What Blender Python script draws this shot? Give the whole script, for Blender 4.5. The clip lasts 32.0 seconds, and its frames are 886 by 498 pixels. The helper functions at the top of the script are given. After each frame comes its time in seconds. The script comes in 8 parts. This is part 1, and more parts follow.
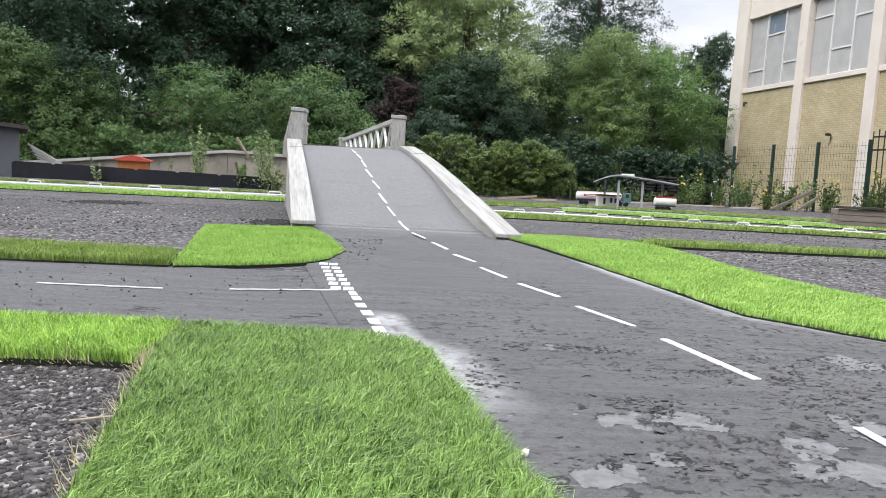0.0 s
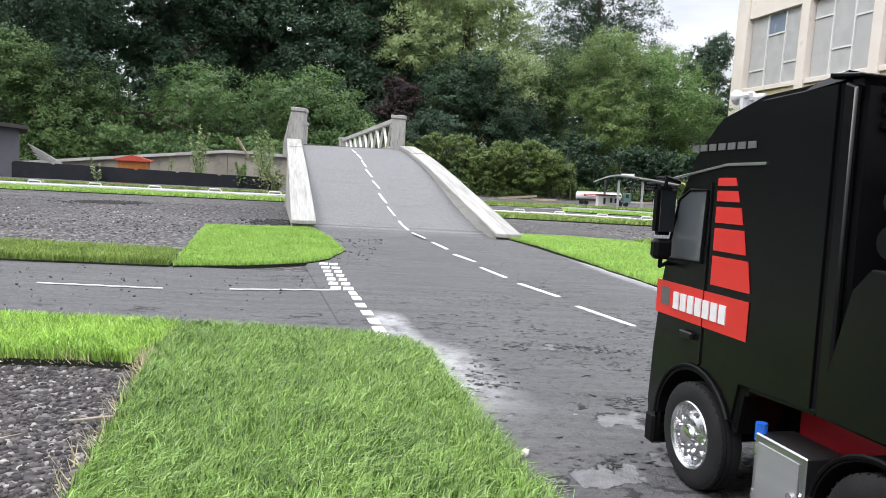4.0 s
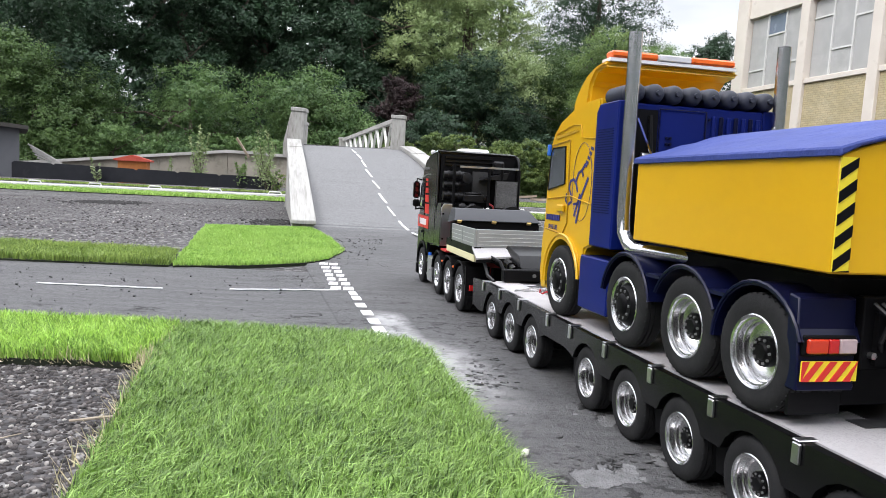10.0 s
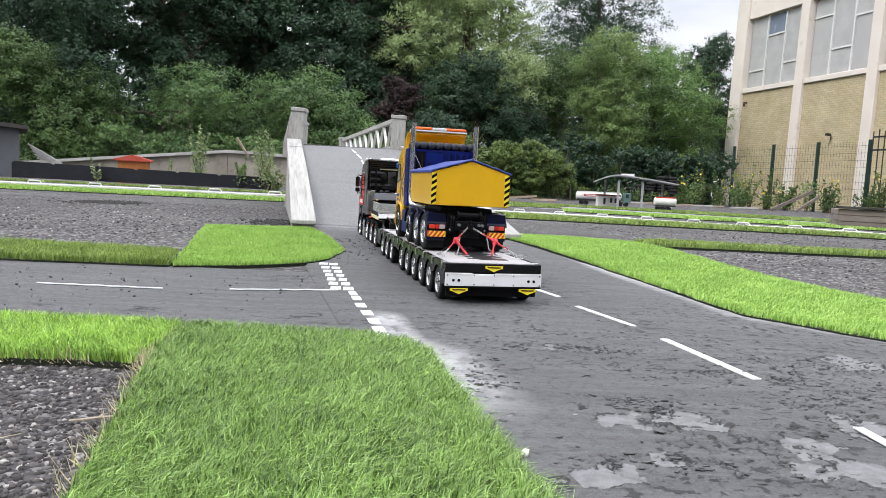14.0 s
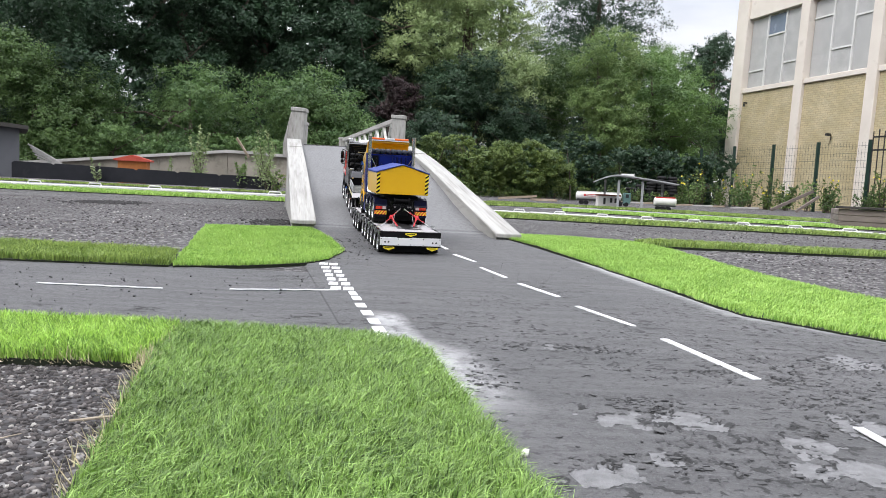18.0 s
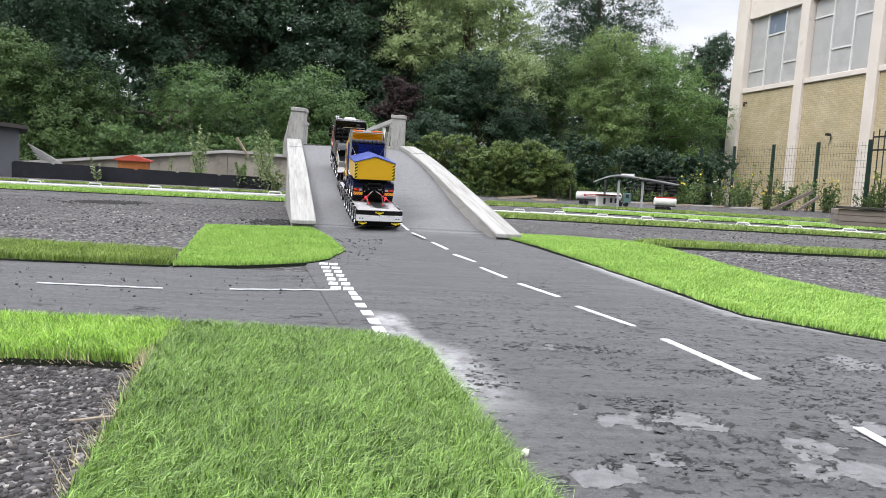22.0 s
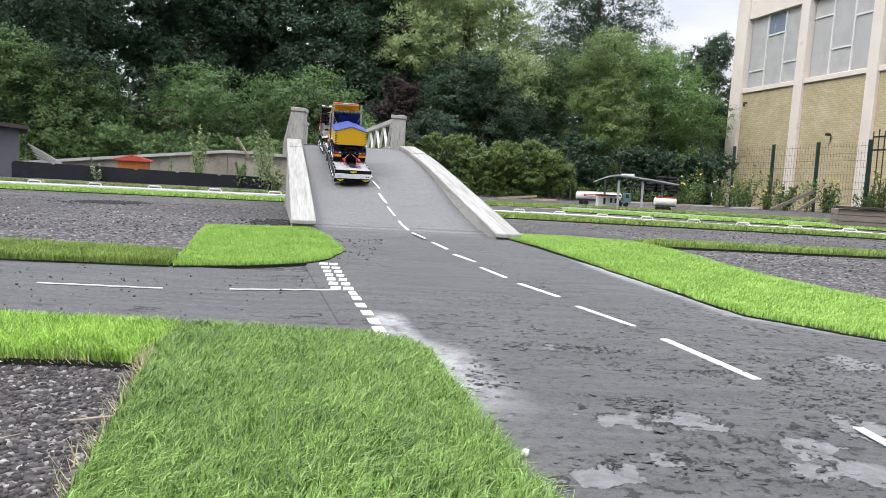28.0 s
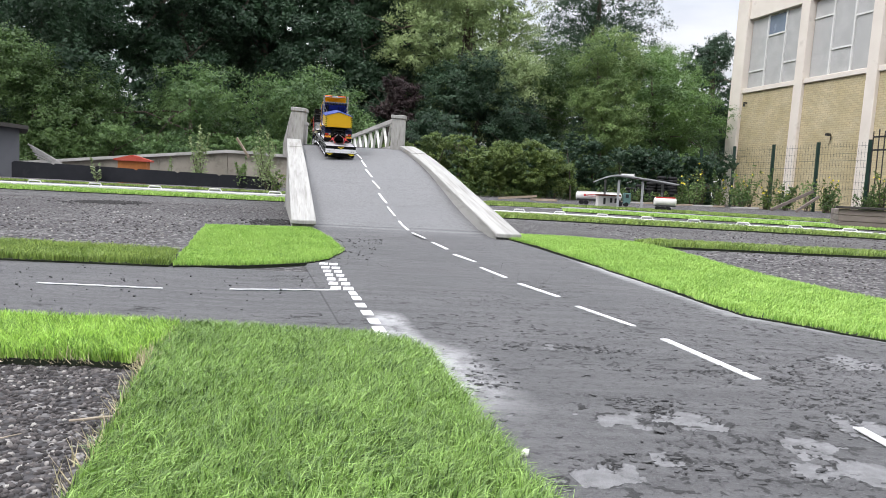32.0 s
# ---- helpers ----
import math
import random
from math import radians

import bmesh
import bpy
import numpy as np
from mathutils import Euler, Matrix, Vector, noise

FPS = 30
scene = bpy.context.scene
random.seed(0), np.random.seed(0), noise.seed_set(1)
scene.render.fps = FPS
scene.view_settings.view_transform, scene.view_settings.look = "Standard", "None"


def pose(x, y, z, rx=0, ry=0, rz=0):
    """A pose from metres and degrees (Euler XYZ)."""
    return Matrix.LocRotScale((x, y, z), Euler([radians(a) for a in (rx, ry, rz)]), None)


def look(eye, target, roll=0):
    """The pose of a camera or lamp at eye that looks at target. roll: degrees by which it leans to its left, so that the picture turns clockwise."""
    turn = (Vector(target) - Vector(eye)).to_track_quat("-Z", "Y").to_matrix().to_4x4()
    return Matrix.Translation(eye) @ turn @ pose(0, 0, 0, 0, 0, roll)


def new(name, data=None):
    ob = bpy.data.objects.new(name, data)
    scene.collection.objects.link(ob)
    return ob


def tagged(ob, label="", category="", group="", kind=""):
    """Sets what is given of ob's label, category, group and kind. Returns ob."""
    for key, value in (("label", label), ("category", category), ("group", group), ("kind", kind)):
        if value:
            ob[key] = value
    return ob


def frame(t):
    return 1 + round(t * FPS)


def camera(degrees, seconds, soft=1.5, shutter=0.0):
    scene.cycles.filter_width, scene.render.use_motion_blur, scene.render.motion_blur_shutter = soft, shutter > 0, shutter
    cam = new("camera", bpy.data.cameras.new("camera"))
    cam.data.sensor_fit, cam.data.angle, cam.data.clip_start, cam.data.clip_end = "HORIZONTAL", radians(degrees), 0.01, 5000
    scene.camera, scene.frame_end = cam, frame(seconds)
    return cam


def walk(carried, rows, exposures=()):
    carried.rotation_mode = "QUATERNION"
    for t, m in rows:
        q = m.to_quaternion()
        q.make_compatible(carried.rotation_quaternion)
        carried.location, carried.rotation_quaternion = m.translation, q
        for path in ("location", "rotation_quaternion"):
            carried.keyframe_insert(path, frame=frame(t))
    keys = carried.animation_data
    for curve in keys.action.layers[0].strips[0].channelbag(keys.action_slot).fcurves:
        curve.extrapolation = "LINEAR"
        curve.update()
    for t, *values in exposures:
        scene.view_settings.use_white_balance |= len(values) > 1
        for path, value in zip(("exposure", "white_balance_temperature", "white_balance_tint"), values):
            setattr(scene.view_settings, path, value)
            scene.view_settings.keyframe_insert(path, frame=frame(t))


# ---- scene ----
cam = camera(62.72, 32.0, soft=0.7)
CAMERA_POSE = look((0, 0, 0.2273), (0, 10, 0.2273 - 10 * math.tan(radians(4.93))), 2.764)
walk(cam, [(0, CAMERA_POSE), (32, CAMERA_POSE)], exposures=[(t, e, 6400, 13) for t, e in ((0, 0.0), (3, 0.02), (5.5, 0.16), (9, 0.14), (12, 0.05), (16, 0.0), (32, 0.0))])

# ---------------------------------------------------------------- light
world = bpy.data.worlds.new("overcast_sky")
scene.world = world
world.use_nodes = True
wn, wl = world.node_tree.nodes, world.node_tree.links
wn.clear()
w_out = wn.new("ShaderNodeOutputWorld")
w_bg = wn.new("ShaderNodeBackground")
w_sky = wn.new("ShaderNodeTexSky")
w_sky.sky_type = "NISHITA"
w_sky.sun_disc = False
w_sky.sun_elevation = radians(50)
w_sky.sun_rotation = radians(229)
w_sky.air_density, w_sky.dust_density = 1.0, 2.0
w_co = wn.new("ShaderNodeTexCoord")
w_map = wn.new("ShaderNodeMapping")
w_map.inputs["Scale"].default_value = (1.0, 1.0, 3.2)
w_noise = wn.new("ShaderNodeTexNoise")
w_noise.inputs["Scale"].default_value = 3.4
w_noise.inputs["Detail"].default_value = 7
w_ramp = wn.new("ShaderNodeValToRGB")
w_ramp.color_ramp.elements[0].position, w_ramp.color_ramp.elements[0].color = 0.32, (9.2, 9.7, 10.4, 1)
w_ramp.color_ramp.elements[1].position, w_ramp.color_ramp.elements[1].color = 0.66, (13.6, 13.8, 13.9, 1)
w_mix = wn.new("ShaderNodeMix")
w_mix.data_type = "RGBA"
w_mix.inputs[0].default_value = 0.86
wl.new(w_co.outputs["Generated"], w_map.inputs[0])
wl.new(w_map.outputs[0], w_noise.inputs["Vector"])
wl.new(w_noise.outputs[0], w_ramp.inputs[0])
wl.new(w_sky.outputs[0], w_mix.inputs[6])
wl.new(w_ramp.outputs[0], w_mix.inputs[7])
# an overcast sky is brighter towards the zenith
w_sep = wn.new("ShaderNodeSeparateXYZ")
w_up = wn.new("ShaderNodeMapRange")
for i, v in ((1, 0.12), (2, 0.85), (3, 0.66), (4, 2.9)):
    w_up.inputs[i].default_value = v
w_mul = wn.new("ShaderNodeVectorMath")
w_mul.operation = "SCALE"
wl.new(w_co.outputs["Generated"], w_sep.inputs[0])
wl.new(w_sep.outputs[2], w_up.inputs[0])
wl.new(w_mix.outputs[2], w_mul.inputs[0])
wl.new(w_up.outputs[0], w_mul.inputs["Scale"])
wl.new(w_mul.outputs[0], w_bg.inputs[0])
w_bg.inputs[1].default_value = 0.096
wl.new(w_bg.outputs[0], w_out.inputs[0])

sun = new("sun", bpy.data.lights.new("sun", "SUN"))
sun.data.energy, sun.data.angle, sun.data.color = 1.4, radians(18), (1.0, 0.965, 0.91)
sun.matrix_world = look((-7, -6, 11), (0, 0, 0))


# ---------------------------------------------------------------- materials
def mat(name, c1, c2=None, scale=8.0, rough=0.7, metal=0.0, bump=0.0, bscale=None, fine=None, stain=None, spec=0.5, coat=0.0, rough2=None, jitter=0.0, stretch=None, turn=0.0):
    """A surface with two scales of variation: c1 to c2 by noise, a finer grain, optional stains, and relief."""
    m = bpy.data.materials.new(name)
    m.use_nodes = True
    n, l = m.node_tree.nodes, m.node_tree.links
    b = n["Principled BSDF"]
    co = n.new("ShaderNodeTexCoord").outputs["Object"]
    if turn:
        tn = n.new("ShaderNodeMapping")
        tn.inputs["Rotation"].default_value = (0, 0, radians(turn))
        l.new(co, tn.inputs[0])
        co = tn.outputs[0]
    if stretch:
        mp = n.new("ShaderNodeMapping")
        mp.inputs["Scale"].default_value = stretch
        l.new(co, mp.inputs[0])
        co = mp.outputs[0]
    def tex(sc, detail=5, rg=0.6):
        t = n.new("ShaderNodeTexNoise")
        t.inputs["Scale"].default_value, t.inputs["Detail"].default_value, t.inputs["Roughness"].default_value = sc, detail, rg
        l.new(co, t.inputs["Vector"])
        return t.outputs[0]
    def mix(a, bcol, fac, lo=0.35, hi=0.65):
        r = n.new("ShaderNodeMapRange")
        r.inputs[1].default_value, r.inputs[2].default_value = lo, hi
        l.new(fac, r.inputs[0])
        x = n.new("ShaderNodeMix")
        x.data_type = "RGBA"
        l.new(r.outputs[0], x.inputs[0])
        for k, v in ((6, a), (7, bcol)):
            if isinstance(v, tuple):
                x.inputs[k].default_value = (*v, 1)
            else:
                l.new(v, x.inputs[k])
        return x.outputs[2]
    c2 = c2 or tuple(min(1, v * 1.25 + 0.004) for v in c1)
    col = mix(c1, c2, tex(scale))
    if fine:
        col = mix(col, fine[0], tex(fine[1], 3), fine[2], fine[3])
    if stain:
        col = mix(col, stain[0], tex(stain[1], 6, 0.65), stain[2], stain[3])
    if jitter:
        oi = n.new("ShaderNodeObjectInfo").outputs["Random"]
        hv = n.new("ShaderNodeHueSaturation")
        mr = n.new("ShaderNodeMapRange")
        mr.inputs[3].default_value, mr.inputs[4].default_value = 1 - jitter, 1 + jitter
        l.new(oi, mr.inputs[0])
        l.new(mr.outputs[0], hv.inputs["Value"])
        l.new(col, hv.inputs["Color"])
        col = hv.outputs[0]
    l.new(col, b.inputs["Base Color"])
    b.inputs["Metallic"].default_value = metal
    b.inputs["Specular IOR Level"].default_value = spec
    b.inputs["Coat Weight"].default_value = coat
    b.inputs["Coat Roughness"].default_value = 0.06
    r = n.new("ShaderNodeMapRange")
    r.inputs[3].default_value, r.inputs[4].default_value = rough, (rough2 if rough2 is not None else min(1, rough + 0.12))
    l.new(tex(scale * 2.3), r.inputs[0])
    l.new(r.outputs[0], b.inputs["Roughness"])
    if bump:
        bp = n.new("ShaderNodeBump")
        bp.inputs["Strength"].default_value, bp.inputs["Distance"].default_value = 1.0, bump
        l.new(tex(bscale or scale * 5, 6, 0.65), bp.inputs["Height"])
        l.new(bp.outputs[0], b.inputs["Normal"])
    return m


def leaf_mat(name, dark, light, hue_noise=0.6, trans=0.25, rough=0.55, own=0.45, amp=0.55):
    """Foliage: every leaf has a tone of its own, broad patches differ, and light passes through."""
    m = bpy.data.materials.new(name)
    m.use_nodes = True
    n, l = m.node_tree.nodes, m.node_tree.links
    b = n["Principled BSDF"]
    geo = n.new("ShaderNodeNewGeometry")
    co = n.new("ShaderNodeTexCoord")
    t = n.new("ShaderNodeTexNoise")
    t.inputs["Scale"].default_value = hue_noise
    t.inputs["Detail"].default_value = 4
    l.new(co.outputs["Object"], t.inputs["Vector"])
    add = n.new("ShaderNodeMath")
    add.operation = "MULTIPLY_ADD"
    add.inputs[1].default_value = own
    l.new(geo.outputs["Random Per Island"], add.inputs[0])
    sub = n.new("ShaderNodeMapRange")
    sub.inputs[1].default_value, sub.inputs[2].default_value = 0.32, 0.68
    sub.inputs[3].default_value, sub.inputs[4].default_value = 0.0, amp
    l.new(t.outputs[0], sub.inputs[0])
    l.new(sub.outputs[0], add.inputs[2])
    x = n.new("ShaderNodeMix")
    x.data_type = "RGBA"
    l.new(add.outputs[0], x.inputs[0])
    x.inputs[6].default_value, x.inputs[7].default_value = (*dark, 1), (*light, 1)
    l.new(x.outputs[2], b.inputs["Base Color"])
    b.inputs["Roughness"].default_value = rough
    tr = n.new("ShaderNodeBsdfTranslucent")
    l.new(x.outputs[2], tr.inputs["Color"])
    ms = n.new("ShaderNodeMixShader")
    ms.inputs[0].default_value = trans
    l.new(b.outputs[0], ms.inputs[1])
    l.new(tr.outputs[0], ms.inputs[2])
    l.new(ms.outputs[0], n["Material Output"].inputs["Surface"])
    return m


def ground_mat():
    """Loose dark road chippings, with paler and wetter areas."""
    m = bpy.data.materials.new("chippings")
    m.use_nodes = True
    n, l = m.node_tree.nodes, m.node_tree.links
    b = n["Principled BSDF"]
    co = n.new("ShaderNodeTexCoord").outputs["Object"]
    v = n.new("ShaderNodeTexVoronoi")
    v.inputs["Scale"].default_value = 110
    v2 = n.new("ShaderNodeTexVoronoi")
    v2.inputs["Scale"].default_value = 38
    nz = n.new("ShaderNodeTexNoise")
    nz.inputs["Scale"].default_value, nz.inputs["Detail"].default_value = 1.1, 6
    for t in (v, v2, nz):
        l.new(co, t.inputs["Vector"])
    sep = n.new("ShaderNodeSeparateColor")
    l.new(v.outputs["Color"], sep.inputs[0])
    r = n.new("ShaderNodeValToRGB")
    e = r.color_ramp.elements
    e[0].position, e[0].color = 0.0, (0.030, 0.028, 0.029, 1)
    e[1].position, e[1].color = 1.0, (0.25, 0.24, 0.235, 1)
    mid = e.new(0.72)
    mid.color = (0.080, 0.075, 0.077, 1)
    l.new(sep.outputs[0], r.inputs[0])
    x = n.new("ShaderNodeMix")
    x.data_type, x.blend_type = "RGBA", "MULTIPLY"
    x.inputs[0].default_value = 1.0
    mr = n.new("ShaderNodeMapRange")
    mr.inputs[1].default_value, mr.inputs[2].default_value, mr.inputs[3].default_value, mr.inputs[4].default_value = 0.3, 0.7, 0.62, 1.25
    l.new(nz.outputs[0], mr.inputs[0])
    l.new(r.outputs[0], x.inputs[6])
    l.new(mr.outputs[0], x.inputs[7])
    l.new(x.outputs[2], b.inputs["Base Color"])
    b.inputs["Roughness"].default_value = 0.9
    s = n.new("ShaderNodeMath")
    s.operation = "MULTIPLY_ADD"
    s.inputs[1].default_value = 2.0
    l.new(v2.outputs["Distance"], s.inputs[0])
    l.new(v.outputs["Distance"], s.inputs[2])
    bp = n.new("ShaderNodeBump")
    bp.inputs["Distance"].default_value, bp.inputs["Strength"].default_value = 0.006, 1.0
    bp.invert = True
    l.new(s.outputs[0], bp.inputs["Height"])
    l.new(bp.outputs[0], b.inputs["Normal"])
    return m


def road_mat(name, base, light, patch, streaks=0.55):
    """Worn tarmac: streaks along the road, pale worn patches, fine grit and cracks."""
    m = bpy.data.materials.new(name)
    m.use_nodes = True
    n, l = m.node_tree.nodes, m.node_tree.links
    b = n["Principled BSDF"]
    co = n.new("ShaderNodeTexCoord").outputs["Object"]
    def noise_tex(sc, det, rg=0.6, st=None):
        src = co
        if st:
            mp = n.new("ShaderNodeMapping")
            mp.inputs["Scale"].default_value = st
            mp.inputs["Rotation"].default_value = (0, 0, radians(-13))
            l.new(co, mp.inputs[0])
            src = mp.outputs[0]
        t = n.new("ShaderNodeTexNoise")
        t.inputs["Scale"].default_value, t.inputs["Detail"].default_value, t.inputs["Roughness"].default_value = sc, det, rg
        l.new(src, t.inputs["Vector"])
        return t.outputs[0]
    def rng(v, a, c, lo=0.0, hi=1.0):
        r = n.new("ShaderNodeMapRange")
        for i, k in zip((1, 2, 3, 4), (a, c, lo, hi)):
            r.inputs[i].default_value = k
        l.new(v, r.inputs[0])
        return r.outputs[0]
    def mixc(f, a, c):
        x = n.new("ShaderNodeMix")
        x.data_type = "RGBA"
        l.new(f, x.inputs[0])
        for k, q in ((6, a), (7, c)):
            if isinstance(q, tuple):
                x.inputs[k].default_value = (*q, 1)
            else:
                l.new(q, x.inputs[k])
        return x.outputs[2]
    def both(u, v, op="MULTIPLY"):
        q = n.new("ShaderNodeMath")
        q.operation = op
        for k, w in enumerate((u, v)):
            if isinstance(w, (int, float)):
                q.inputs[k].default_value = w
            else:
                l.new(w, q.inputs[k])
        return q.outputs[0]
    sep = n.new("ShaderNodeSeparateXYZ")
    l.new(co, sep.inputs[0])
    px, py = sep.outputs[0], sep.outputs[1]
    broad = noise_tex(2.4, 6, 0.62)
    streak = noise_tex(34, 6, 0.66, (0.13, 1.0, 1.0))
    grit = noise_tex(240, 3, 0.75)
    speck = noise_tex(85, 5, 0.8)
    col = mixc(rng(broad, 0.35, 0.68), base, light)
    col = mixc(rng(streak, 0.46, 0.66, 0, streaks), col, tuple(c * 0.60 for c in base))
    col = mixc(rng(streak, 0.50, 0.34, 0, streaks * 0.5), col, tuple(c * 1.35 for c in light))
    col = mixc(rng(speck, 0.50, 0.60, 0, 0.6), col, tuple(c * 0.42 for c in base))
    col = mixc(rng(grit, 0.56, 0.68, 0, 0.45), col, tuple(c * 1.7 for c in light))
    # bare patches and broken edges of the sheet itself
    def own(name):
        q = n.new("ShaderNodeAttribute")
        q.attribute_name = name
        return q.outputs["Fac"]
    col = mixc(both(rng(own("worn"), 0.35, 0.65), min(1, patch)), col, mixc(rng(noise_tex(60, 4), 0.4, 0.62), (0.165, 0.165, 0.169), (0.225, 0.225, 0.23)))
    col = mixc(both(rng(own("dark"), 0.35, 0.6), 0.88), col, (0.016, 0.016, 0.0165))
    line = noise_tex(3.0, 9, 0.58, (0.75, 1.35, 1.0))
    crack = both(rng(line, 0.4915, 0.4945), rng(line, 0.5005, 0.4975))
    where = both(rng(noise_tex(3.3, 3), 0.53, 0.58), rng(py, 2.2, 1.4))
    cm2_out = both(both(crack, where), min(0.8, patch))
    col = mixc(cm2_out, col, (0.015, 0.015, 0.015))
    # pale dust lying along the turf edges
    def dust(k0, kx, ky, wide, y0, y1, y2, y3, most):
        u = both(both(px, kx), both(py, ky), "ADD")
        u = both(u, k0, "ADD")
        d = rng(u, wide, 0.0)
        d = both(d, rng(u, -0.05, -0.02))
        d = both(d, both(rng(py, y0, y1), rng(py, y3, y2)))
        return rng(both(d, both(rng(noise_tex(26, 6, 0.7), 0.25, 0.55), rng(noise_tex(5, 4), 0.15, 0.5))), 0.05, 0.7, 0, most)
    if patch > 0.5:
        for q in ((-0.232, 1.0, 0.26, 0.095, 0.68, 0.82, 0.98, 1.10, 0.75), (-0.2017, 1.0, 0.2294, 0.030, 1.00, 1.06, 1.20, 1.31, 0.8), (0.815, -0.9875, -0.157, 0.040, 1.3, 1.5, 2.6, 2.9, 0.55), (1.422, -0.713, -0.700, 0.050, 0.7, 0.9, 1.3, 1.5, 0.6)):
            col = mixc(dust(*q), col, (0.47, 0.47, 0.475))
    l.new(col, b.inputs["Base Color"])
    l.new(rng(broad, 0.3, 0.7, 0.62, 0.86), b.inputs["Roughness"])
    h = n.new("ShaderNodeMath")
    h.operation = "MULTIPLY_ADD"
    h.inputs[1].default_value = -3.0
    l.new(cm2_out, h.inputs[0])
    l.new(grit, h.inputs[2])
    h2 = n.new("ShaderNodeMath")
    h2.operation = "MULTIPLY_ADD"
    h2.inputs[1].default_value = 1.2
    l.new(noise_tex(38, 5, 0.65), h2.inputs[0])
    l.new(h.outputs[0], h2.inputs[2])
    bp = n.new("ShaderNodeBump")
    bp.inputs["Distance"].default_value, bp.inputs["Strength"].default_value = 0.0034, 1.0
    l.new(h2.outputs[0], bp.inputs["Height"])
    l.new(bp.outputs[0], b.inputs["Normal"])
    return m


def brick_mat():
    m = mat("yellow_brick", (0.45, 0.385, 0.235), (0.53, 0.465, 0.31), 1.3, 0.85, bump=0.004, bscale=60, fine=((0.40, 0.335, 0.205), 24, 0.5, 0.7))
    n, l = m.node_tree.nodes, m.node_tree.links
    b = n["Principled BSDF"]
    old = b.inputs["Base Color"].links[0].from_socket
    co = n.new("ShaderNodeTexCoord").outputs["Object"]
    mp = n.new("ShaderNodeMapping")
    mp.inputs["Rotation"].default_value = (radians(90), 0, 0)
    sw = n.new("ShaderNodeSeparateXYZ")
    cb = n.new("ShaderNodeCombineXYZ")
    l.new(co, sw.inputs[0])
    l.new(sw.outputs[1], cb.inputs[0])
    l.new(sw.outputs[2], cb.inputs[1])
    br = n.new("ShaderNodeTexBrick")
    br.inputs["Scale"].default_value = 1.0
    br.inputs["Brick Width"].default_value, br.inputs["Row Height"].default_value = 0.225, 0.075
    br.inputs["Mortar Size"].default_value = 0.006
    br.inputs["Color1"].default_value = (0.92, 0.92, 0.92, 1)
    br.inputs["Color2"].default_value = (1.08, 1.05, 1.0, 1)
    br.inputs["Mortar"].default_value = (0.72, 0.70, 0.68, 1)
    l.new(cb.outputs[0], br.inputs["Vector"])
    x = n.new("ShaderNodeMix")
    x.data_type, x.blend_type = "RGBA", "MULTIPLY"
    x.inputs[0].default_value = 1
    l.new(old, x.inputs[6])
    l.new(br.outputs["Color"], x.inputs[7])
    l.new(x.outputs[2], b.inputs["Base Color"])
    return m


CHIPPINGS = ground_mat()
TARMAC = road_mat("worn_tarmac", (0.076, 0.076, 0.079), (0.118, 0.116, 0.119), 0.9, 0.5)
FELT = road_mat("ramp_felt", (0.155, 0.155, 0.158), (0.19, 0.19, 0.193), 0.06, 0.12)
FELT_LAP = road_mat("worn_felt_lap", (0.105, 0.105, 0.108), (0.15, 0.15, 0.153), 0.3, 0.3)
FAR_TARMAC = road_mat("pale_tarmac", (0.20, 0.20, 0.21), (0.27, 0.27, 0.28), 0.3)
ROAD_PAINT = mat("white_road_paint", (0.80, 0.80, 0.80), (0.66, 0.66, 0.66), 30, 0.75, bump=0.0005, bscale=300, fine=((0.45, 0.45, 0.45), 60, 0.62, 0.75))
WHITEWASH = mat("weathered_white_timber", (0.300, 0.295, 0.278), (0.40, 0.393, 0.372), 12, 0.85, bump=0.0015, bscale=60, stain=((0.17, 0.158, 0.140), 7, 0.56, 0.78), fine=((0.23, 0.222, 0.205), 22, 0.52, 0.80), stretch=(4.0, 0.12, 0.8), turn=-12.2)
TURF_BASE = mat("turf_backing", (0.010, 0.014, 0.007), (0.016, 0.022, 0.010), 60, 0.95)
TURF_DEEP = leaf_mat("turf_fibre", (0.010, 0.046, 0.006), (0.38, 0.59, 0.150), 14.0, 0.10, 0.38, 0.86, 0.22)
TURF_BRIGHT = leaf_mat("bright_turf_fibre", (0.12, 0.29, 0.025), (0.62, 0.86, 0.23), 9.0, 0.22, 0.45, 0.75, 0.25)
TURF_LIME = leaf_mat("lime_turf_fibre", (0.030, 0.125, 0.008), (0.62, 0.90, 0.19), 9.0, 0.15, 0.45, 0.85, 0.2)
TURF_DARK = leaf_mat("worn_turf_fibre", (0.06, 0.13, 0.018), (0.44, 0.57, 0.15), 7.0, 0.2, 0.45, 0.75, 0.25)
BARK = mat("bark", (0.07, 0.055, 0.042), (0.12, 0.10, 0.08), 6, 0.95, bump=0.02, bscale=14)
LEAF_DARK = leaf_mat("dark_leaves", (0.015, 0.041, 0.022), (0.054, 0.112, 0.051), 0.5)
LEAF_MID = leaf_mat("green_leaves", (0.030, 0.070, 0.020), (0.125, 0.21, 0.055), 0.6)
LEAF_LIGHT = leaf_mat("pale_green_leaves", (0.085, 0.155, 0.045), (0.26, 0.37, 0.12), 0.6)
LEAF_YELLOW = leaf_mat("yellowing_leaves", (0.022, 0.064, 0.020), (0.205, 0.275, 0.060), 2.2)
LEAF_OLIVE = leaf_mat("olive_leaves", (0.034, 0.088, 0.030), (0.165, 0.27, 0.080), 0.9)
LEAF_WILLOW = leaf_mat("willow_leaves", (0.18, 0.26, 0.10), (0.42, 0.52, 0.23), 0.6)
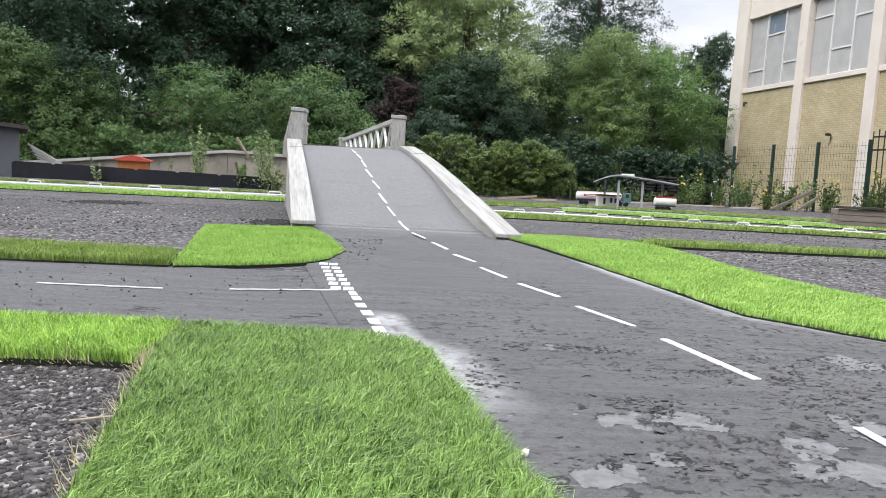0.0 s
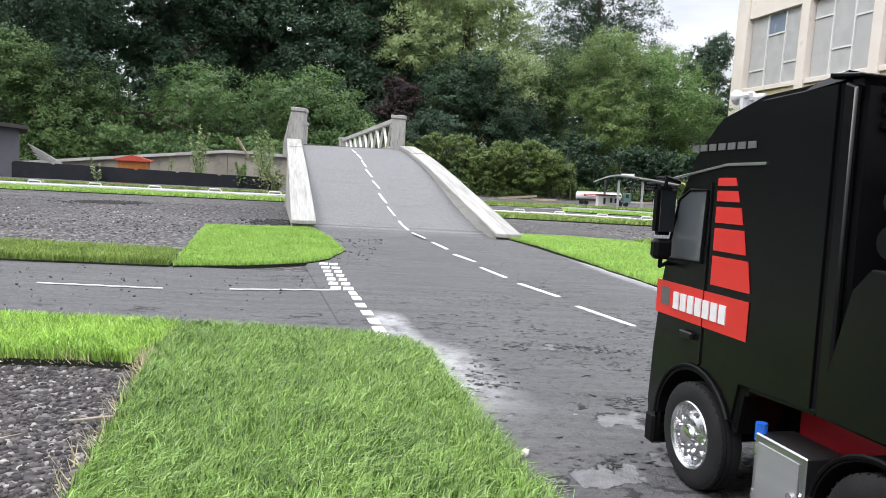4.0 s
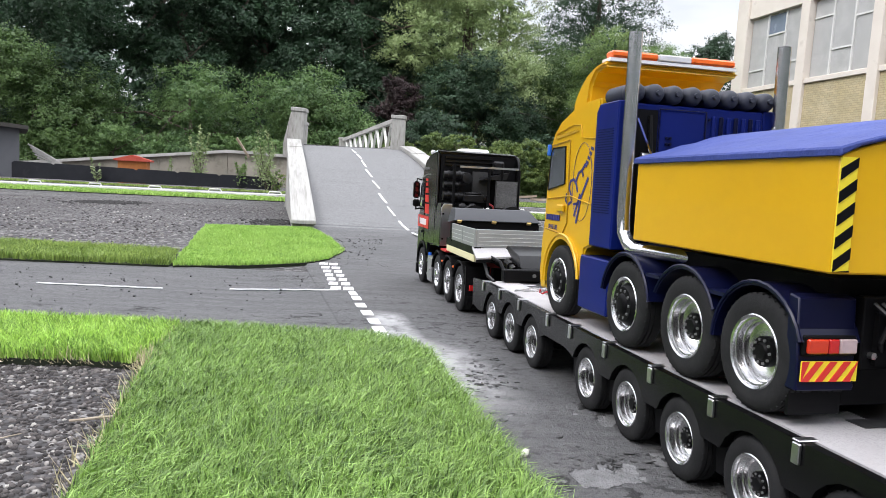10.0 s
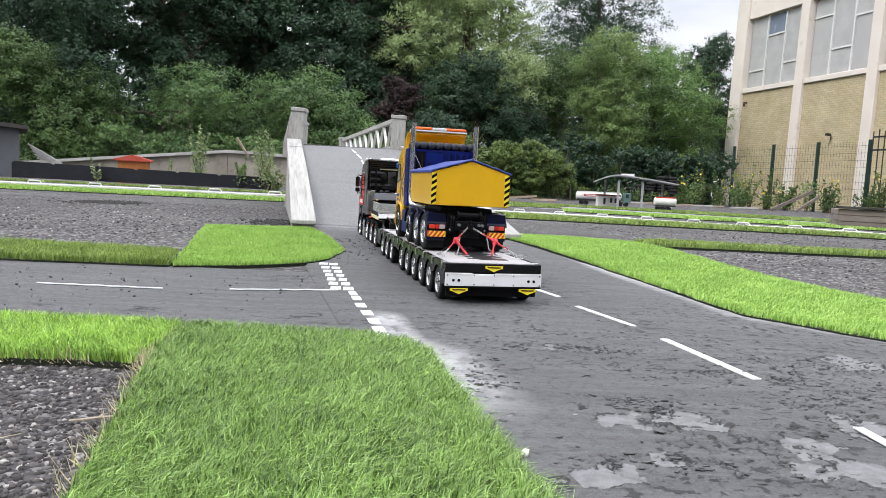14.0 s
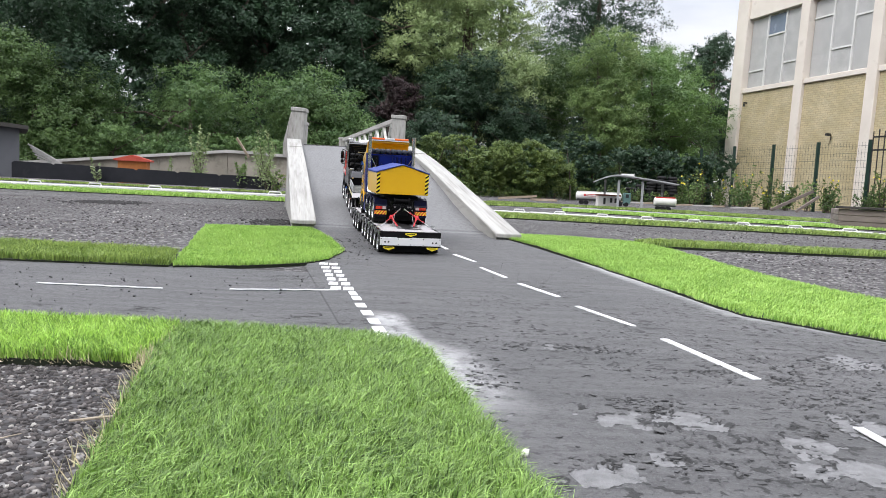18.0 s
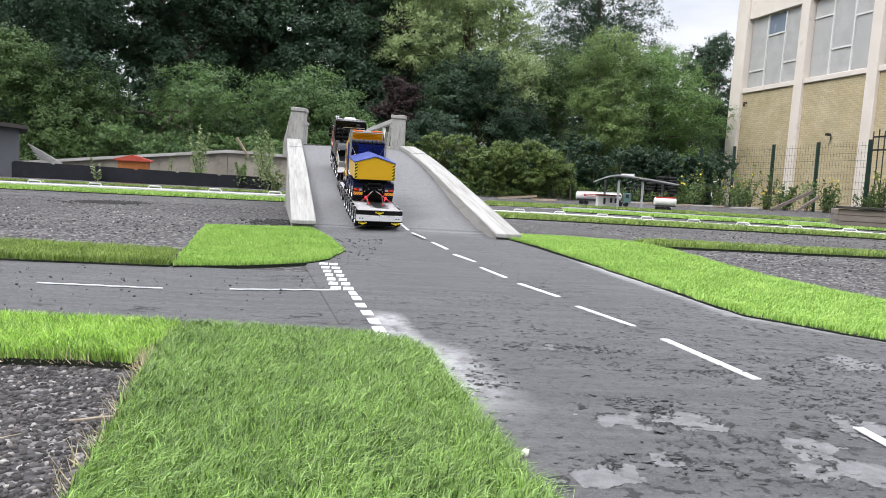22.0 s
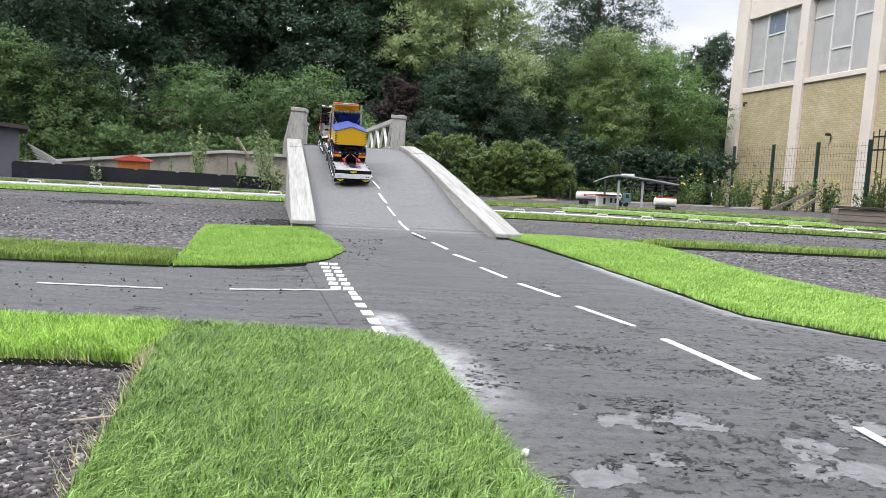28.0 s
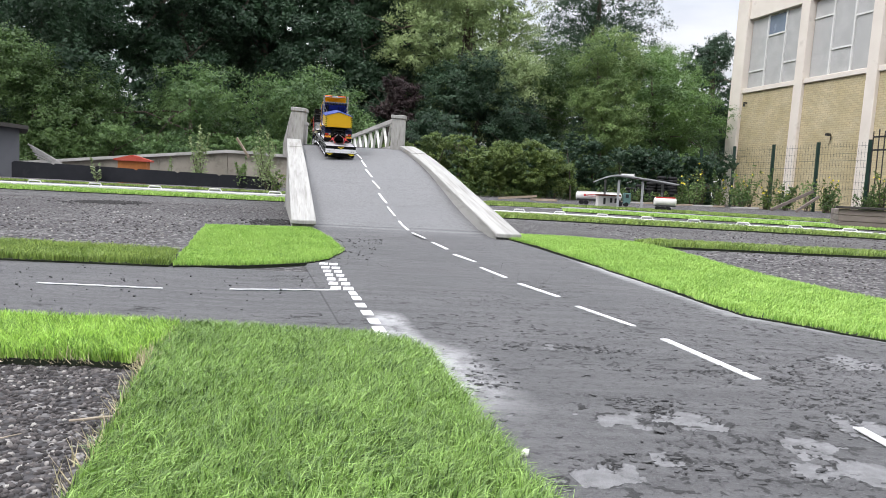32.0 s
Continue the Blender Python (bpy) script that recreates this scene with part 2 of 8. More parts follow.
LEAF_FRESH = leaf_mat("fresh_green_leaves", (0.055, 0.125, 0.036), (0.20, 0.33, 0.085), 0.6)
LEAF_PURPLE = leaf_mat("copper_leaves", (0.018, 0.011, 0.012), (0.055, 0.030, 0.031), 0.8)
LEAF_SILVER = leaf_mat("silvery_green_leaves", (0.16, 0.23, 0.09), (0.38, 0.46, 0.22), 2.0)
FLOWER = leaf_mat("yellow_petals", (0.70, 0.55, 0.03), (0.85, 0.75, 0.10), 2.0)
BRICK = brick_mat()
STONE_PALE = mat("pale_render", (0.67, 0.61, 0.54), (0.75, 0.69, 0.62), 0.8, 0.85, bump=0.003, bscale=30, stain=((0.52, 0.46, 0.40), 1.6, 0.60, 0.80))
WIRED_GLASS = mat("frosted_wired_glass", (0.42, 0.42, 0.41), (0.52, 0.52, 0.51), 2.5, 0.35, bump=0.002, bscale=120, fine=((0.28, 0.28, 0.28), 40, 0.45, 0.7), spec=0.6)
DARK_PANE = mat("blue_grey_pane", (0.16, 0.20, 0.25), (0.19, 0.23, 0.29), 1.5, 0.2)
PAINT_WHITE = mat("white_frame_paint", (0.62, 0.62, 0.60), (0.70, 0.70, 0.68), 4, 0.6)
GREEN_STEEL = mat("dark_green_steel", (0.008, 0.03, 0.022), (0.012, 0.04, 0.03), 3, 0.5)
BLACK_STEEL = mat("black_iron", (0.012, 0.012, 0.013), (0.02, 0.02, 0.02), 5, 0.5)
FENCE_BLACK = mat("black_boarding", (0.012, 0.013, 0.017), (0.019, 0.020, 0.025), 2.0, 0.75, stain=((0.03, 0.03, 0.034), 3, 0.6, 0.8), spec=0.25)
SHED_GREY = mat("grey_shed_paint", (0.085, 0.088, 0.10), (0.11, 0.113, 0.125), 1.5, 0.75)
SHED_ROOF = mat("dark_felt_roof", (0.04, 0.037, 0.034), (0.07, 0.066, 0.06), 6, 0.95)
CONCRETE = mat("mossy_concrete", (0.22, 0.20, 0.165), (0.31, 0.285, 0.24), 1.1, 0.95, bump=0.006, bscale=20, stain=((0.12, 0.115, 0.085), 2.5, 0.52, 0.7))
COPING = mat("pale_coping", (0.36, 0.35, 0.33), (0.44, 0.43, 0.41), 2, 0.9, stain=((0.2, 0.2, 0.18), 3, 0.55, 0.75))
ORANGE_WOOD = mat("orange_stained_wood", (0.36, 0.12, 0.03), (0.44, 0.16, 0.04), 8, 0.7)
RED_ROOF = mat("red_tile_roof", (0.38, 0.05, 0.03), (0.46, 0.08, 0.05), 10, 0.7)
PLANK_GREY = mat("weathered_planks", (0.15, 0.125, 0.11), (0.24, 0.20, 0.18), 5, 0.9, bump=0.003, bscale=30, stretch=(0.5, 0.5, 5.0), jitter=0.15)
WOOD_OFFCUT = mat("rough_timber", (0.28, 0.22, 0.16), (0.38, 0.31, 0.24), 7, 0.9)
RUBBER = mat("tyre_rubber", (0.013, 0.013, 0.014), (0.022, 0.022, 0.023), 40, 0.75, bump=0.0004, bscale=300, spec=0.25)
SHEET_GREY = mat("grey_sheet_roof", (0.30, 0.31, 0.32), (0.38, 0.39, 0.40), 3, 0.55, stain=((0.2, 0.2, 0.2), 5, 0.55, 0.75))
PLASTER = mat("white_model_plaster", (0.62, 0.61, 0.58), (0.70, 0.69, 0.67), 8, 0.7)
RAIL_WHITE = mat("white_kerb_timber", (0.62, 0.62, 0.59), (0.70, 0.70, 0.67), 5, 0.7, stain=((0.42, 0.42, 0.36), 4, 0.54, 0.72))
PALE_STONE = mat("pale_stone", (0.66, 0.63, 0.58), (0.74, 0.72, 0.68), 60, 0.8, bump=0.001, bscale=200)
DRY_TWIG = mat("dry_twig", (0.30, 0.25, 0.19), (0.40, 0.34, 0.27), 90, 0.9)
DRY_LEAF = mat("dry_leaf", (0.55, 0.47, 0.30), (0.66, 0.58, 0.40), 80, 0.8)
SOIL = mat("bare_soil", (0.07, 0.055, 0.04), (0.13, 0.105, 0.08), 6, 0.95, bump=0.02, bscale=30)


# ---------------------------------------------------------------- mesh helpers
class Mesh:
    """Collects simple solids into one mesh."""
    def __init__(self):
        self.v, self.f = [], []

    def add(self, verts, faces):
        k = len(self.v)
        self.v += [tuple(p) for p in verts]
        self.f += [tuple(k + i for i in q) for q in faces]
        return self

    def box(self, x0, x1, y0, y1, z0, z1, m=None):
        p = [Vector((x, y, z)) for z in (z0, z1) for y in (y0, y1) for x in (x0, x1)]
        if m:
            p = [m @ q for q in p]
        return self.add(p, [(0, 2, 3, 1), (4, 5, 7, 6), (0, 1, 5, 4), (2, 6, 7, 3), (0, 4, 6, 2), (1, 3, 7, 5)])

    def hull(self, bottom, top):
        """A solid between two rings of as many points."""
        n = len(bottom)
        faces = [tuple(reversed(range(n))), tuple(range(n, 2 * n))] + [(i, (i + 1) % n, n + (i + 1) % n, n + i) for i in range(n)]
        return self.add(list(bottom) + list(top), faces)

    def prism(self, poly, axis, a, b):
        """A polygon drawn in the two other axes, carried along an axis from a to b."""
        def at(u, v, w):
            return {"x": (w, u, v), "y": (u, w, v), "z": (u, v, w)}[axis]
        return self.hull([at(u, v, a) for u, v in poly], [at(u, v, b) for u, v in poly])

    def tube(self, pts, r, seg=10, caps=True):
        pts = [Vector(q) for q in pts]
        rs = r if isinstance(r, (list, tuple)) else [r] * len(pts)
        rings = []
        side = None
        for i, q in enumerate(pts):
            d = (pts[min(i + 1, len(pts) - 1)] - pts[max(i - 1, 0)]).normalized()
            if side is None:
                side = d.orthogonal().normalized()
            side = (side - d * side.dot(d)).normalized()
            up = d.cross(side)
            rings.append([q + (side * math.cos(a) + up * math.sin(a)) * rs[i] for a in (2 * math.pi * k / seg for k in range(seg))])
        verts = [p for ring in rings for p in ring]
        faces = [(i * seg + k, i * seg + (k + 1) % seg, (i + 1) * seg + (k + 1) % seg, (i + 1) * seg + k) for i in range(len(pts) - 1) for k in range(seg)]
        if caps:
            faces += [tuple(reversed(range(seg))), tuple((len(pts) - 1) * seg + k for k in range(seg))]
        return self.add(verts, faces)

    def lathe(self, profile, axis="x", centre=(0, 0, 0), seg=32, closed=False):
        """A profile of (along, radius) turned about an axis through centre."""
        verts = []
        for a, r in profile:
            for k in range(seg):
                c, s = r * math.cos(2 * math.pi * k / seg), r * math.sin(2 * math.pi * k / seg)
                q = {"x": (a, c, s), "y": (c, a, s), "z": (c, s, a)}[axis]
                verts.append(Vector(q) + Vector(centre))
        n = len(profile)
        faces = [(i * seg + k, i * seg + (k + 1) % seg, ((i + 1) % n) * seg + (k + 1) % seg, ((i + 1) % n) * seg + k) for i in range(n if closed else n - 1) for k in range(seg)]
        if not closed:
            faces += [tuple(range(seg)), tuple((n - 1) * seg + k for k in range(seg))]
        return self.add(verts, faces)

    def data(self, name, material, bevel=0.0, smooth=True, seg=1):
        me = bpy.data.meshes.new(name)
        me.from_pydata(self.v, [], self.f)
        bm = bmesh.new()
        bm.from_mesh(me)
        bmesh.ops.recalc_face_normals(bm, faces=bm.faces)
        if bevel:
            edges = [e for e in bm.edges if len(e.link_faces) == 2 and e.calc_face_angle(0) > 0.6]
            bmesh.ops.bevel(bm, geom=edges, offset=bevel, segments=seg, affect="EDGES", clamp_overlap=True)
        bm.to_mesh(me)
        bm.free()
        if smooth:
            me.shade_smooth()
            me.set_sharp_from_angle(angle=radians(32))
        me.materials.append(material)
        return me


def part(name, mesh, material, parent=None, label="", bevel=0.0, at=None, smooth=True, seg=1):
    """Links a Mesh as one object under a thing or a part."""
    ob = new(name, mesh.data(name, material, bevel, smooth, seg) if isinstance(mesh, Mesh) else mesh)
    ob.parent = parent
    if at is not None:
        ob.matrix_basis = at
    if label:
        ob["label"] = label
    return ob


def thing(name, label, category, group="", at=None, kind=""):
    """An Empty at a thing's base, to carry its parts."""
    e = new(name)
    e.empty_display_size = 0.05
    if at is not None:
        e.matrix_basis = at
    return tagged(e, label, category, group, kind)


def quads(name, verts, material, per=4):
    """A mesh of loose polygons of per corners, from an array (n, per, 3)."""
    n = len(verts)
    me = bpy.data.meshes.new(name)
    me.vertices.add(n * per)
    me.vertices.foreach_set("co", np.ascontiguousarray(verts, dtype=np.float32).ravel())
    me.loops.add(n * per)
    me.loops.foreach_set("vertex_index", np.arange(n * per, dtype=np.int32))
    me.polygons.add(n)
    me.polygons.foreach_set("loop_start", np.arange(0, n * per, per, dtype=np.int32))
    me.update(calc_edges=True)
    me.materials.append(material)
    return me


def smooth01(a, b, v):
    t = np.clip((v - a) / (b - a), 0, 1)
    return t * t * (3 - 2 * t)


def ground_z(x, y):
    """The yard is flat but for a low rise up to the foot of the ramp."""
    return 0.024 * smooth01(2.0, 3.0, y) * (1 - smooth01(4.4, 7.5, y)) * (1 - smooth01(2.5, 5.0, np.abs(x + 0.3)))


RAMP_Y = (1.9, 2.3, 2.65, 3.0, 3.23, 3.49, 3.78, 4.13, 4.49, 4.85, 5.19, 5.53, 5.885, 6.42, 8.9)
RAMP_Z = (0.0, 0.002, 0.006, 0.016, 0.039, 0.085, 0.147, 0.231, 0.311, 0.376, 0.429, 0.479, 0.502, 0.505, 0.505)
GROUND_DROP = 0.005


def road_z(y):
    """The height of the main road along the way to the bridge."""
    return float(np.interp(y, RAMP_Y, RAMP_Z))


# ---------------------------------------------------------------- ground and roads
def build_ground():
    xs = np.concatenate([[-900, -300, -120, -60, -35, -22, -15], np.arange(-10, 10.1, 0.5), [15, 22, 35, 60, 120, 300, 900]])
    ys = np.concatenate([[-900, -300, -100, -40, -15, -6, -3], np.arange(-2, 9.01, 0.25), np.arange(10, 31, 2), [40, 60, 100, 300, 900]])
    X, Y = np.meshgrid(xs, ys)
    Z = ground_z(X, Y) - GROUND_DROP
    m = Mesh()
    w = len(xs)
    m.v = [tuple(p) for p in np.stack([X, Y, Z], -1).reshape(-1, 3)]
    m.f = [(j * w + i, j * w + i + 1, (j + 1) * w + i + 1, (j + 1) * w + i) for j in range(len(ys) - 1) for i in range(w - 1)]
    return tagged(part("ground", m, CHIPPINGS), "yard of loose dark grey chippings", "ground", kind="structure")


def strip(name, left, right, material, label, lift=0.005, along_ramp=False, across=10, category="road", cut=10):
    """A sheet between two lines of (x, y) with as many points, laid on the ground."""
    m = Mesh()
    rows = []
    for (a, b), (c, d) in zip(zip(left, left[1:]), zip(right, right[1:])):
        for k in range(cut):
            t = k / cut
            rows.append((Vector(a).lerp(Vector(b), t), Vector(c).lerp(Vector(d), t)))
    rows.append((Vector(left[-1]), Vector(right[-1])))
    for p, q in rows:
        for k in range(across + 1):
            s = p.lerp(q, k / across)
            z = road_z(s.y) if along_ramp else float(ground_z(s.x, s.y))
            m.v.append((s.x, s.y, z + lift))
    w = across + 1
    m.f = [(j * w + i, j * w + i + 1, (j + 1) * w + i + 1, (j + 1) * w + i) for j in range(len(rows) - 1) for i in range(across)]
    return tagged(part(name, m, material), label, category, kind="structure")


build_ground()
ROAD_LEFT = ((-4.0, 0.95), (-1.0, 0.35), (0.4, 0.02), (1.0, -0.12), (1.9, -0.36), (2.3, -0.40), (3.02, -0.56))
ROAD_RIGHT = ((-4.0, 3.6), (-1.0, 2.2), (0.5, 1.35), (1.05, 0.86), (1.5, 0.58), (2.10, 0.51), (3.02, 0.235))


def value_noise(x, y, seed):
    """Smooth random heights from 0 to 1 on a unit lattice."""
    table = np.random.default_rng(seed).random((256, 256))
    i, j = np.floor(x).astype(int), np.floor(y).astype(int)
    u, v = x - i, y - j
    u, v = u * u * (3 - 2 * u), v * v * (3 - 2 * v)
    a, b = table[i % 256, j % 256], table[(i + 1) % 256, j % 256]
    c, d = table[i % 256, (j + 1) % 256], table[(i + 1) % 256, (j + 1) % 256]
    return (a * (1 - u) + b * u) * (1 - v) + (c * (1 - u) + d * u) * v


def layered_noise(x, y, cell, layers, seed, gain=0.55):
    total, amp, out = 0.0, 1.0, 0.0
    for k in range(layers):
        out = out + amp * value_noise(x / cell * 2 ** k + 17.3 * k, y / cell * 2 ** k + 5.1 * k, seed + k)
        total += amp
        amp *= gain
    return out / total


# places where the top coat has flaked off: x, y, half width, half length
FLAKED = ((0.168, 0.727, 0.055, 0.045), (0.262, 0.73, 0.050, 0.035), (0.214, 0.613, 0.040, 0.030), (0.355, 0.668, 0.060, 0.040), (0.169, 1.052, 0.024, 0.022),
          (0.600, 1.047, 0.050, 0.060), (0.326, 0.602, 0.030, 0.026), (0.150, 0.575, 0.035, 0.030), (0.385, 0.601, 0.050, 0.035), (0.46, 0.73, 0.05, 0.06))
# places where the coat has lifted and cracked
BROKEN = ((0.160, 0.782, 0.045, 0.030), (0.235, 0.780, 0.050, 0.030), (0.19, 1.05, 0.13, 0.028), (0.36, 0.92, 0.07, 0.06), (0.47, 0.86, 0.12, 0.10), (0.56, 1.02, 0.13, 0.05), (0.30, 0.68, 0.10, 0.05), (0.25, 0.60, 0.15, 0.03), (0.05, 0.86, 0.03, 0.10))


def build_road():
    """The main road; its near stretch is a fine sheet with flaked hollows, lifted edges and cracks."""
    ys = [0.46]
    while ys[-1] < 2.1:
        ys.append(ys[-1] + 0.0024 * (ys[-1] / 0.6) ** 1.5)
    ys = np.concatenate([np.linspace(-4, 0.44, 24), ys, np.linspace(ys[-1] + 0.02, 3.02, 26)])
    ly, lx = np.array(ROAD_LEFT).T
    ry, rx = np.array(ROAD_RIGHT).T
    L, R = np.interp(ys, ly, lx), np.interp(ys, ry, rx)
    M = np.minimum(np.maximum(0.66 * ys + 0.10, L + 0.5 * (R - L)), R - 0.01)
    u = np.linspace(0, 1, 231)
    X = np.concatenate([L[:, None] + (M - L)[:, None] * u[None], M[:, None] + (R - M)[:, None] * np.linspace(0, 1, 9)[None, 1:]], 1)
    Y = np.repeat(ys[:, None], X.shape[1], 1)
    def near(spots):
        out = np.zeros_like(X)
        for x, y, a, b in spots:
            out = np.maximum(out, np.exp(-((X - x) / a) ** 2 - ((Y - y) / b) ** 2))
        return out
    ragged = layered_noise(X, Y * 0.8, 0.055, 6, 40, 0.62)
    worn = smooth01(0.515, 0.535, ragged * 0.62 + near(FLAKED) * 0.34)
    broken = near(BROKEN)
    a = layered_noise(X, Y * 1.7, 0.10, 6, 60, 0.60)
    b = layered_noise(X, Y * 1.5, 0.045, 5, 80, 0.60)
    split = np.maximum(smooth01(0.015, 0.006, np.abs(a - 0.5)) * smooth01(0.15, 0.35, broken), smooth01(0.016, 0.006, np.abs(b - 0.5)) * smooth01(0.30, 0.55, broken))
    rim = smooth01(0.47, 0.51, ragged * 0.62 + near(FLAKED) * 0.34) * (1 - worn) * smooth01(0.42, 0.60, layered_noise(X, Y, 0.03, 4, 90))
    here = smooth01(0.45, 0.5, Y) * smooth01(1.9, 1.4, Y)
    crumbs = smooth01(0.62, 0.68, layered_noise(X, Y * 1.6, 0.012, 3, 100)) * smooth01(0.34, 0.52, layered_noise(X, Y, 0.12, 3, 110))
    dark = np.clip(np.maximum(np.maximum(split, rim * 0.85), crumbs * 0.8), 0, 1)
    Z = 0.0012 * (layered_noise(X, Y, 0.03, 4, 120) - 0.5) - 0.0016 * worn + 0.0012 * rim - 0.0035 * split + 0.0010 * crumbs + 0.0022 * broken * (a - 0.5)
    Z = ground_z(X, Y) + Z * here
    w = X.shape[1]
    me = bpy.data.meshes.new("road")
    me.vertices.add(X.size)
    me.vertices.foreach_set("co", np.stack([X, Y, Z], -1).astype(np.float32).ravel())
    j, i = np.meshgrid(np.arange(len(ys) - 1), np.arange(w - 1), indexing="ij")
    k = (j * w + i).ravel()
    me.loops.add(len(k) * 4)
    me.loops.foreach_set("vertex_index", np.stack([k, k + 1, k + w + 1, k + w], 1).astype(np.int32).ravel())
    me.polygons.add(len(k))
    me.polygons.foreach_set("loop_start", np.arange(0, 4 * len(k), 4, dtype=np.int32))
    me.update(calc_edges=True)
    me.shade_smooth()
    for name, v in (("worn", worn), ("dark", dark)):
        me.attributes.new(name, "FLOAT", "POINT").data.foreach_set("value", (v * here).astype(np.float32).ravel())
    me.materials.append(TARMAC)
    return tagged(part("road", me, TARMAC), "worn dark grey tarmac road with pale flaked patches and cracks", "road", kind="structure")


build_road()
strip("side_road", [(-0.10, 0.98), (-2.0, 0.98), (-9, 1.0)], [(-0.10, 1.80), (-2.0, 1.74), (-9, 1.7)], TARMAC,
      "dark grey tarmac side road meeting the main road", lift=-0.0012)
strip("road_far", [(-9, 9.2), (1.0, 9.6), (8, 8.0)], [(-9, 10.6), (1.4, 12.2), (14, 11.5)], FAR_TARMAC, "pale tarmac lane beyond the white kerb rail", lift=-0.002)


# ---------------------------------------------------------------- road markings
def dash(points, width, material, name, label, z=None):
    """A painted line through points of (x, y), with thickness, lying on the road."""
    m = Mesh()
    pts = [Vector(q) for q in points]
    for i, q in enumerate(pts):
        d = (pts[min(i + 1, len(pts) - 1)] - pts[max(i - 1, 0)]).normalized()
        side = Vector((-d.y, d.x)) * width / 2 * (1 + 0.12 * math.sin(7 * q.x + 11 * q.y))
        for s in (q + side, q - side):
            h = (z(s.y) if z else float(ground_z(s.x, s.y)))
            m.v += [(s.x, s.y, h), (s.x, s.y, h + 0.0015)]
    for i in range(len(pts) - 1):
        k = 4 * i
        m.f += [(k + 1, k + 5, k + 7, k + 3), (k, k + 4, k + 5, k + 1), (k + 2, k + 3, k + 7, k + 6)]
    m.f += [(0, 1, 3, 2), (4 * len(pts) - 4, 4 * len(pts) - 2, 4 * len(pts) - 1, 4 * len(pts) - 3)]
    return part(name, m, material)


def cut_line(a, b, n=5):
    return [Vector(a).lerp(Vector(b), k / n) for k in range(n + 1)]


centre_line = thing("centre_line", "broken white centre line painted on the road", "road marking", kind="structure")
for a, b in (((0.435, 0.731), (0.443, 0.52)), ((0.360, 1.149), (0.409, 0.913)), ((0.274, 1.443), (0.338, 1.253)), ((0.190, 1.751), (0.255, 1.564)),
             ((0.111, 2.065), (0.165, 1.862)), ((0.038, 2.36), (0.099, 2.205)), ((-0.040, 2.68), (0.015, 2.49))):
    dash(cut_line(a, b), 0.012, ROAD_PAINT, "dash", "").parent = centre_line
felt_z = lambda y: max(road_z(y), float(ground_z(-0.1, y))) + 0.0065
for a, b in (((-0.13, 2.976), (-0.069, 2.748)), ((-0.206, 3.309), (-0.152, 3.101)), ((-0.283, 3.589), (-0.233, 3.413)), ((-0.354, 3.862), (-0.296, 3.666)), ((-0.417, 4.133), (-0.361, 3.967)), ((-0.491, 4.439), (-0.432, 4.231)), ((-0.559, 4.776), (-0.502, 4.532)), ((-0.629, 5.088), (-0.568, 4.85)), ((-0.701, 5.364), (-0.644, 5.152))):
    dash(cut_line(a, b), 0.0105, ROAD_PAINT, "dash", "", felt_z).parent = centre_line
side_line = thing("side_lane_line", "thin white centre line painted on the side road", "road marking", kind="structure")
for a, b in (((-0.217, 1.508), (-0.425, 1.447)), ((-0.549, 1.418), (-0.794, 1.413)), ((-0.93, 1.41), (-1.2, 1.40))):
    dash([Vector(q) + Vector((0, 0.003 * math.sin(9 * k))) for k, q in enumerate(cut_line(a, b, 10))], 0.007, ROAD_PAINT, "dash", "").parent = side_line
give_way = thing("give_way_marking", "block of small white squares painted across the side road mouth", "road marking", kind="structure")
for k in range(7):
    c = Vector((-0.311, 1.977)).lerp(Vector((-0.2105, 1.533)), (k / 6) ** 0.93)
    for dx in (-0.0135, 0.0135):
        dash([c + Vector((dx + 0.003, -0.021)), c + Vector((dx - 0.003, 0.021))], 0.021, ROAD_PAINT, "square", "").parent = give_way
for k, (x, y) in enumerate(((-0.179, 1.470), (-0.165, 1.412), (-0.147, 1.331), (-0.127, 1.255), (-0.108, 1.181), (-0.093, 1.114), (-0.080, 1.06))):
    dash([(x + 0.005, y - 0.021), (x - 0.005, y + 0.021)], 0.014 + 0.0012 * k, ROAD_PAINT, "square", "").parent = give_way


# ---------------------------------------------------------------- artificial turf
def inside(poly, pts):
    n = len(poly)
    hit = np.zeros(len(pts), bool)
    x, y = pts[:, 0], pts[:, 1]
    for i in range(n):
        (x0, y0), (x1, y1) = poly[i], poly[(i + 1) % n]
        if y0 != y1:
            hit ^= ((y0 > y) != (y1 > y)) & (x < (x1 - x0) * (y - y0) / (y1 - y0) + x0)
    return hit


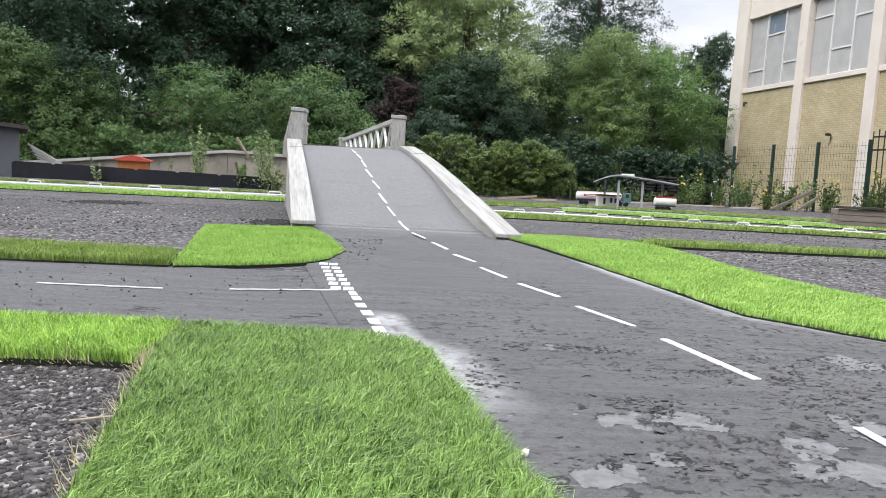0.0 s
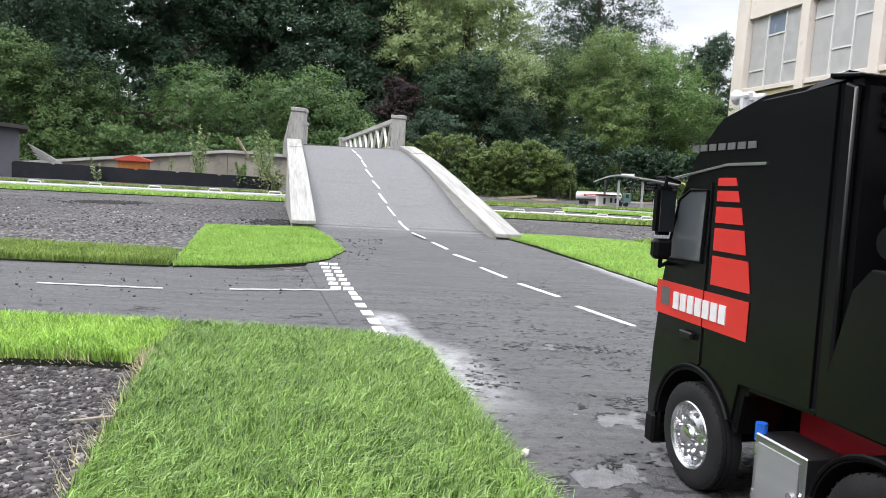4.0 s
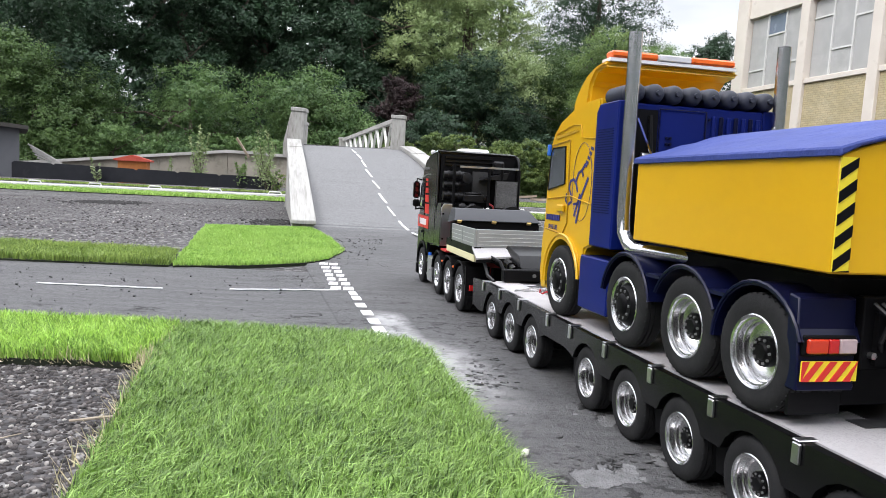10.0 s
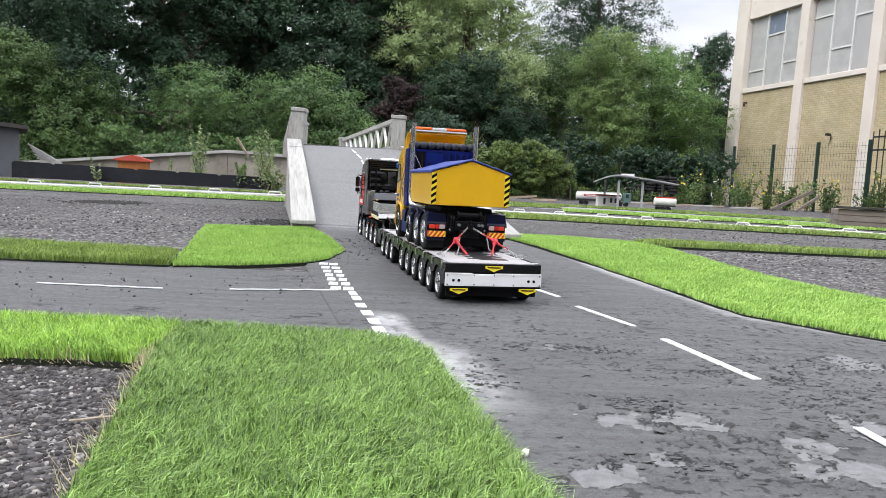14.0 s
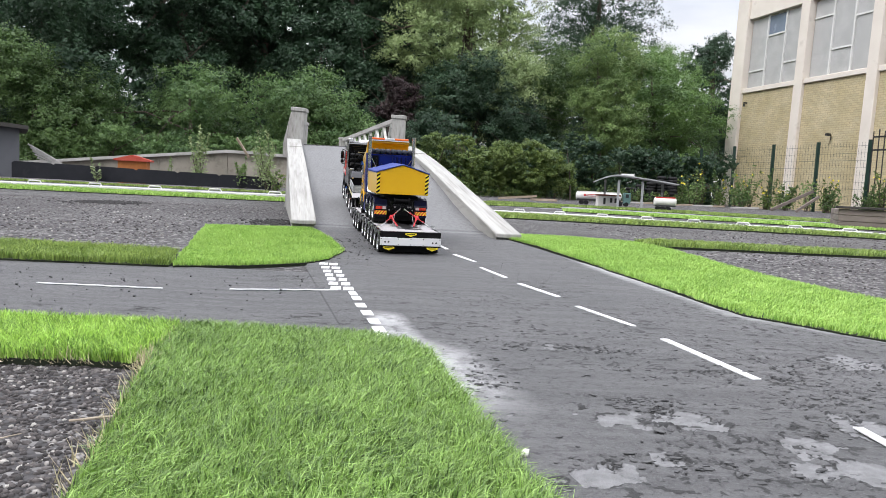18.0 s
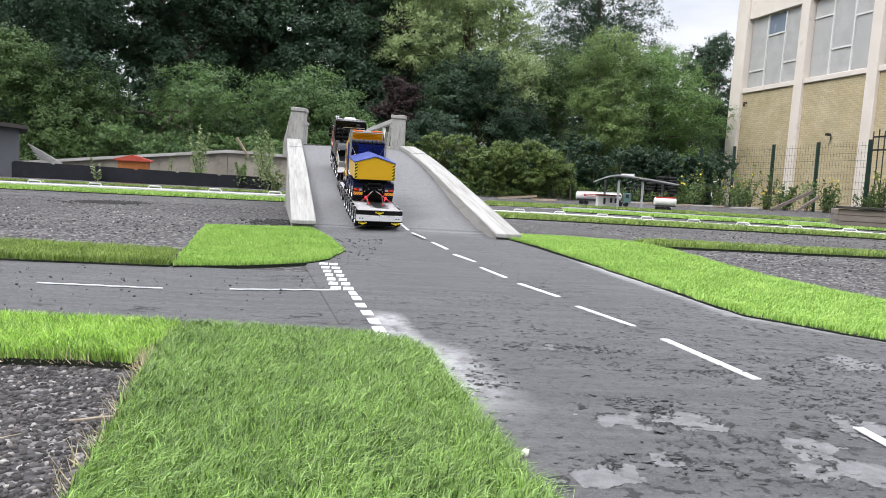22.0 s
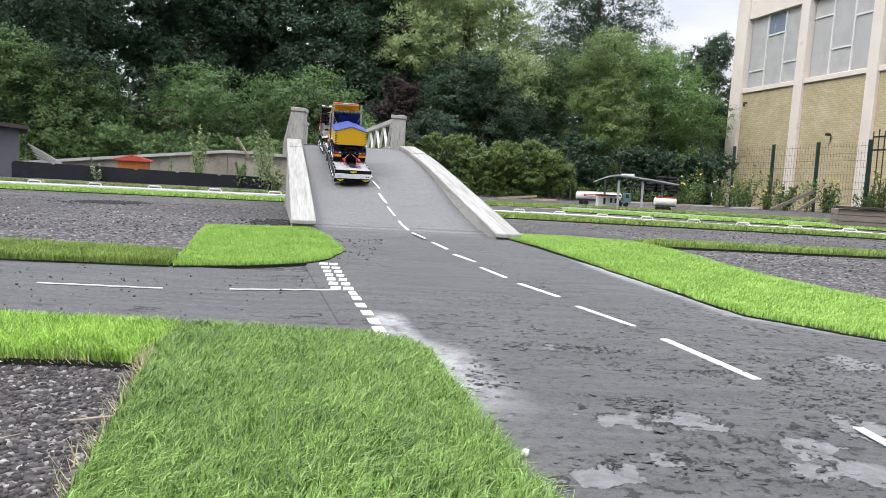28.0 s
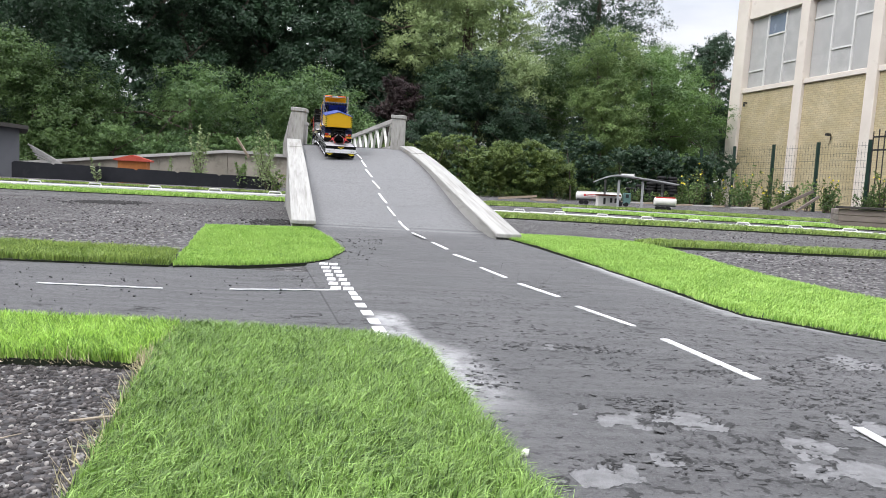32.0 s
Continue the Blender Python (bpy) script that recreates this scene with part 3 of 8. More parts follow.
def turf(poly, material, label, blades, height=0.026, width=0.0016, lean=(0.30, -0.20), thick=0.005, seed=1, dry=(), grown=None, curl=0.45, tuft=0.0):
    """A cut piece of artificial turf: a backing with thickness and curved blades of fibre, blades to the square metre.
    grown: the part (x0, x1, y0, y1) that carries fibre; tuft: the spacing of the tufts."""
    rng = np.random.default_rng(seed)
    e = thing("turf", label, "artificial turf", "pieces of turf")
    m = Mesh()
    fine = []
    for (a, b) in zip(poly, poly[1:] + poly[:1]):
        n = max(1, int((Vector(b) - Vector(a)).length / 0.06))
        fine += [Vector(a).lerp(Vector(b), k / n) for k in range(n)]
    ring = [(q.x + rng.normal(0, 0.0025), q.y + rng.normal(0, 0.0025)) for q in fine]
    m.hull([(x, y, float(ground_z(x, y)) - GROUND_DROP - 0.001) for x, y in ring], [(x, y, float(ground_z(x, y)) + thick * 0.6) for x, y in ring])
    part("backing", m, TURF_BASE, e, smooth=False)
    p = np.array(ring)
    lo, hi = p.min(0), p.max(0)
    if grown:
        lo, hi = np.maximum(lo, (grown[0], grown[2])), np.minimum(hi, (grown[1], grown[3]))
    pts = rng.uniform(lo, hi, (int(blades * (hi - lo).prod()), 2))
    own = np.zeros((len(pts), 2))
    if tuft:
        cell = np.floor(pts / tuft)
        own = np.column_stack([np.sin(cell[:, 0] * 127.1 + cell[:, 1] * 311.7), np.sin(cell[:, 0] * 269.5 + cell[:, 1] * 183.3)])
        own = (own * 43758.5453) % 1.0 - 0.5
        pts = (cell + 0.5 + own * 0.8) * tuft + rng.normal(0, tuft * 0.17, pts.shape)
    hit = inside(ring, pts)
    pts, own = pts[hit] + rng.normal(0, height * 0.12, (int(hit.sum()), 2)), own[hit]
    n = len(pts)
    base = np.column_stack([pts, ground_z(pts[:, 0], pts[:, 1]) + thick * 0.6])
    h = height * rng.uniform(0.6, 1.12, n)
    wav = np.sin(pts[:, 0] * 31 + pts[:, 1] * 17) + np.sin(pts[:, 0] * 13 - pts[:, 1] * 41)
    bend = np.column_stack([lean[0] + 0.10 * wav + own[:, 0] * 0.5 + rng.normal(0, curl, n), lean[1] + own[:, 1] * 0.5 + rng.normal(0, curl, n), np.zeros(n)])
    up = np.column_stack([np.zeros((n, 2)), np.ones(n)])
    a = rng.uniform(0, 2 * np.pi, n)
    side = np.column_stack([np.cos(a), np.sin(a), np.zeros(n)]) * (width * rng.uniform(0.7, 1.3, n) / 2)[:, None]
    mid = base + (up * 0.62 + bend * 0.25) * h[:, None]
    tip = base + (up * np.clip(1.0 - 0.22 * np.linalg.norm(bend, axis=1), 0.55, 1.0)[:, None] + bend * 0.95) * h[:, None]
    co = np.stack([base - side, base + side, mid + side * 0.9, mid - side * 0.9, tip], 1)
    me = bpy.data.meshes.new("fibre")
    me.vertices.add(n * 5)
    me.vertices.foreach_set("co", co.astype(np.float32).ravel())
    idx = (np.array([0, 1, 2, 3, 3, 2, 4])[None] + 5 * np.arange(n)[:, None]).astype(np.int32)
    me.loops.add(n * 7)
    me.loops.foreach_set("vertex_index", idx.ravel())
    me.polygons.add(n * 2)
    me.polygons.foreach_set("loop_start", (np.array([0, 4])[None] + 7 * np.arange(n)[:, None]).astype(np.int32).ravel())
    me.update(calc_edges=True)
    me.materials.append(material)
    tagged(part("fibre", me, material, e), kind="stuff")
    if dry:
        edge = np.array([list(Vector(a).lerp(Vector(b), t)) for a, b in zip(dry, dry[1:]) for t in rng.random(260)])
        k = len(edge)
        root = np.column_stack([edge + rng.normal(0, 0.006, (k, 2)), ground_z(edge[:, 0], edge[:, 1])])
        tip = root + np.column_stack([rng.normal(-0.002, 0.009, (k, 2)), rng.uniform(0.006, 0.026, k)])
        w = np.column_stack([rng.normal(0, 0.0004, (k, 2)), np.zeros(k)])
        tagged(part("dry_fibre", quads("dry_fibre", np.stack([root - w, root + w, tip], 1), DRY_LEAF, 3), DRY_LEAF, e, "straw-coloured dry grass caught in the edge"), kind="stuff")
    return e


turf([(0.145, 0.20), (0.108, 0.40), (0.081, 0.52), (0.058, 0.625), (0.014, 0.81), (0.000, 0.88), (-0.030, 1.0), (-0.10, 1.035), (-0.36, 1.05), (-0.372, 1.03), (-0.345, 0.86), (-0.335, 0.82), (-0.246, 0.47), (-0.17, 0.20)],
     TURF_DEEP, "thick green piece of artificial turf beside the road", 300000, 0.0190, 0.0010, lean=(0.40, 0.10), seed=1, curl=0.50, tuft=0.0068, grown=(-0.5, 0.3, 0.40, 1.1), dry=((-0.378, 1.04), (-0.345, 0.86), (-0.335, 0.82), (-0.246, 0.47)))
turf([(-0.352, 0.838), (-0.374, 1.040), (-0.9, 1.035), (-2.6, 1.0), (-2.6, 0.80), (-0.9, 0.825)], TURF_LIME, "light green strip of artificial turf along the side road", 360000, 0.021, 0.0011, lean=(-0.05, -0.1), seed=2, curl=0.35, tuft=0.006, grown=(-0.75, 0, 0.6, 1.2), dry=((-0.37, 0.84), (-0.75, 0.828)))
turf([(-0.66, 1.765), (-0.50, 1.83), (-0.38, 1.93), (-0.325, 2.08), (-0.315, 2.30), (-0.40, 2.58), (-0.545, 2.97), (-0.94, 2.87), (-0.745, 2.07)], TURF_BRIGHT, "bright green mat of artificial turf at the foot of the ramp", 115000, 0.014, 0.0014, seed=3)
turf([(-0.665, 1.76), (-0.745, 2.04), (-1.3, 2.09), (-3.2, 2.2), (-3.2, 1.74), (-1.06, 1.735)], TURF_DARK, "worn green strip of artificial turf across the side road", 80000, 0.024, 0.0018, seed=4, tuft=0.012, grown=(-1.6, 0, 1, 3))
turf([(0.25, 2.97), (0.35, 2.70), (0.455, 2.33), (0.52, 2.0), (0.60, 1.42), (0.76, 1.21), (1.15, 0.86), (1.6, 0.55), (2.0, 0.9), (1.45, 1.25), (1.05, 1.68), (0.975, 2.02), (0.87, 2.75), (0.79, 3.06), (0.535, 3.19), (0.257, 3.19)],
     TURF_BRIGHT, "bright green strip of artificial turf along the main road", 110000, 0.015, 0.0014, seed=5, tuft=0.008, grown=(0, 1.5, 1.1, 3.3))
turf([(0.80, 3.07), (0.85, 2.94), (1.9, 2.94), (4.4, 2.88), (4.4, 3.14), (1.95, 3.14), (0.92, 3.21)], TURF_DARK, "narrow strip of artificial turf on the chippings", 32000, 0.024, 0.003, seed=6, grown=(0.7, 2.4, 2.8, 3.3))
turf([(-7.5, 6.9), (-1.35, 7.15), (-1.35, 8.2), (-7.5, 8.2)], TURF_BRIGHT, "green strip of turf before the white kerb rail", 2600, 0.03, 0.010, seed=7)
turf([(-9.5, 10.8), (-1.6, 10.9), (-1.6, 11.6), (-9.5, 11.6)], TURF_DARK, "worn strip of turf along the black boarding", 2000, 0.03, 0.012, seed=8)
turf([(0.05, 5.35), (1.0, 5.15), (3.0, 4.75), (5.0, 4.3), (5.0, 4.95), (3.3, 5.40), (0.40, 6.55), (-0.1, 6.6)], TURF_DARK, "strip of turf before the white kerb rail", 5500, 0.028, 0.007, seed=9)
turf([(1.4, 8.6), (3.2, 7.6), (5.5, 6.4), (5.5, 7.1), (3.6, 8.6), (1.5, 9.4)], TURF_BRIGHT, "green turf island between the lanes", 4000, 0.03, 0.010, seed=10)
turf([(0.6, 11.6), (2.2, 11.4), (5.6, 9.0), (7.0, 9.6), (4.0, 12.2), (0.8, 12.6)], TURF_DARK, "turf beside the model fuel station", 2200, 0.03, 0.012, seed=11)
turf([(-0.1, 9.6), (1.6, 10.0), (1.6, 10.5), (-0.1, 10.2)], TURF_DARK, "small strip of turf behind the ramp", 4000, 0.03, 0.012, seed=12)


# ---------------------------------------------------------------- ramp and bridge
HEAD = 0.217


def lane(y, off):
    """A point of the ramp: off metres to the side of its middle, at the depth y."""
    return 0.484 - HEAD * y + (off(y) if callable(off) else off)


def swung(off):
    """The left edge of the ramp swings out a little on the way up."""
    return lambda y: off - 0.035 * (y - 2.99) / 2.6


def ramp_body(off0, off1, y0, y1, top, bottom, n=24):
    """A solid along the ramp between two offsets, with top and bottom as functions of y."""
    m = Mesh()
    for k in range(n + 1):
        y = y0 + (y1 - y0) * k / n
        m.v += [(lane(y, off0), y, bottom(y)), (lane(y, off1), y, bottom(y)), (lane(y, off1), y, top(y)), (lane(y, off0), y, top(y))]
    m.f = [(0, 1, 2, 3), (4 * n + 3, 4 * n + 2, 4 * n + 1, 4 * n)]
    for k in range(n):
        a, b = 4 * k, 4 * k + 4
        m.f += [(a + i, b + i, b + (i + 1) % 4, a + (i + 1) % 4) for i in range(4)]
    return m


ramp = thing("ramp", "grey felt-covered model ramp with white timber kerbs leading to a bridge", "ramp")
part("deck", ramp_body(swung(-0.369), 0.369, 3.10, 5.67, lambda y: road_z(y) + 0.0045, lambda y: -0.02, 40), FELT, ramp, "grey roofing-felt road surface")
lap = Mesh()
for k in range(31):
    off = -0.40 + 0.80 * k / 30
    near = 2.93 + 0.05 * math.sin(3.1 * off + 0.5) + 0.012 * math.sin(41 * off)
    for y, up in ((near, 0.0005), (near + 0.01, 0.0035), (3.02, 0.004), (3.14, 0.004), (3.16 + 0.012 * math.sin(9 * off), 0.0075), (3.17 + 0.012 * math.sin(9 * off), 0.0045)):
        lap.v.append((lane(y, off), y, road_z(y) + up))
lap.f = [(6 * k + j, 6 * k + 6 + j, 6 * k + 7 + j, 6 * k + 1 + j) for k in range(30) for j in range(5)]
part("felt_lap", lap, FELT_LAP, ramp, "darker worn strip of felt at the ramp's foot")
for y0, a, b, wave, high in ((3.30, -0.30, 0.36, 0.05, 0.0045), (3.24, -0.34, 0.05, 0.03, 0.004), (3.72, -0.10, 0.35, 0.07, 0.004), (4.30, 0.02, 0.35, 0.10, 0.0045), (4.05, -0.35, -0.05, -0.06, 0.0035)):
    fold = Mesh()
    for k in range(25):
        t = k / 24
        off = a + (b - a) * t
        y = y0 + wave * math.sin(2.6 * t + y0) + 0.012 * math.sin(11 * t)
        up = high * math.sin(math.pi * t)
        for d, h in ((-0.030, 0.0), (-0.008, 0.8), (0.0, 1.0), (0.006, 0.5), (0.012, 0.0)):
            fold.v.append((lane(y + d, off), y + d, road_z(y + d) + 0.0042 + up * h))
    fold.f = [(5 * k + j, 5 * k + 5 + j, 5 * k + 6 + j, 5 * k + 1 + j) for k in range(24) for j in range(4)]
    part("felt_fold", fold, FELT, ramp)


KERB_Y = (2.9, 3.23, 3.49, 3.78, 4.13, 4.49, 4.85, 5.19, 5.56, 5.9)
KERB_Z = {1: (0.042, 0.108, 0.157, 0.213, 0.283, 0.350, 0.413, 0.462, 0.512, 0.530), -1: (0.042, 0.111, 0.163, 0.222, 0.290, 0.356, 0.418, 0.472, 0.527, 0.545)}


def kerb_top(y, side):
    return float(np.interp(y, KERB_Y, KERB_Z[side]))


for side, y0 in ((-1, 2.99), (1, 2.93)):
    inner, outer = side * 0.362, side * (0.362 + 0.105)
    lo, hi = min(inner, outer), max(inner, outer)
    put = swung if side < 0 else (lambda v: v)
    part("side_wall", ramp_body(put(lo + 0.006), put(hi - 0.006), y0 + 0.02, 5.62, lambda y: kerb_top(y, side) - 0.019, lambda y: -0.03, 30), WHITEWASH, ramp, "whitewashed side wall")
    for a, b, up in ((y0, 5.05, 0.0), (5.055, 5.61, 0.004)):
        part("kerb_plank", ramp_body(put(lo), put(hi), a, b, lambda y: kerb_top(y, side) + up, lambda y: kerb_top(y, side) - 0.018, 16), WHITEWASH, ramp, "weathered white plank", bevel=0.003)

bridge = thing("bridge", "white timber truss bridge with square end posts", "bridge")


def bridge_x(y, off):
    return -0.754 - 0.275 * (y - 5.62) + off


m = Mesh()
m.hull([(bridge_x(5.67, -0.396), 5.67, 0.44), (bridge_x(5.67, 0.396), 5.67, 0.44), (bridge_x(8.88, 0.396), 8.88, 0.44), (bridge_x(8.88, 0.08), 8.88, 0.44)],
       [(bridge_x(5.67, -0.396), 5.67, 0.500), (bridge_x(5.67, 0.396), 5.67, 0.496), (bridge_x(8.88, 0.396), 8.88, 0.49), (bridge_x(8.88, 0.08), 8.88, 0.49)])
part("deck", m, FELT, bridge, "grey road deck")
for side, end, n in ((-1, 7.0, 4), (1, 8.83, 9)):
    off = side * 0.377
    def rail_x(y):
        return bridge_x(y, off) + (0.09 * (y - 5.67) - 0.022 if side < 0 else 0.0)
    for y, foot in ((5.67, 0.0), (end, 0.0 if side > 0 else 0.48)):
        px = rail_x(y)
        high = 0.022 if side < 0 else 0.0
        tilt = Matrix.Translation((px, y, 0.5)) @ Matrix.Rotation(radians(2.6 if side < 0 else 1.0), 4, "Y") @ Matrix.Translation((-px, -y, -0.5))
        part("post", Mesh().box(px - 0.052, px + 0.052, y - 0.048, y + 0.059, foot, 0.722 + high, tilt), WHITEWASH, bridge, bevel=0.004)
        part("cap", Mesh().box(px - 0.058, px + 0.058, y - 0.056, y + 0.067, 0.723 + high, 0.752 + high, tilt), WHITEWASH, bridge, "flat timber post cap", bevel=0.004)
    for z, name in ((0.728, "top_chord"), (0.515, "bottom_chord")):
        m = Mesh()
        a, b = rail_x(5.74), rail_x(end - 0.06)
        m.hull([(a - 0.02, 5.74, z - 0.022), (a + 0.02, 5.74, z - 0.022), (b + 0.02, end - 0.06, z - 0.022), (b - 0.02, end - 0.06, z - 0.022)],
               [(a - 0.02, 5.74, z + 0.012), (a + 0.02, 5.74, z + 0.012), (b + 0.02, end - 0.06, z + 0.012), (b - 0.02, end - 0.06, z + 0.012)])
        part(name, m, WHITEWASH, bridge)
    for k in range(n):
        y = 5.76 + (end - 5.83) * k / n
        y2 = y + (end - 5.83) / n
        for (ya, yb) in ((y, y + 0.5 * (y2 - y)), (y2, y + 0.5 * (y2 - y))):
            part("brace", Mesh().tube([(rail_x(ya), ya, 0.515), (rail_x(yb), yb, 0.72)], 0.015, 4), RAIL_WHITE, bridge)
wing = bridge_x(5.67, -0.377) - 0.072
part("wing_board", Mesh().prism([(wing + 0.008, 0.74), (wing - 0.004, 0.74), (wing - 0.058, 0.50), (wing - 0.058, 0.40), (wing, 0.40)], "y", 5.66, 5.70), WHITEWASH, bridge, "sloping white board beside the end post", bevel=0.003)
far = thing("far_ramp", "grey ramp descending on the far side of the bridge", "ramp")
m = Mesh()
m.hull([(bridge_x(8.88, 0.09), 8.88, -0.02), (bridge_x(8.88, 0.37), 8.88, -0.02), (bridge_x(12, 0.37), 12, -0.02), (bridge_x(12, 0.1), 12, -0.02)],
       [(bridge_x(8.88, 0.09), 8.88, 0.47), (bridge_x(8.88, 0.37), 8.88, 0.47), (bridge_x(12, 0.37), 12, 0.0), (bridge_x(12, 0.1), 12, 0.0)])
part("deck", m, FELT, far)


# ---------------------------------------------------------------- kerb rails with hoops
def kerb_rail(a, b, hoops, label, first=0.3, gap=1.2, hw=0.105, hh=0.08):
    a, b = Vector((*a, 0)), Vector((*b, 0))
    d = (b - a).normalized()
    e = thing("kerb_rail", label, "kerb rail", at=Matrix.Translation(a) @ Matrix.Rotation(math.atan2(d.y, d.x), 4, "Z"))
    n = 8
    w = (b - a).length / n
    for k in range(n):
        part("plank", Mesh().box(k * w, k * w + w - 0.006, -0.05, 0.05, 0.0, 0.036 + 0.004 * (k % 2)), RAIL_WHITE, e, bevel=0.004)
    for k in range(hoops):
        x = first + gap * k
        pts = [(x - hw, 0.10, 0.0), (x - hw * 0.96, 0.10, hh * 0.72), (x - hw * 0.8, 0.10, hh), (x + hw * 0.8, 0.10, hh), (x + hw * 0.96, 0.10, hh * 0.72), (x + hw, 0.10, 0.0)]
        part("hoop", Mesh().tube(pts, hw * 0.105, 6), RAIL_WHITE, e, "white bent hoop")
    return e


kerb_rail((-8.5, 8.35), (-1.45, 8.45), 9, "long white timber kerb rail with low hoops", 0.9, 0.70, 0.078, 0.066)
kerb_rail((-0.05, 6.80), (6.4, 3.95), 14, "white timber kerb rail with low hoops beside the turf", 0.37, 0.376, 0.052, 0.052)


# ---------------------------------------------------------------- trees and shrubs
def leaf_cloud(rng, blobs, n, size, flat=0.55, inner=0.35):
    """Leaves gathered in clumps over the shells of ellipsoids (x, y, z, rx, ry, rz); arrays of small three-cornered leaves."""
    vol = np.array([b[3] * b[5] for b in blobs])
    pick = rng.choice(len(blobs), n, p=vol / vol.sum())
    bl = np.array(blobs)[pick]
    clump = rng.integers(0, 48, n)
    crng = np.random.default_rng(int(rng.integers(1 << 30)))
    cd = crng.normal(size=(len(blobs), 48, 3))
    cd /= np.linalg.norm(cd, axis=2, keepdims=True)
    cr = crng.uniform(0.62, 1.04, (len(blobs), 48))
    d = cd[pick, clump]
    r = cr[pick, clump]
    pos = bl[:, :3] + d * r[:, None] * bl[:, 3:6]
    spread = np.minimum(bl[:, 3], bl[:, 5])[:, None] * 0.22
    jit = rng.normal(size=(n, 3))
    jit /= np.maximum(np.linalg.norm(jit, axis=1, keepdims=True), 1e-6)
    pos = pos + jit * rng.uniform(0.1, 1.35, (n, 1)) ** 1.1 * spread * np.array([1.15, 1.15, 0.75])
    pos[:, 2] = np.maximum(pos[:, 2], 0.05)
    normal = d * 0.6 + rng.normal(0, 0.65, (n, 3)) + np.array([0, -0.15, flat])
    normal /= np.linalg.norm(normal, axis=1, keepdims=True)
    t = np.cross(normal, rng.normal(size=(n, 3)))
    t /= np.maximum(np.linalg.norm(t, axis=1, keepdims=True), 1e-6)
    b = np.cross(normal, t)
    s = (size * rng.uniform(0.6, 1.35, n))[:, None]
    return np.stack([pos - t * s * 0.55, pos + b * s * 0.34 + t * s * 0.2, pos + t * s * 0.45 - b * s * 0.22], 1)


def limbs(rng, top, r0, n, crown):
    """A tapered trunk with limbs reaching into the blobs of the crown."""
    m = Mesh()
    lean = Vector((rng.normal(0, 0.25), rng.normal(0, 0.2), 0))
    pts = [Vector((0, 0, -0.1)) + lean * t + Vector((rng.normal(0, 0.06), rng.normal(0, 0.06), top * t)) for t in (0, 0.2, 0.4, 0.6, 0.8, 1.0)]
    m.tube(pts, [r0 * k for k in (1.25, 1, 0.85, 0.65, 0.45, 0.2)], 9)
    for k in range(n):
        b = crown[k % len(crown)]
        t = 0.25 + 0.6 * rng.random()
        a = pts[0].lerp(pts[-1], t)
        e = Vector(b[:3]) + Vector((rng.normal(0, 0.5) * b[3], rng.normal(0, 0.4) * b[4], rng.normal(0, 0.4) * b[5]))
        mid = a.lerp(e, 0.5) + Vector((0, 0, 0.12 * (e - a).length))
        m.tube([a, a.lerp(mid, 0.6), mid, mid.lerp(e, 0.5), e], [r0 * 0.42, r0 * 0.34, r0 * 0.24, r0 * 0.14, r0 * 0.05], 6)
        for q in range(3):
            s = mid.lerp(e, 0.2 + 0.25 * q)
            m.tube([s, s + Vector((rng.normal(0, 0.6), rng.normal(0, 0.5), rng.normal(0.3, 0.4))) * 0.9], [r0 * 0.12, r0 * 0.03], 5)
    return m


def tree(x, y, blobs, leaves, size, material, label, name="tree", category="tree", trunk=0.22, n_limbs=9, seed=0, group="trees behind the yard", core=0.1):
    """blobs: ellipsoids relative to the foot of the trunk."""
    rng = np.random.default_rng(1000 + seed)
    e = thing(name, label, category, group, at=Matrix.Translation((x, y, 0)))
    top = max(b[2] for b in blobs)
    part("trunk", limbs(rng, top, trunk, n_limbs, blobs), BARK, e)
    cloud = leaf_cloud(rng, blobs, leaves * 2, size * 0.80)
    if core:
        inner = [(*b[:3], b[3] * 0.62, b[4] * 0.62, b[5] * 0.62) for b in blobs]
        cloud = np.concatenate([cloud, leaf_cloud(rng, inner, int(leaves * core * 2.5), size * 1.9)])
    part("crown", quads("crown", cloud, material, 3), material, e)
    return e


def blobs_for(seed, width, low, high, n, depth=1.5):
    """Ellipsoids spread over a crown of that width between two heights."""
    rng = np.random.default_rng(seed)
    out = []
    for k in range(n):
        z = low + (high - low) * (k + 0.5) / n
        t = (z - low) / (high - low)
        half = width / 2 * math.sqrt(max(0.12, 1 - (2 * t - 0.9) ** 2 * 0.75))
        r = rng.uniform(0.22, 0.36) * width
        out.append((rng.uniform(-1, 1) * max(0.1, half - r * 0.6), rng.uniform(-1, 1) * depth * 0.5, z, r, r * 0.9, r * rng.uniform(0.55, 0.8)))
    return out


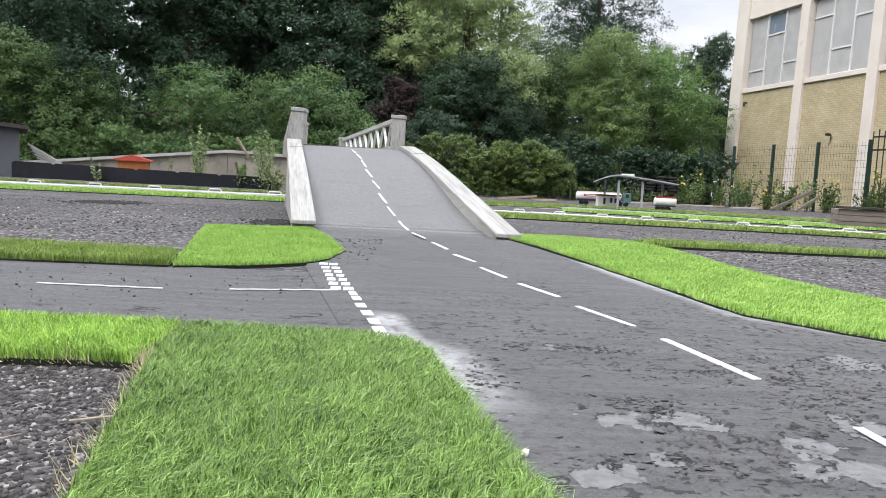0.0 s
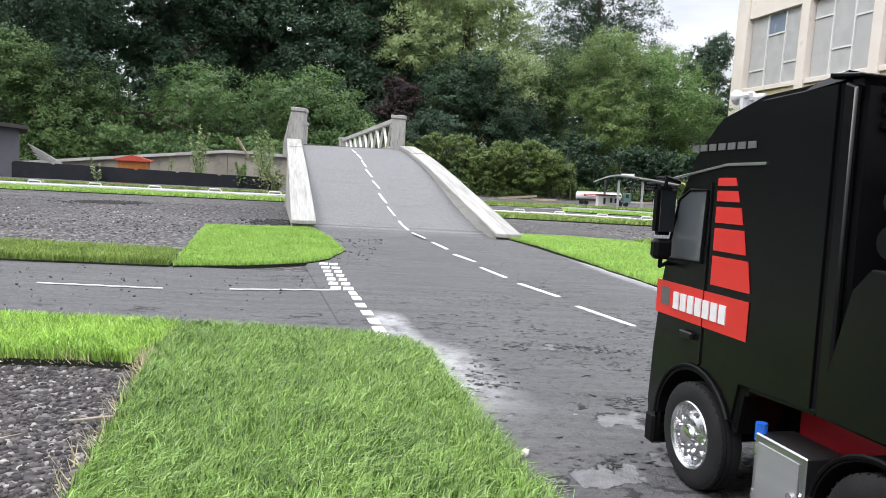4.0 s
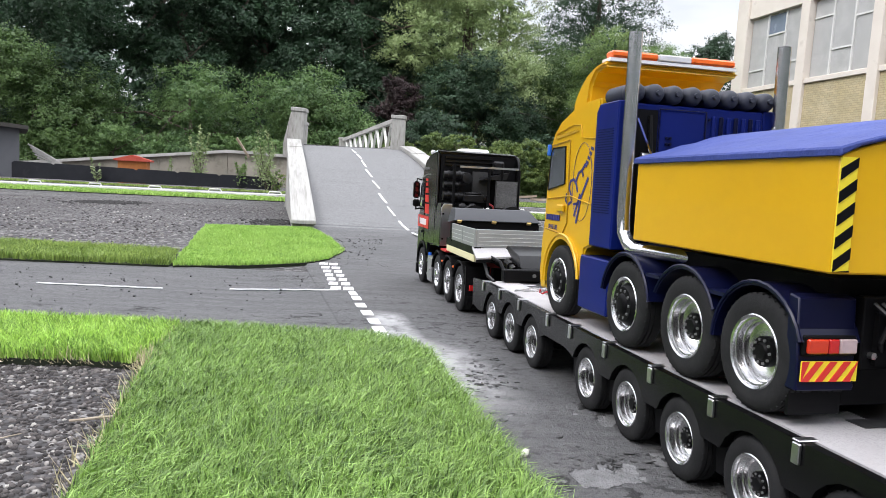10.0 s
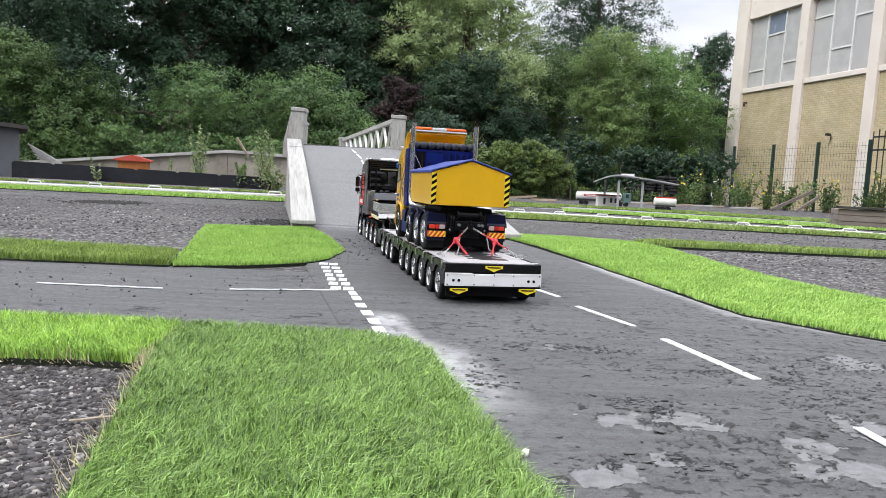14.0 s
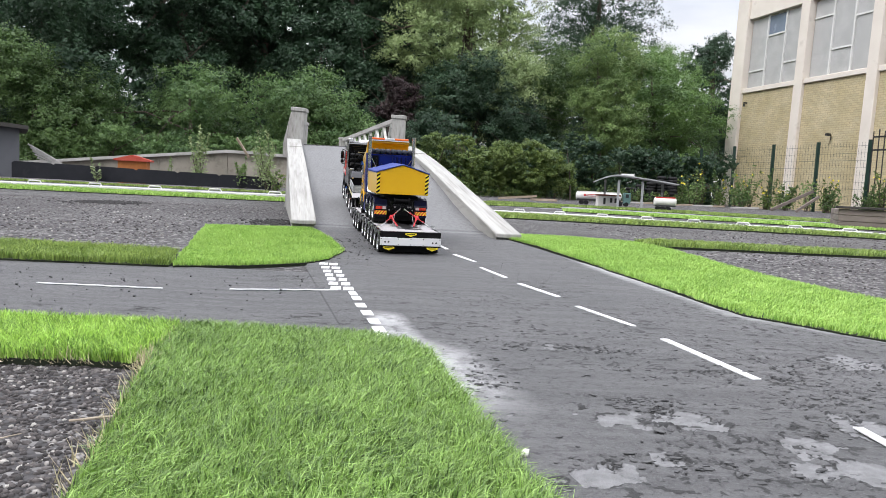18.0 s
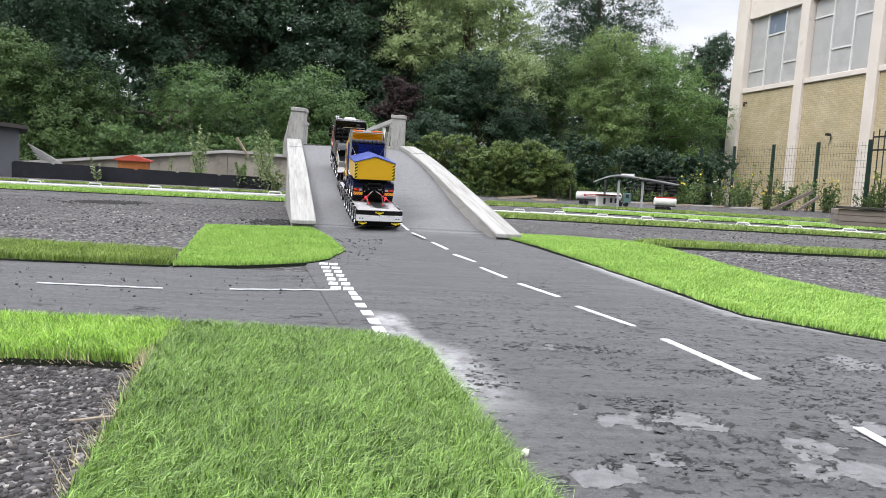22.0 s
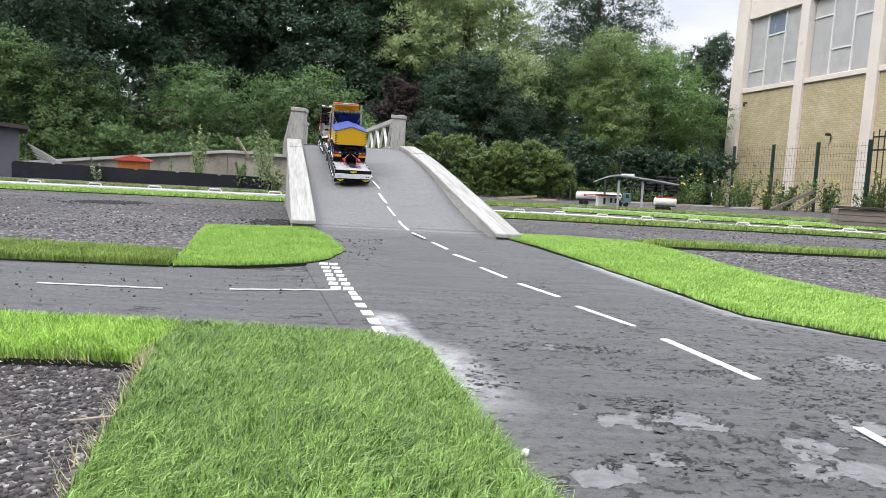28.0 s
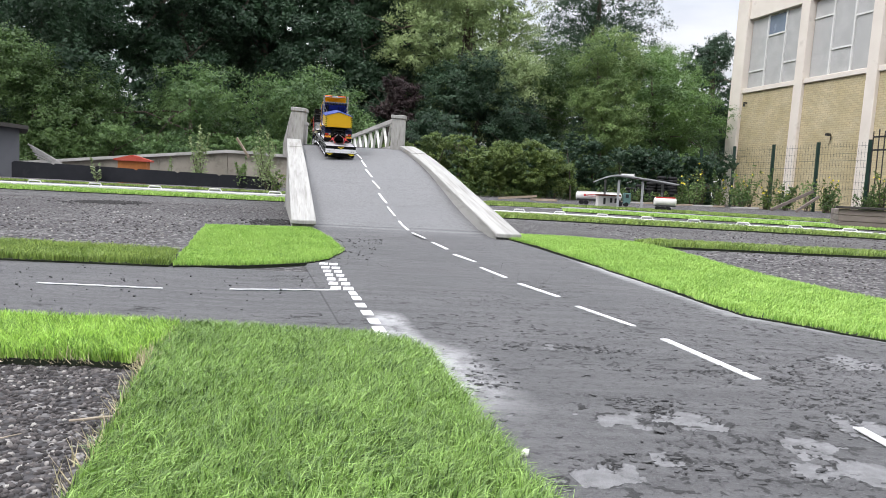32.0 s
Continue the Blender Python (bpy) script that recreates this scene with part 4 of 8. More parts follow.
TREES = (
    # x, y, crown width, low, high, blobs, leaves, leaf size, material, label
    (-13.6, 25, 7.0, 1.0, 10.5, 20, 40000, 0.140, LEAF_DARK, "tall ash tree with dark feathery leaves"),
    (-10.0, 27, 5.6, 1.2, 11.0, 18, 36000, 0.145, LEAF_DARK, "tall dark green broadleaf tree"),
    (-7.4, 29, 6.4, 1.2, 11.5, 20, 42000, 0.155, LEAF_DARK, "large dark sycamore in deep shade"),
    (-4.2, 30, 6.4, 1.2, 11.5, 20, 42000, 0.155, LEAF_DARK, "large dark sycamore with small gaps of sky"),
    (0.6, 29.5, 6.4, 2.6, 10.6, 22, 52000, 0.100, LEAF_WILLOW, "pale green willow with fine leaves"),
    (-1.6, 34, 5.0, 1.0, 8.6, 12, 20000, 0.156, LEAF_DARK, "dark tree standing behind the willow"),
    (7.0, 38, 7.2, 3.4, 12.0, 26, 44000, 0.125, LEAF_DARK, "tall thin-leaved tree against the sky"),
    (2.9, 42, 2.6, 5.0, 11.5, 9, 5000, 0.130, LEAF_MID, "slender open tree with sky between its twigs"),
    (13.5, 38, 3.9, 3.0, 8.2, 12, 18000, 0.120, LEAF_DARK, "round dark green tree beside the factory"),
    (0.9, 27, 5.2, 0.3, 4.2, 14, 36000, 0.105, LEAF_DARK, "dense dark green bush at the yard's edge"),
    (6.0, 28.5, 4.2, 0.3, 5.9, 14, 34000, 0.085, LEAF_LIGHT, "pale green sapling thicket at the yard's edge"),
    (8.5, 30.4, 5.4, 0.3, 6.0, 20, 46000, 0.090, LEAF_FRESH, "broad light green bush with upright shoots"),
    (4.0, 32, 5.6, 0.5, 5.9, 12, 24000, 0.110, LEAF_MID, "green bush behind the pale thicket"),
    (-12.2, 22, 5.0, 0.2, 3.4, 13, 25000, 0.095, LEAF_MID, "tangled green shrub along the fence"),
    (-8.0, 23, 5.0, 0.2, 3.0, 13, 25000, 0.090, LEAF_OLIVE, "yellow-green shrub overgrown with creeper"),
    (-4.4, 23, 4.6, 0.2, 2.8, 13, 24000, 0.090, LEAF_OLIVE, "mixed green shrub behind the bridge"),
    (-1.9, 25, 2.0, 1.4, 3.7, 8, 9000, 0.085, LEAF_PURPLE, "dark copper-leaved shrub among the green"),
    (-0.6, 24, 3.0, 0.2, 2.2, 8, 14000, 0.095, LEAF_DARK, "dark green laurel behind the bridge"),
)
for k, (x, y, w, lo, hi, nb, nl, sz, ma, la) in enumerate(TREES):
    shrub = hi < 4 or ("bush" in la or "thicket" in la)
    tree(x, y, blobs_for(50 + k, w, lo, hi, nb, depth=w * 0.6), nl, sz, ma, la, "shrub" if shrub else "tree", "shrub" if shrub else "tree", 0.09 if shrub else 0.24, 8 if shrub else 12, k, core=0.0 if "against" in la or "slender" in la else 0.10)


def hedge(name, x0, x1, y0, y1, h0, h1, n, size, material, label, seed):
    rng = np.random.default_rng(seed)
    k = max(4, int(abs(x1 - x0) / 0.45))
    bl = []
    for i in range(k):
        t = (i + 0.5) / k
        for lay in range(4):
            h = (h0 + (h1 - h0) * t) * (0.12 + 0.26 * lay) * rng.uniform(0.9, 1.15)
            r = rng.uniform(0.34, 0.62)
            bl.append((x0 + (x1 - x0) * t + rng.normal(0, 0.35), y0 + (y1 - y0) * t + rng.normal(0, 0.3), h, r, r * 0.8, r * 0.6))
    e = thing(name, label, "hedge", at=Matrix.Translation((0, 0, 0)))
    for i in range(k):
        m = Mesh()
        x = x0 + (x1 - x0) * rng.random()
        y = y0 + (y1 - y0) * (x - x0) / (x1 - x0)
        m.tube([(x, y, 0), (x + rng.normal(0, 0.2), y, h0 * 0.5), (x + rng.normal(0, 0.4), y, h0 * 0.95)], [0.03, 0.02, 0.006], 5)
        part("stem", m, BARK, e)
    part("foliage", quads("foliage", leaf_cloud(rng, bl, n * 2, size * 0.85), material, 3), material, e)
    return e


def far_wood(name, x0, x1, y, h0, h1, n, size, material, label, seed):
    """Woods far behind the rest: one mass of foliage with an uneven top."""
    rng = np.random.default_rng(seed)
    bl = []
    k = int((x1 - x0) / 1.6)
    for i in range(k):
        t = (i + 0.5) / k
        top = (h0 + (h1 - h0) * t) * rng.uniform(0.85, 1.05)
        for lay in range(5):
            bl.append((x0 + (x1 - x0) * t + rng.normal(0, 0.5), y + rng.normal(0, 0.6), top * (0.12 + 0.2 * lay), 1.5, 1.2, 0.14 * top))
    ob = part(name, quads(name, leaf_cloud(rng, bl, int(n * 1.6), size), material, 3), material)
    return tagged(ob, label, "woods", kind="stuff")


hedge("hedge", -1.6, 3.6, 20.5, 20.5, 1.50, 1.25, 62000, 0.078, LEAF_YELLOW, "bramble hedge with yellowing leaves at the yard's edge", 201)
hedge("hedge", -14.5, -3.2, 21, 21, 1.4, 1.1, 36000, 0.095, LEAF_OLIVE, "unkempt green hedge behind the low wall", 202)
hedge("hedge", 3.2, 8.8, 23.5, 24.5, 1.8, 1.6, 20000, 0.12, LEAF_DARK, "dark undergrowth behind the tyre stacks", 203)
far_wood("far_woods", -34, 0.6, 40, 12.5, 12.5, 30000, 0.5, LEAF_DARK, "tall dark woodland closing the view behind the trees", 204)
# foliage added out of view, to darken reflections and low sky light
for turn, shift, long, label in ((90, (-26, 6), 34, "unseen woodland added on the left to darken reflections"), (180, (0, -17), 30, "unseen woodland added behind the camera to darken reflections"), (-90, (27, -14), 16, "unseen woodland added at the right rear to darken reflections")):
    far_wood("side_woods", -long, long, 0, 8.5, 8.0, 7000, 1.0, LEAF_DARK, label, 210 + turn).matrix_basis = Matrix.Translation((*shift, 0)) @ Matrix.Rotation(radians(turn), 4, "Z")
far_wood("far_woods", 0.0, 24, 46, 5.2, 4.2, 16000, 0.42, LEAF_DARK, "low dark woodland behind the bushes", 205)


# ---------------------------------------------------------------- factory building
FX0, FK = 19.2, 0.257
facade_turn = math.atan2(FK, 1.0)
FACADE = Matrix.Translation((FX0 - FK * 30.2, 30.2, 0)) @ Matrix.Rotation(radians(1.2), 4, "Y") @ Matrix.Rotation(facade_turn, 4, "Z")
# in the facade's space: y runs along it (negative towards the camera), x goes into the building


def factory():
    e = thing("factory", "old factory of yellow brick with pale pilasters and tall frosted windows", "building", at=FACADE)
    part("roof", Mesh().box(-0.15, 14, -26, 0.2, 8.75, 9.0), STONE_PALE, e, "flat pale parapet roof")
    part("wall", Mesh().box(0.3, 14, -26, -0.02, 0, 8.7), STONE_PALE, e)
    for k in range(8):
        y1 = 0.04 if k == 0 else -3.62 - 3.26 * (k - 1)
        wide = 0.68 if k == 0 else 0.42
        part("pilaster", Mesh().box(-0.12, 0.42, y1 - wide, y1, 0, 8.72), STONE_PALE, e, bevel=0.02)
        a, b = -3.62 - 3.26 * k, y1 - wide
        part("brickwork", Mesh().box(0.02, 0.299, a, b, 0, 4.48), BRICK, e, "yellow brick infill")
        part("lintel", Mesh().box(-0.02, 0.299, a, b, 7.40, 8.72), STONE_PALE, e)
        win = part("window", Mesh().box(0.20, 0.298, a + 0.03, b - 0.03, 4.67, 7.39), STONE_PALE, e, "tall frosted window with pale frames")
        part("sill", Mesh().box(-0.06, 0.297, a, b, 4.49, 4.67), STONE_PALE, win, bevel=0.015)
        w = (b - a) / 3
        for c in range(3):
            split = (5.35, 6.6, 5.45)[c] if k % 2 == 0 else (6.75, 5.55, 6.5)[c]
            for z0, z1 in ((4.69, split), (split, 7.36)):
                y0, y2 = b - w * (c + 1), b - w * c
                dark = k == 0 and c == 1 and z0 > 5
                part("pane", Mesh().box(0.15, 0.16, y0 + 0.03, y2 - 0.03, z0 + 0.03, z1 - 0.03), DARK_PANE if dark else WIRED_GLASS, win, "blue-grey pane" if dark else "")
            part("frame", Mesh().box(0.10, 0.17, b - w * (c + 1) + (0.0 if c == 2 else -0.03), b - w * (c + 1) + 0.035, 4.68, 7.38), PAINT_WHITE, win)
            part("frame", Mesh().box(0.11, 0.168, b - w * (c + 1) + 0.03, b - w * c - 0.03, split - 0.03, split + 0.03), PAINT_WHITE, win)
    part("wall_lamp", Mesh().tube([(-0.02, -5.6, 2.6), (-0.16, -5.63, 2.62)], 0.02, 6).box(-0.24, -0.12, -5.69, -5.57, 2.56, 2.64).tube([(-0.02, -5.6, 2.6), (-0.02, -5.6, 2.42)], 0.014, 6), BLACK_STEEL, e, "small dark floodlight")
    part("pipe_stub", Mesh().tube([(0.0, -0.95, 4.1), (-0.12, -0.95, 4.1), (-0.12, -0.95, 3.95)], 0.04, 6), BLACK_STEEL, e)
    return e


factory()


# ---------------------------------------------------------------- mesh fence and gate
def mesh_fence():
    posts = [(8.6, 28.6), (9.16, 26.5), (9.60, 24.6), (10.24, 23.1), (10.83, 21.5), (11.37, 19.8)]
    e = thing("mesh_fence", "dark green welded mesh fence on steel posts", "fence")
    for x, y in posts:
        part("post", Mesh().box(x - 0.04, x + 0.04, y - 0.04, y + 0.04, 0, 2.03), GREEN_STEEL, e)
    for (a, b) in zip(posts, posts[1:]):
        m = Mesh()
        for k in range(10):
            z = 0.08 + 0.2 * k
            m.tube([(*a, z), (*b, z)], 0.004, 4)
        n = int((Vector(a) - Vector(b)).length / 0.1)
        for k in range(n):
            q = Vector(a).lerp(Vector(b), (k + 0.5) / n)
            m.tube([(q.x, q.y, 0.05), (q.x, q.y, 1.98)], 0.0028, 4)
        part("mesh_panel", m, GREEN_STEEL, e)
    g = thing("iron_gate", "black iron gate with bars and spiked top rail", "gate")
    a, b = Vector((11.40, 19.75, 0)), Vector((12.4, 17.6, 0))
    for k in range(16):
        q = a.lerp(b, k / 15)
        part("bar", Mesh().tube([q + Vector((0, 0, 0.05)), q + Vector((0, 0, 2.25 + 0.05 * (k % 2)))], 0.016, 5), BLACK_STEEL, g)
    for z in (0.3, 1.75, 2.1):
        part("rail", Mesh().tube([a + Vector((0, 0, z)), b + Vector((0, 0, z))], 0.025, 5), BLACK_STEEL, g)


mesh_fence()


# ---------------------------------------------------------------- left background
def low_wall():
    e = thing("low_wall", "long low concrete wall with a pale coping and mossy face", "wall")
    pts = ((-11.5, 0.20), (-10.1, 0.31), (-8.77, 0.45), (-7.08, 0.62), (-5.4, 0.79), (-4.6, 0.78), (-3.2, 0.70), (-1.5, 0.62))
    for (x0, h0), (x1, h1) in zip(pts, pts[1:]):
        part("block", Mesh().hull([(x0, 18, 0), (x1 - 0.01, 18, 0), (x1 - 0.01, 18.3, 0), (x0, 18.3, 0)], [(x0, 18, h0), (x1 - 0.01, 18, h1), (x1 - 0.01, 18.3, h1), (x0, 18.3, h0)]), CONCRETE, e)
        part("coping", Mesh().hull([(x0, 17.92, h0), (x1, 17.92, h1), (x1, 18.4, h1), (x0, 18.4, h0)], [(x0, 17.92, h0 + 0.07), (x1, 17.92, h1 + 0.07), (x1, 18.4, h1 + 0.07), (x0, 18.4, h0 + 0.07)]), COPING, e)


low_wall()


def boarding():
    e = thing("low_boarding", "low black boarding of butted panels along the track", "fence")
    xs = np.linspace(-7.75, -3.25, 7)
    for k in range(6):
        h0, h1 = 0.312 - 0.013 * k, 0.312 - 0.013 * (k + 1)
        x0, x1 = xs[k], xs[k + 1] - 0.012
        y0, y1 = 13.0 - 0.03 * k, 13.0 - 0.03 * (k + 1)
        part("board", Mesh().prism([(x0, 0.02), (x1, 0.02), (x1, h1 - 0.03), (x1 - 0.05, h1), (x0 + 0.05, h0), (x0, h0 - 0.03)], "y", y0, y0 + 0.03), FENCE_BLACK, e)
    part("board", Mesh().prism([(-3.24, 0.02), (-2.95, 0.02), (-2.88, 0.12), (-2.98, 0.17), (-3.24, 0.19)], "y", 12.8, 12.83), FENCE_BLACK, e)


boarding()

shed = thing("shed", "grey painted shed with a ragged felt roof", "shed", at=Matrix.Translation((-8.78, 15, 0)) @ Matrix.Rotation(radians(31), 4, "Z") @ Matrix.Translation((-1.39, 0, 0)))
part("wall", Mesh().box(-1.4, 1.39, 0, 2, 0, 0.98), SHED_GREY, shed)
part("roof", Mesh().hull([(-1.6, -0.15, 1.22), (1.55, -0.15, 0.97), (1.55, 2.2, 0.97), (-1.6, 2.2, 1.22)], [(-1.6, -0.15, 1.30), (1.55, -0.15, 1.05), (1.55, 2.2, 1.05), (-1.6, 2.2, 1.30)]), SHED_ROOF, shed, "sloping dark felt roof")
part("gable", Mesh().hull([(-1.4, 0.01, 0.98), (1.38, 0.01, 0.98), (1.38, 1.9, 0.98), (-1.4, 1.9, 0.98)], [(-1.4, 0.01, 1.2), (1.38, 0.01, 0.985), (1.38, 1.9, 0.985), (-1.4, 1.9, 1.2)]), SHED_GREY, shed)

hut = thing("model_hut", "small orange wooden model hut with a red roof", "model house", at=Matrix.Translation((-6.03, 14.0, 0)) @ Matrix.Rotation(radians(14), 4, "Z") @ Matrix.Diagonal((1.0, 1.0, 1.2, 1.0)))
part("wall", Mesh().box(-0.26, 0.26, 0, 0.4, 0, 0.36), ORANGE_WOOD, hut)
part("roof", Mesh().prism([(-0.33, 0.35), (0.33, 0.35), (0.33, 0.375), (0.0, 0.45), (-0.33, 0.375)], "y", -0.05, 0.45), RED_ROOF, hut, "low red gable roof")
part("base", Mesh().box(-0.2, 0.2, 0.05, 0.35, -0.001, 0.01), SHED_ROOF, hut)


# ---------------------------------------------------------------- right background
def fuel_station():
    e = thing("fuel_station", "model fuel station canopy with a curved grey roof on posts", "model building", at=Matrix.Translation((3.46, 13.4, 0)) @ Matrix.Rotation(radians(-10), 4, "Z"))
    m = Mesh()
    top, n = [], 14
    for k in range(n + 1):
        t = k / n
        top.append((-0.74 + 1.48 * t, 0.455 + (0.135 * math.sin(math.pi / 2 * t / 0.3) if t < 0.3 else 0.135 - 0.125 * ((t - 0.3) / 0.7) ** 1.2)))
    m.prism(top + [(x, z - 0.022) for x, z in reversed(top)], "y", -0.32, 0.42)
    part("canopy", m, SHEET_GREY, e, "curved grey sheet roof")
    for x, y in ((-0.52, 0.3), (-0.30, -0.22), (0.12, -0.22), (0.52, 0.25)):
        part("post", Mesh().box(x - 0.02, x + 0.02, y - 0.02, y + 0.02, 0, 0.50), SHEET_GREY, e)
    part("roof_vent", Mesh().box(-0.25, -0.02, 0.0, 0.2, 0.575, 0.615), PLASTER, e)
    k = thing("kiosk", "small white model kiosk with black plates for openings under the canopy", "model building", at=Matrix.Translation((3.0, 13.7, 0)) @ Matrix.Diagonal((0.70, 1.0, 1.2, 1.0)))
    part("wall", Mesh().box(-0.18, 0.36, 0, 0.25, 0, 0.16), PLASTER, k)
    part("roof", Mesh().box(-0.2, 0.4, -0.03, 0.28, 0.161, 0.185), mat("brown_model_roof", (0.16, 0.06, 0.04), None, 10, 0.8), k)
    # black plates on the solid wall stand for the shade inside openings
    for x in (-0.02, 0.16, 0.28):
        part("opening", Mesh().box(x - 0.03, x + 0.03, -0.006, 0.0, 0.03 if x < 0.1 else 0.06, 0.13), BLACK_STEEL, k)


fuel_station()


def tyre_stack():
    rng = random.Random(5)
    prof = []
    for k in range(10):
        a = 2 * math.pi * k / 10
        prof.append((0.047 * math.sin(a), 0.100 + 0.045 * math.cos(a)))
    me = Mesh().lathe(prof, "z", seg=16, closed=True).data("tyre", RUBBER)
    for c, high in enumerate((5, 6, 8, 9, 9)):
        for row in range(2):
            for lay in range(high - row):
                ob = new("tyre", me)
                ob.matrix_basis = pose(5.55 + 0.31 * c + rng.uniform(-0.02, 0.02) + 0.15 * row, 22 + 0.28 * row + rng.uniform(-0.02, 0.02), 0.042 + 0.094 * lay, rng.uniform(-3, 3), rng.uniform(-3, 3), rng.uniform(0, 360))
                tagged(ob, "used black kart tyre lying in a stack", "tyre", "stacked tyres")


tyre_stack()

bed = thing("raised_bed", "raised bed of weathered grey planks", "planter", at=Matrix.Translation((4.02, 7.45, 0)) @ Matrix.Rotation(radians(-25), 4, "Z"))
for lay in range(3):
    part("plank", Mesh().box(0, 3.0, 0, 0.04, 0.005 + 0.064 * lay, 0.065 + 0.064 * lay), PLANK_GREY, bed, bevel=0.004)
    part("plank", Mesh().box(0.0, 0.04, 0.041, 1.4, 0.005 + 0.064 * lay, 0.065 + 0.064 * lay), PLANK_GREY, bed, bevel=0.004)
part("top_board", Mesh().box(-0.03, 3.03, -0.03, 0.10, 0.198, 0.222), SHED_ROOF, bed, "dark capping board", bevel=0.004)
part("soil", Mesh().box(0.041, 2.99, 0.042, 1.4, 0.0, 0.17), SOIL, bed)


# ---------------------------------------------------------------- parked models by the fuel station
LIVERY_RED = mat("red_livery", (0.42, 0.02, 0.02), None, 20, 0.4)
TEAL = mat("teal_paint", (0.09, 0.17, 0.16), None, 20, 0.4)


def small_wheels(e, xs, r=0.042):
    for x in xs:
        for y in (-0.085, 0.085):
            part("wheel", Mesh().lathe([(-0.012, r * 0.5), (-0.012, r), (0.012, r), (0.012, r * 0.5)], "y", (x, y, r), 16), RUBBER, e)


def tanker(at, white_only):
    e = thing("model_tanker", "white model tanker trailer with a red top" if white_only else "white and red model tanker truck", "model truck", at=at)
    L = 0.42 if white_only else 0.90
    prof = [(-L / 2, 0.02), (-L / 2 + 0.01, 0.07), (-L / 2 + 0.03, 0.085), (L / 2 - 0.03, 0.085), (L / 2 - 0.01, 0.07), (L / 2, 0.02)]
    part("tank", Mesh().lathe(prof, "x", (0, 0, 0.175), 20), PLASTER, e, "white tank")
    part("top_walk", Mesh().box(-L / 2 + 0.03, L / 2 - 0.03, -0.05, 0.05, 0.245, 0.268), LIVERY_RED if white_only else PLASTER, e)
    part("skirt", Mesh().box(-L / 2 + 0.02, L / 2 - 0.02, -0.088, 0.088, 0.085, 0.115), DARK_TRIM, e)
    if not white_only:
        part("livery_band", Mesh().box(-0.30, 0.02, -0.0875, -0.080, 0.170, 0.215), LIVERY_RED, e, "dark red band")
        part("lettering_bar", Mesh().box(-0.26, -0.06, -0.0885, -0.0876, 0.182, 0.203), PLASTER, e)
        part("cab", Mesh().box(0.48, 0.62, -0.09, 0.09, 0.05, 0.27), TEAL, e, "teal cab", bevel=0.01)
        part("cab_window", Mesh().box(0.52, 0.58, -0.0915, -0.0902, 0.17, 0.24), DARK_TRIM, e)
        part("chassis", Mesh().box(0.3, 0.6, -0.04, 0.04, 0.05, 0.085), DARK_TRIM, e)
        small_wheels(e, (-0.33, -0.24, 0.42, 0.54))
    else:
        small_wheels(e, (-0.12, -0.03, 0.06))
    return e


DARK_TRIM = mat("dark_trim", (0.02, 0.02, 0.022), None, 20, 0.5)
tanker(Matrix.Translation((3.06, 14.6, 0)) @ Matrix.Rotation(radians(-6), 4, "Z"), False)
tanker(Matrix.Translation((3.49, 11.6, 0)) @ Matrix.Rotation(radians(-6), 4, "Z") @ Matrix.Scale(0.84, 4), True)


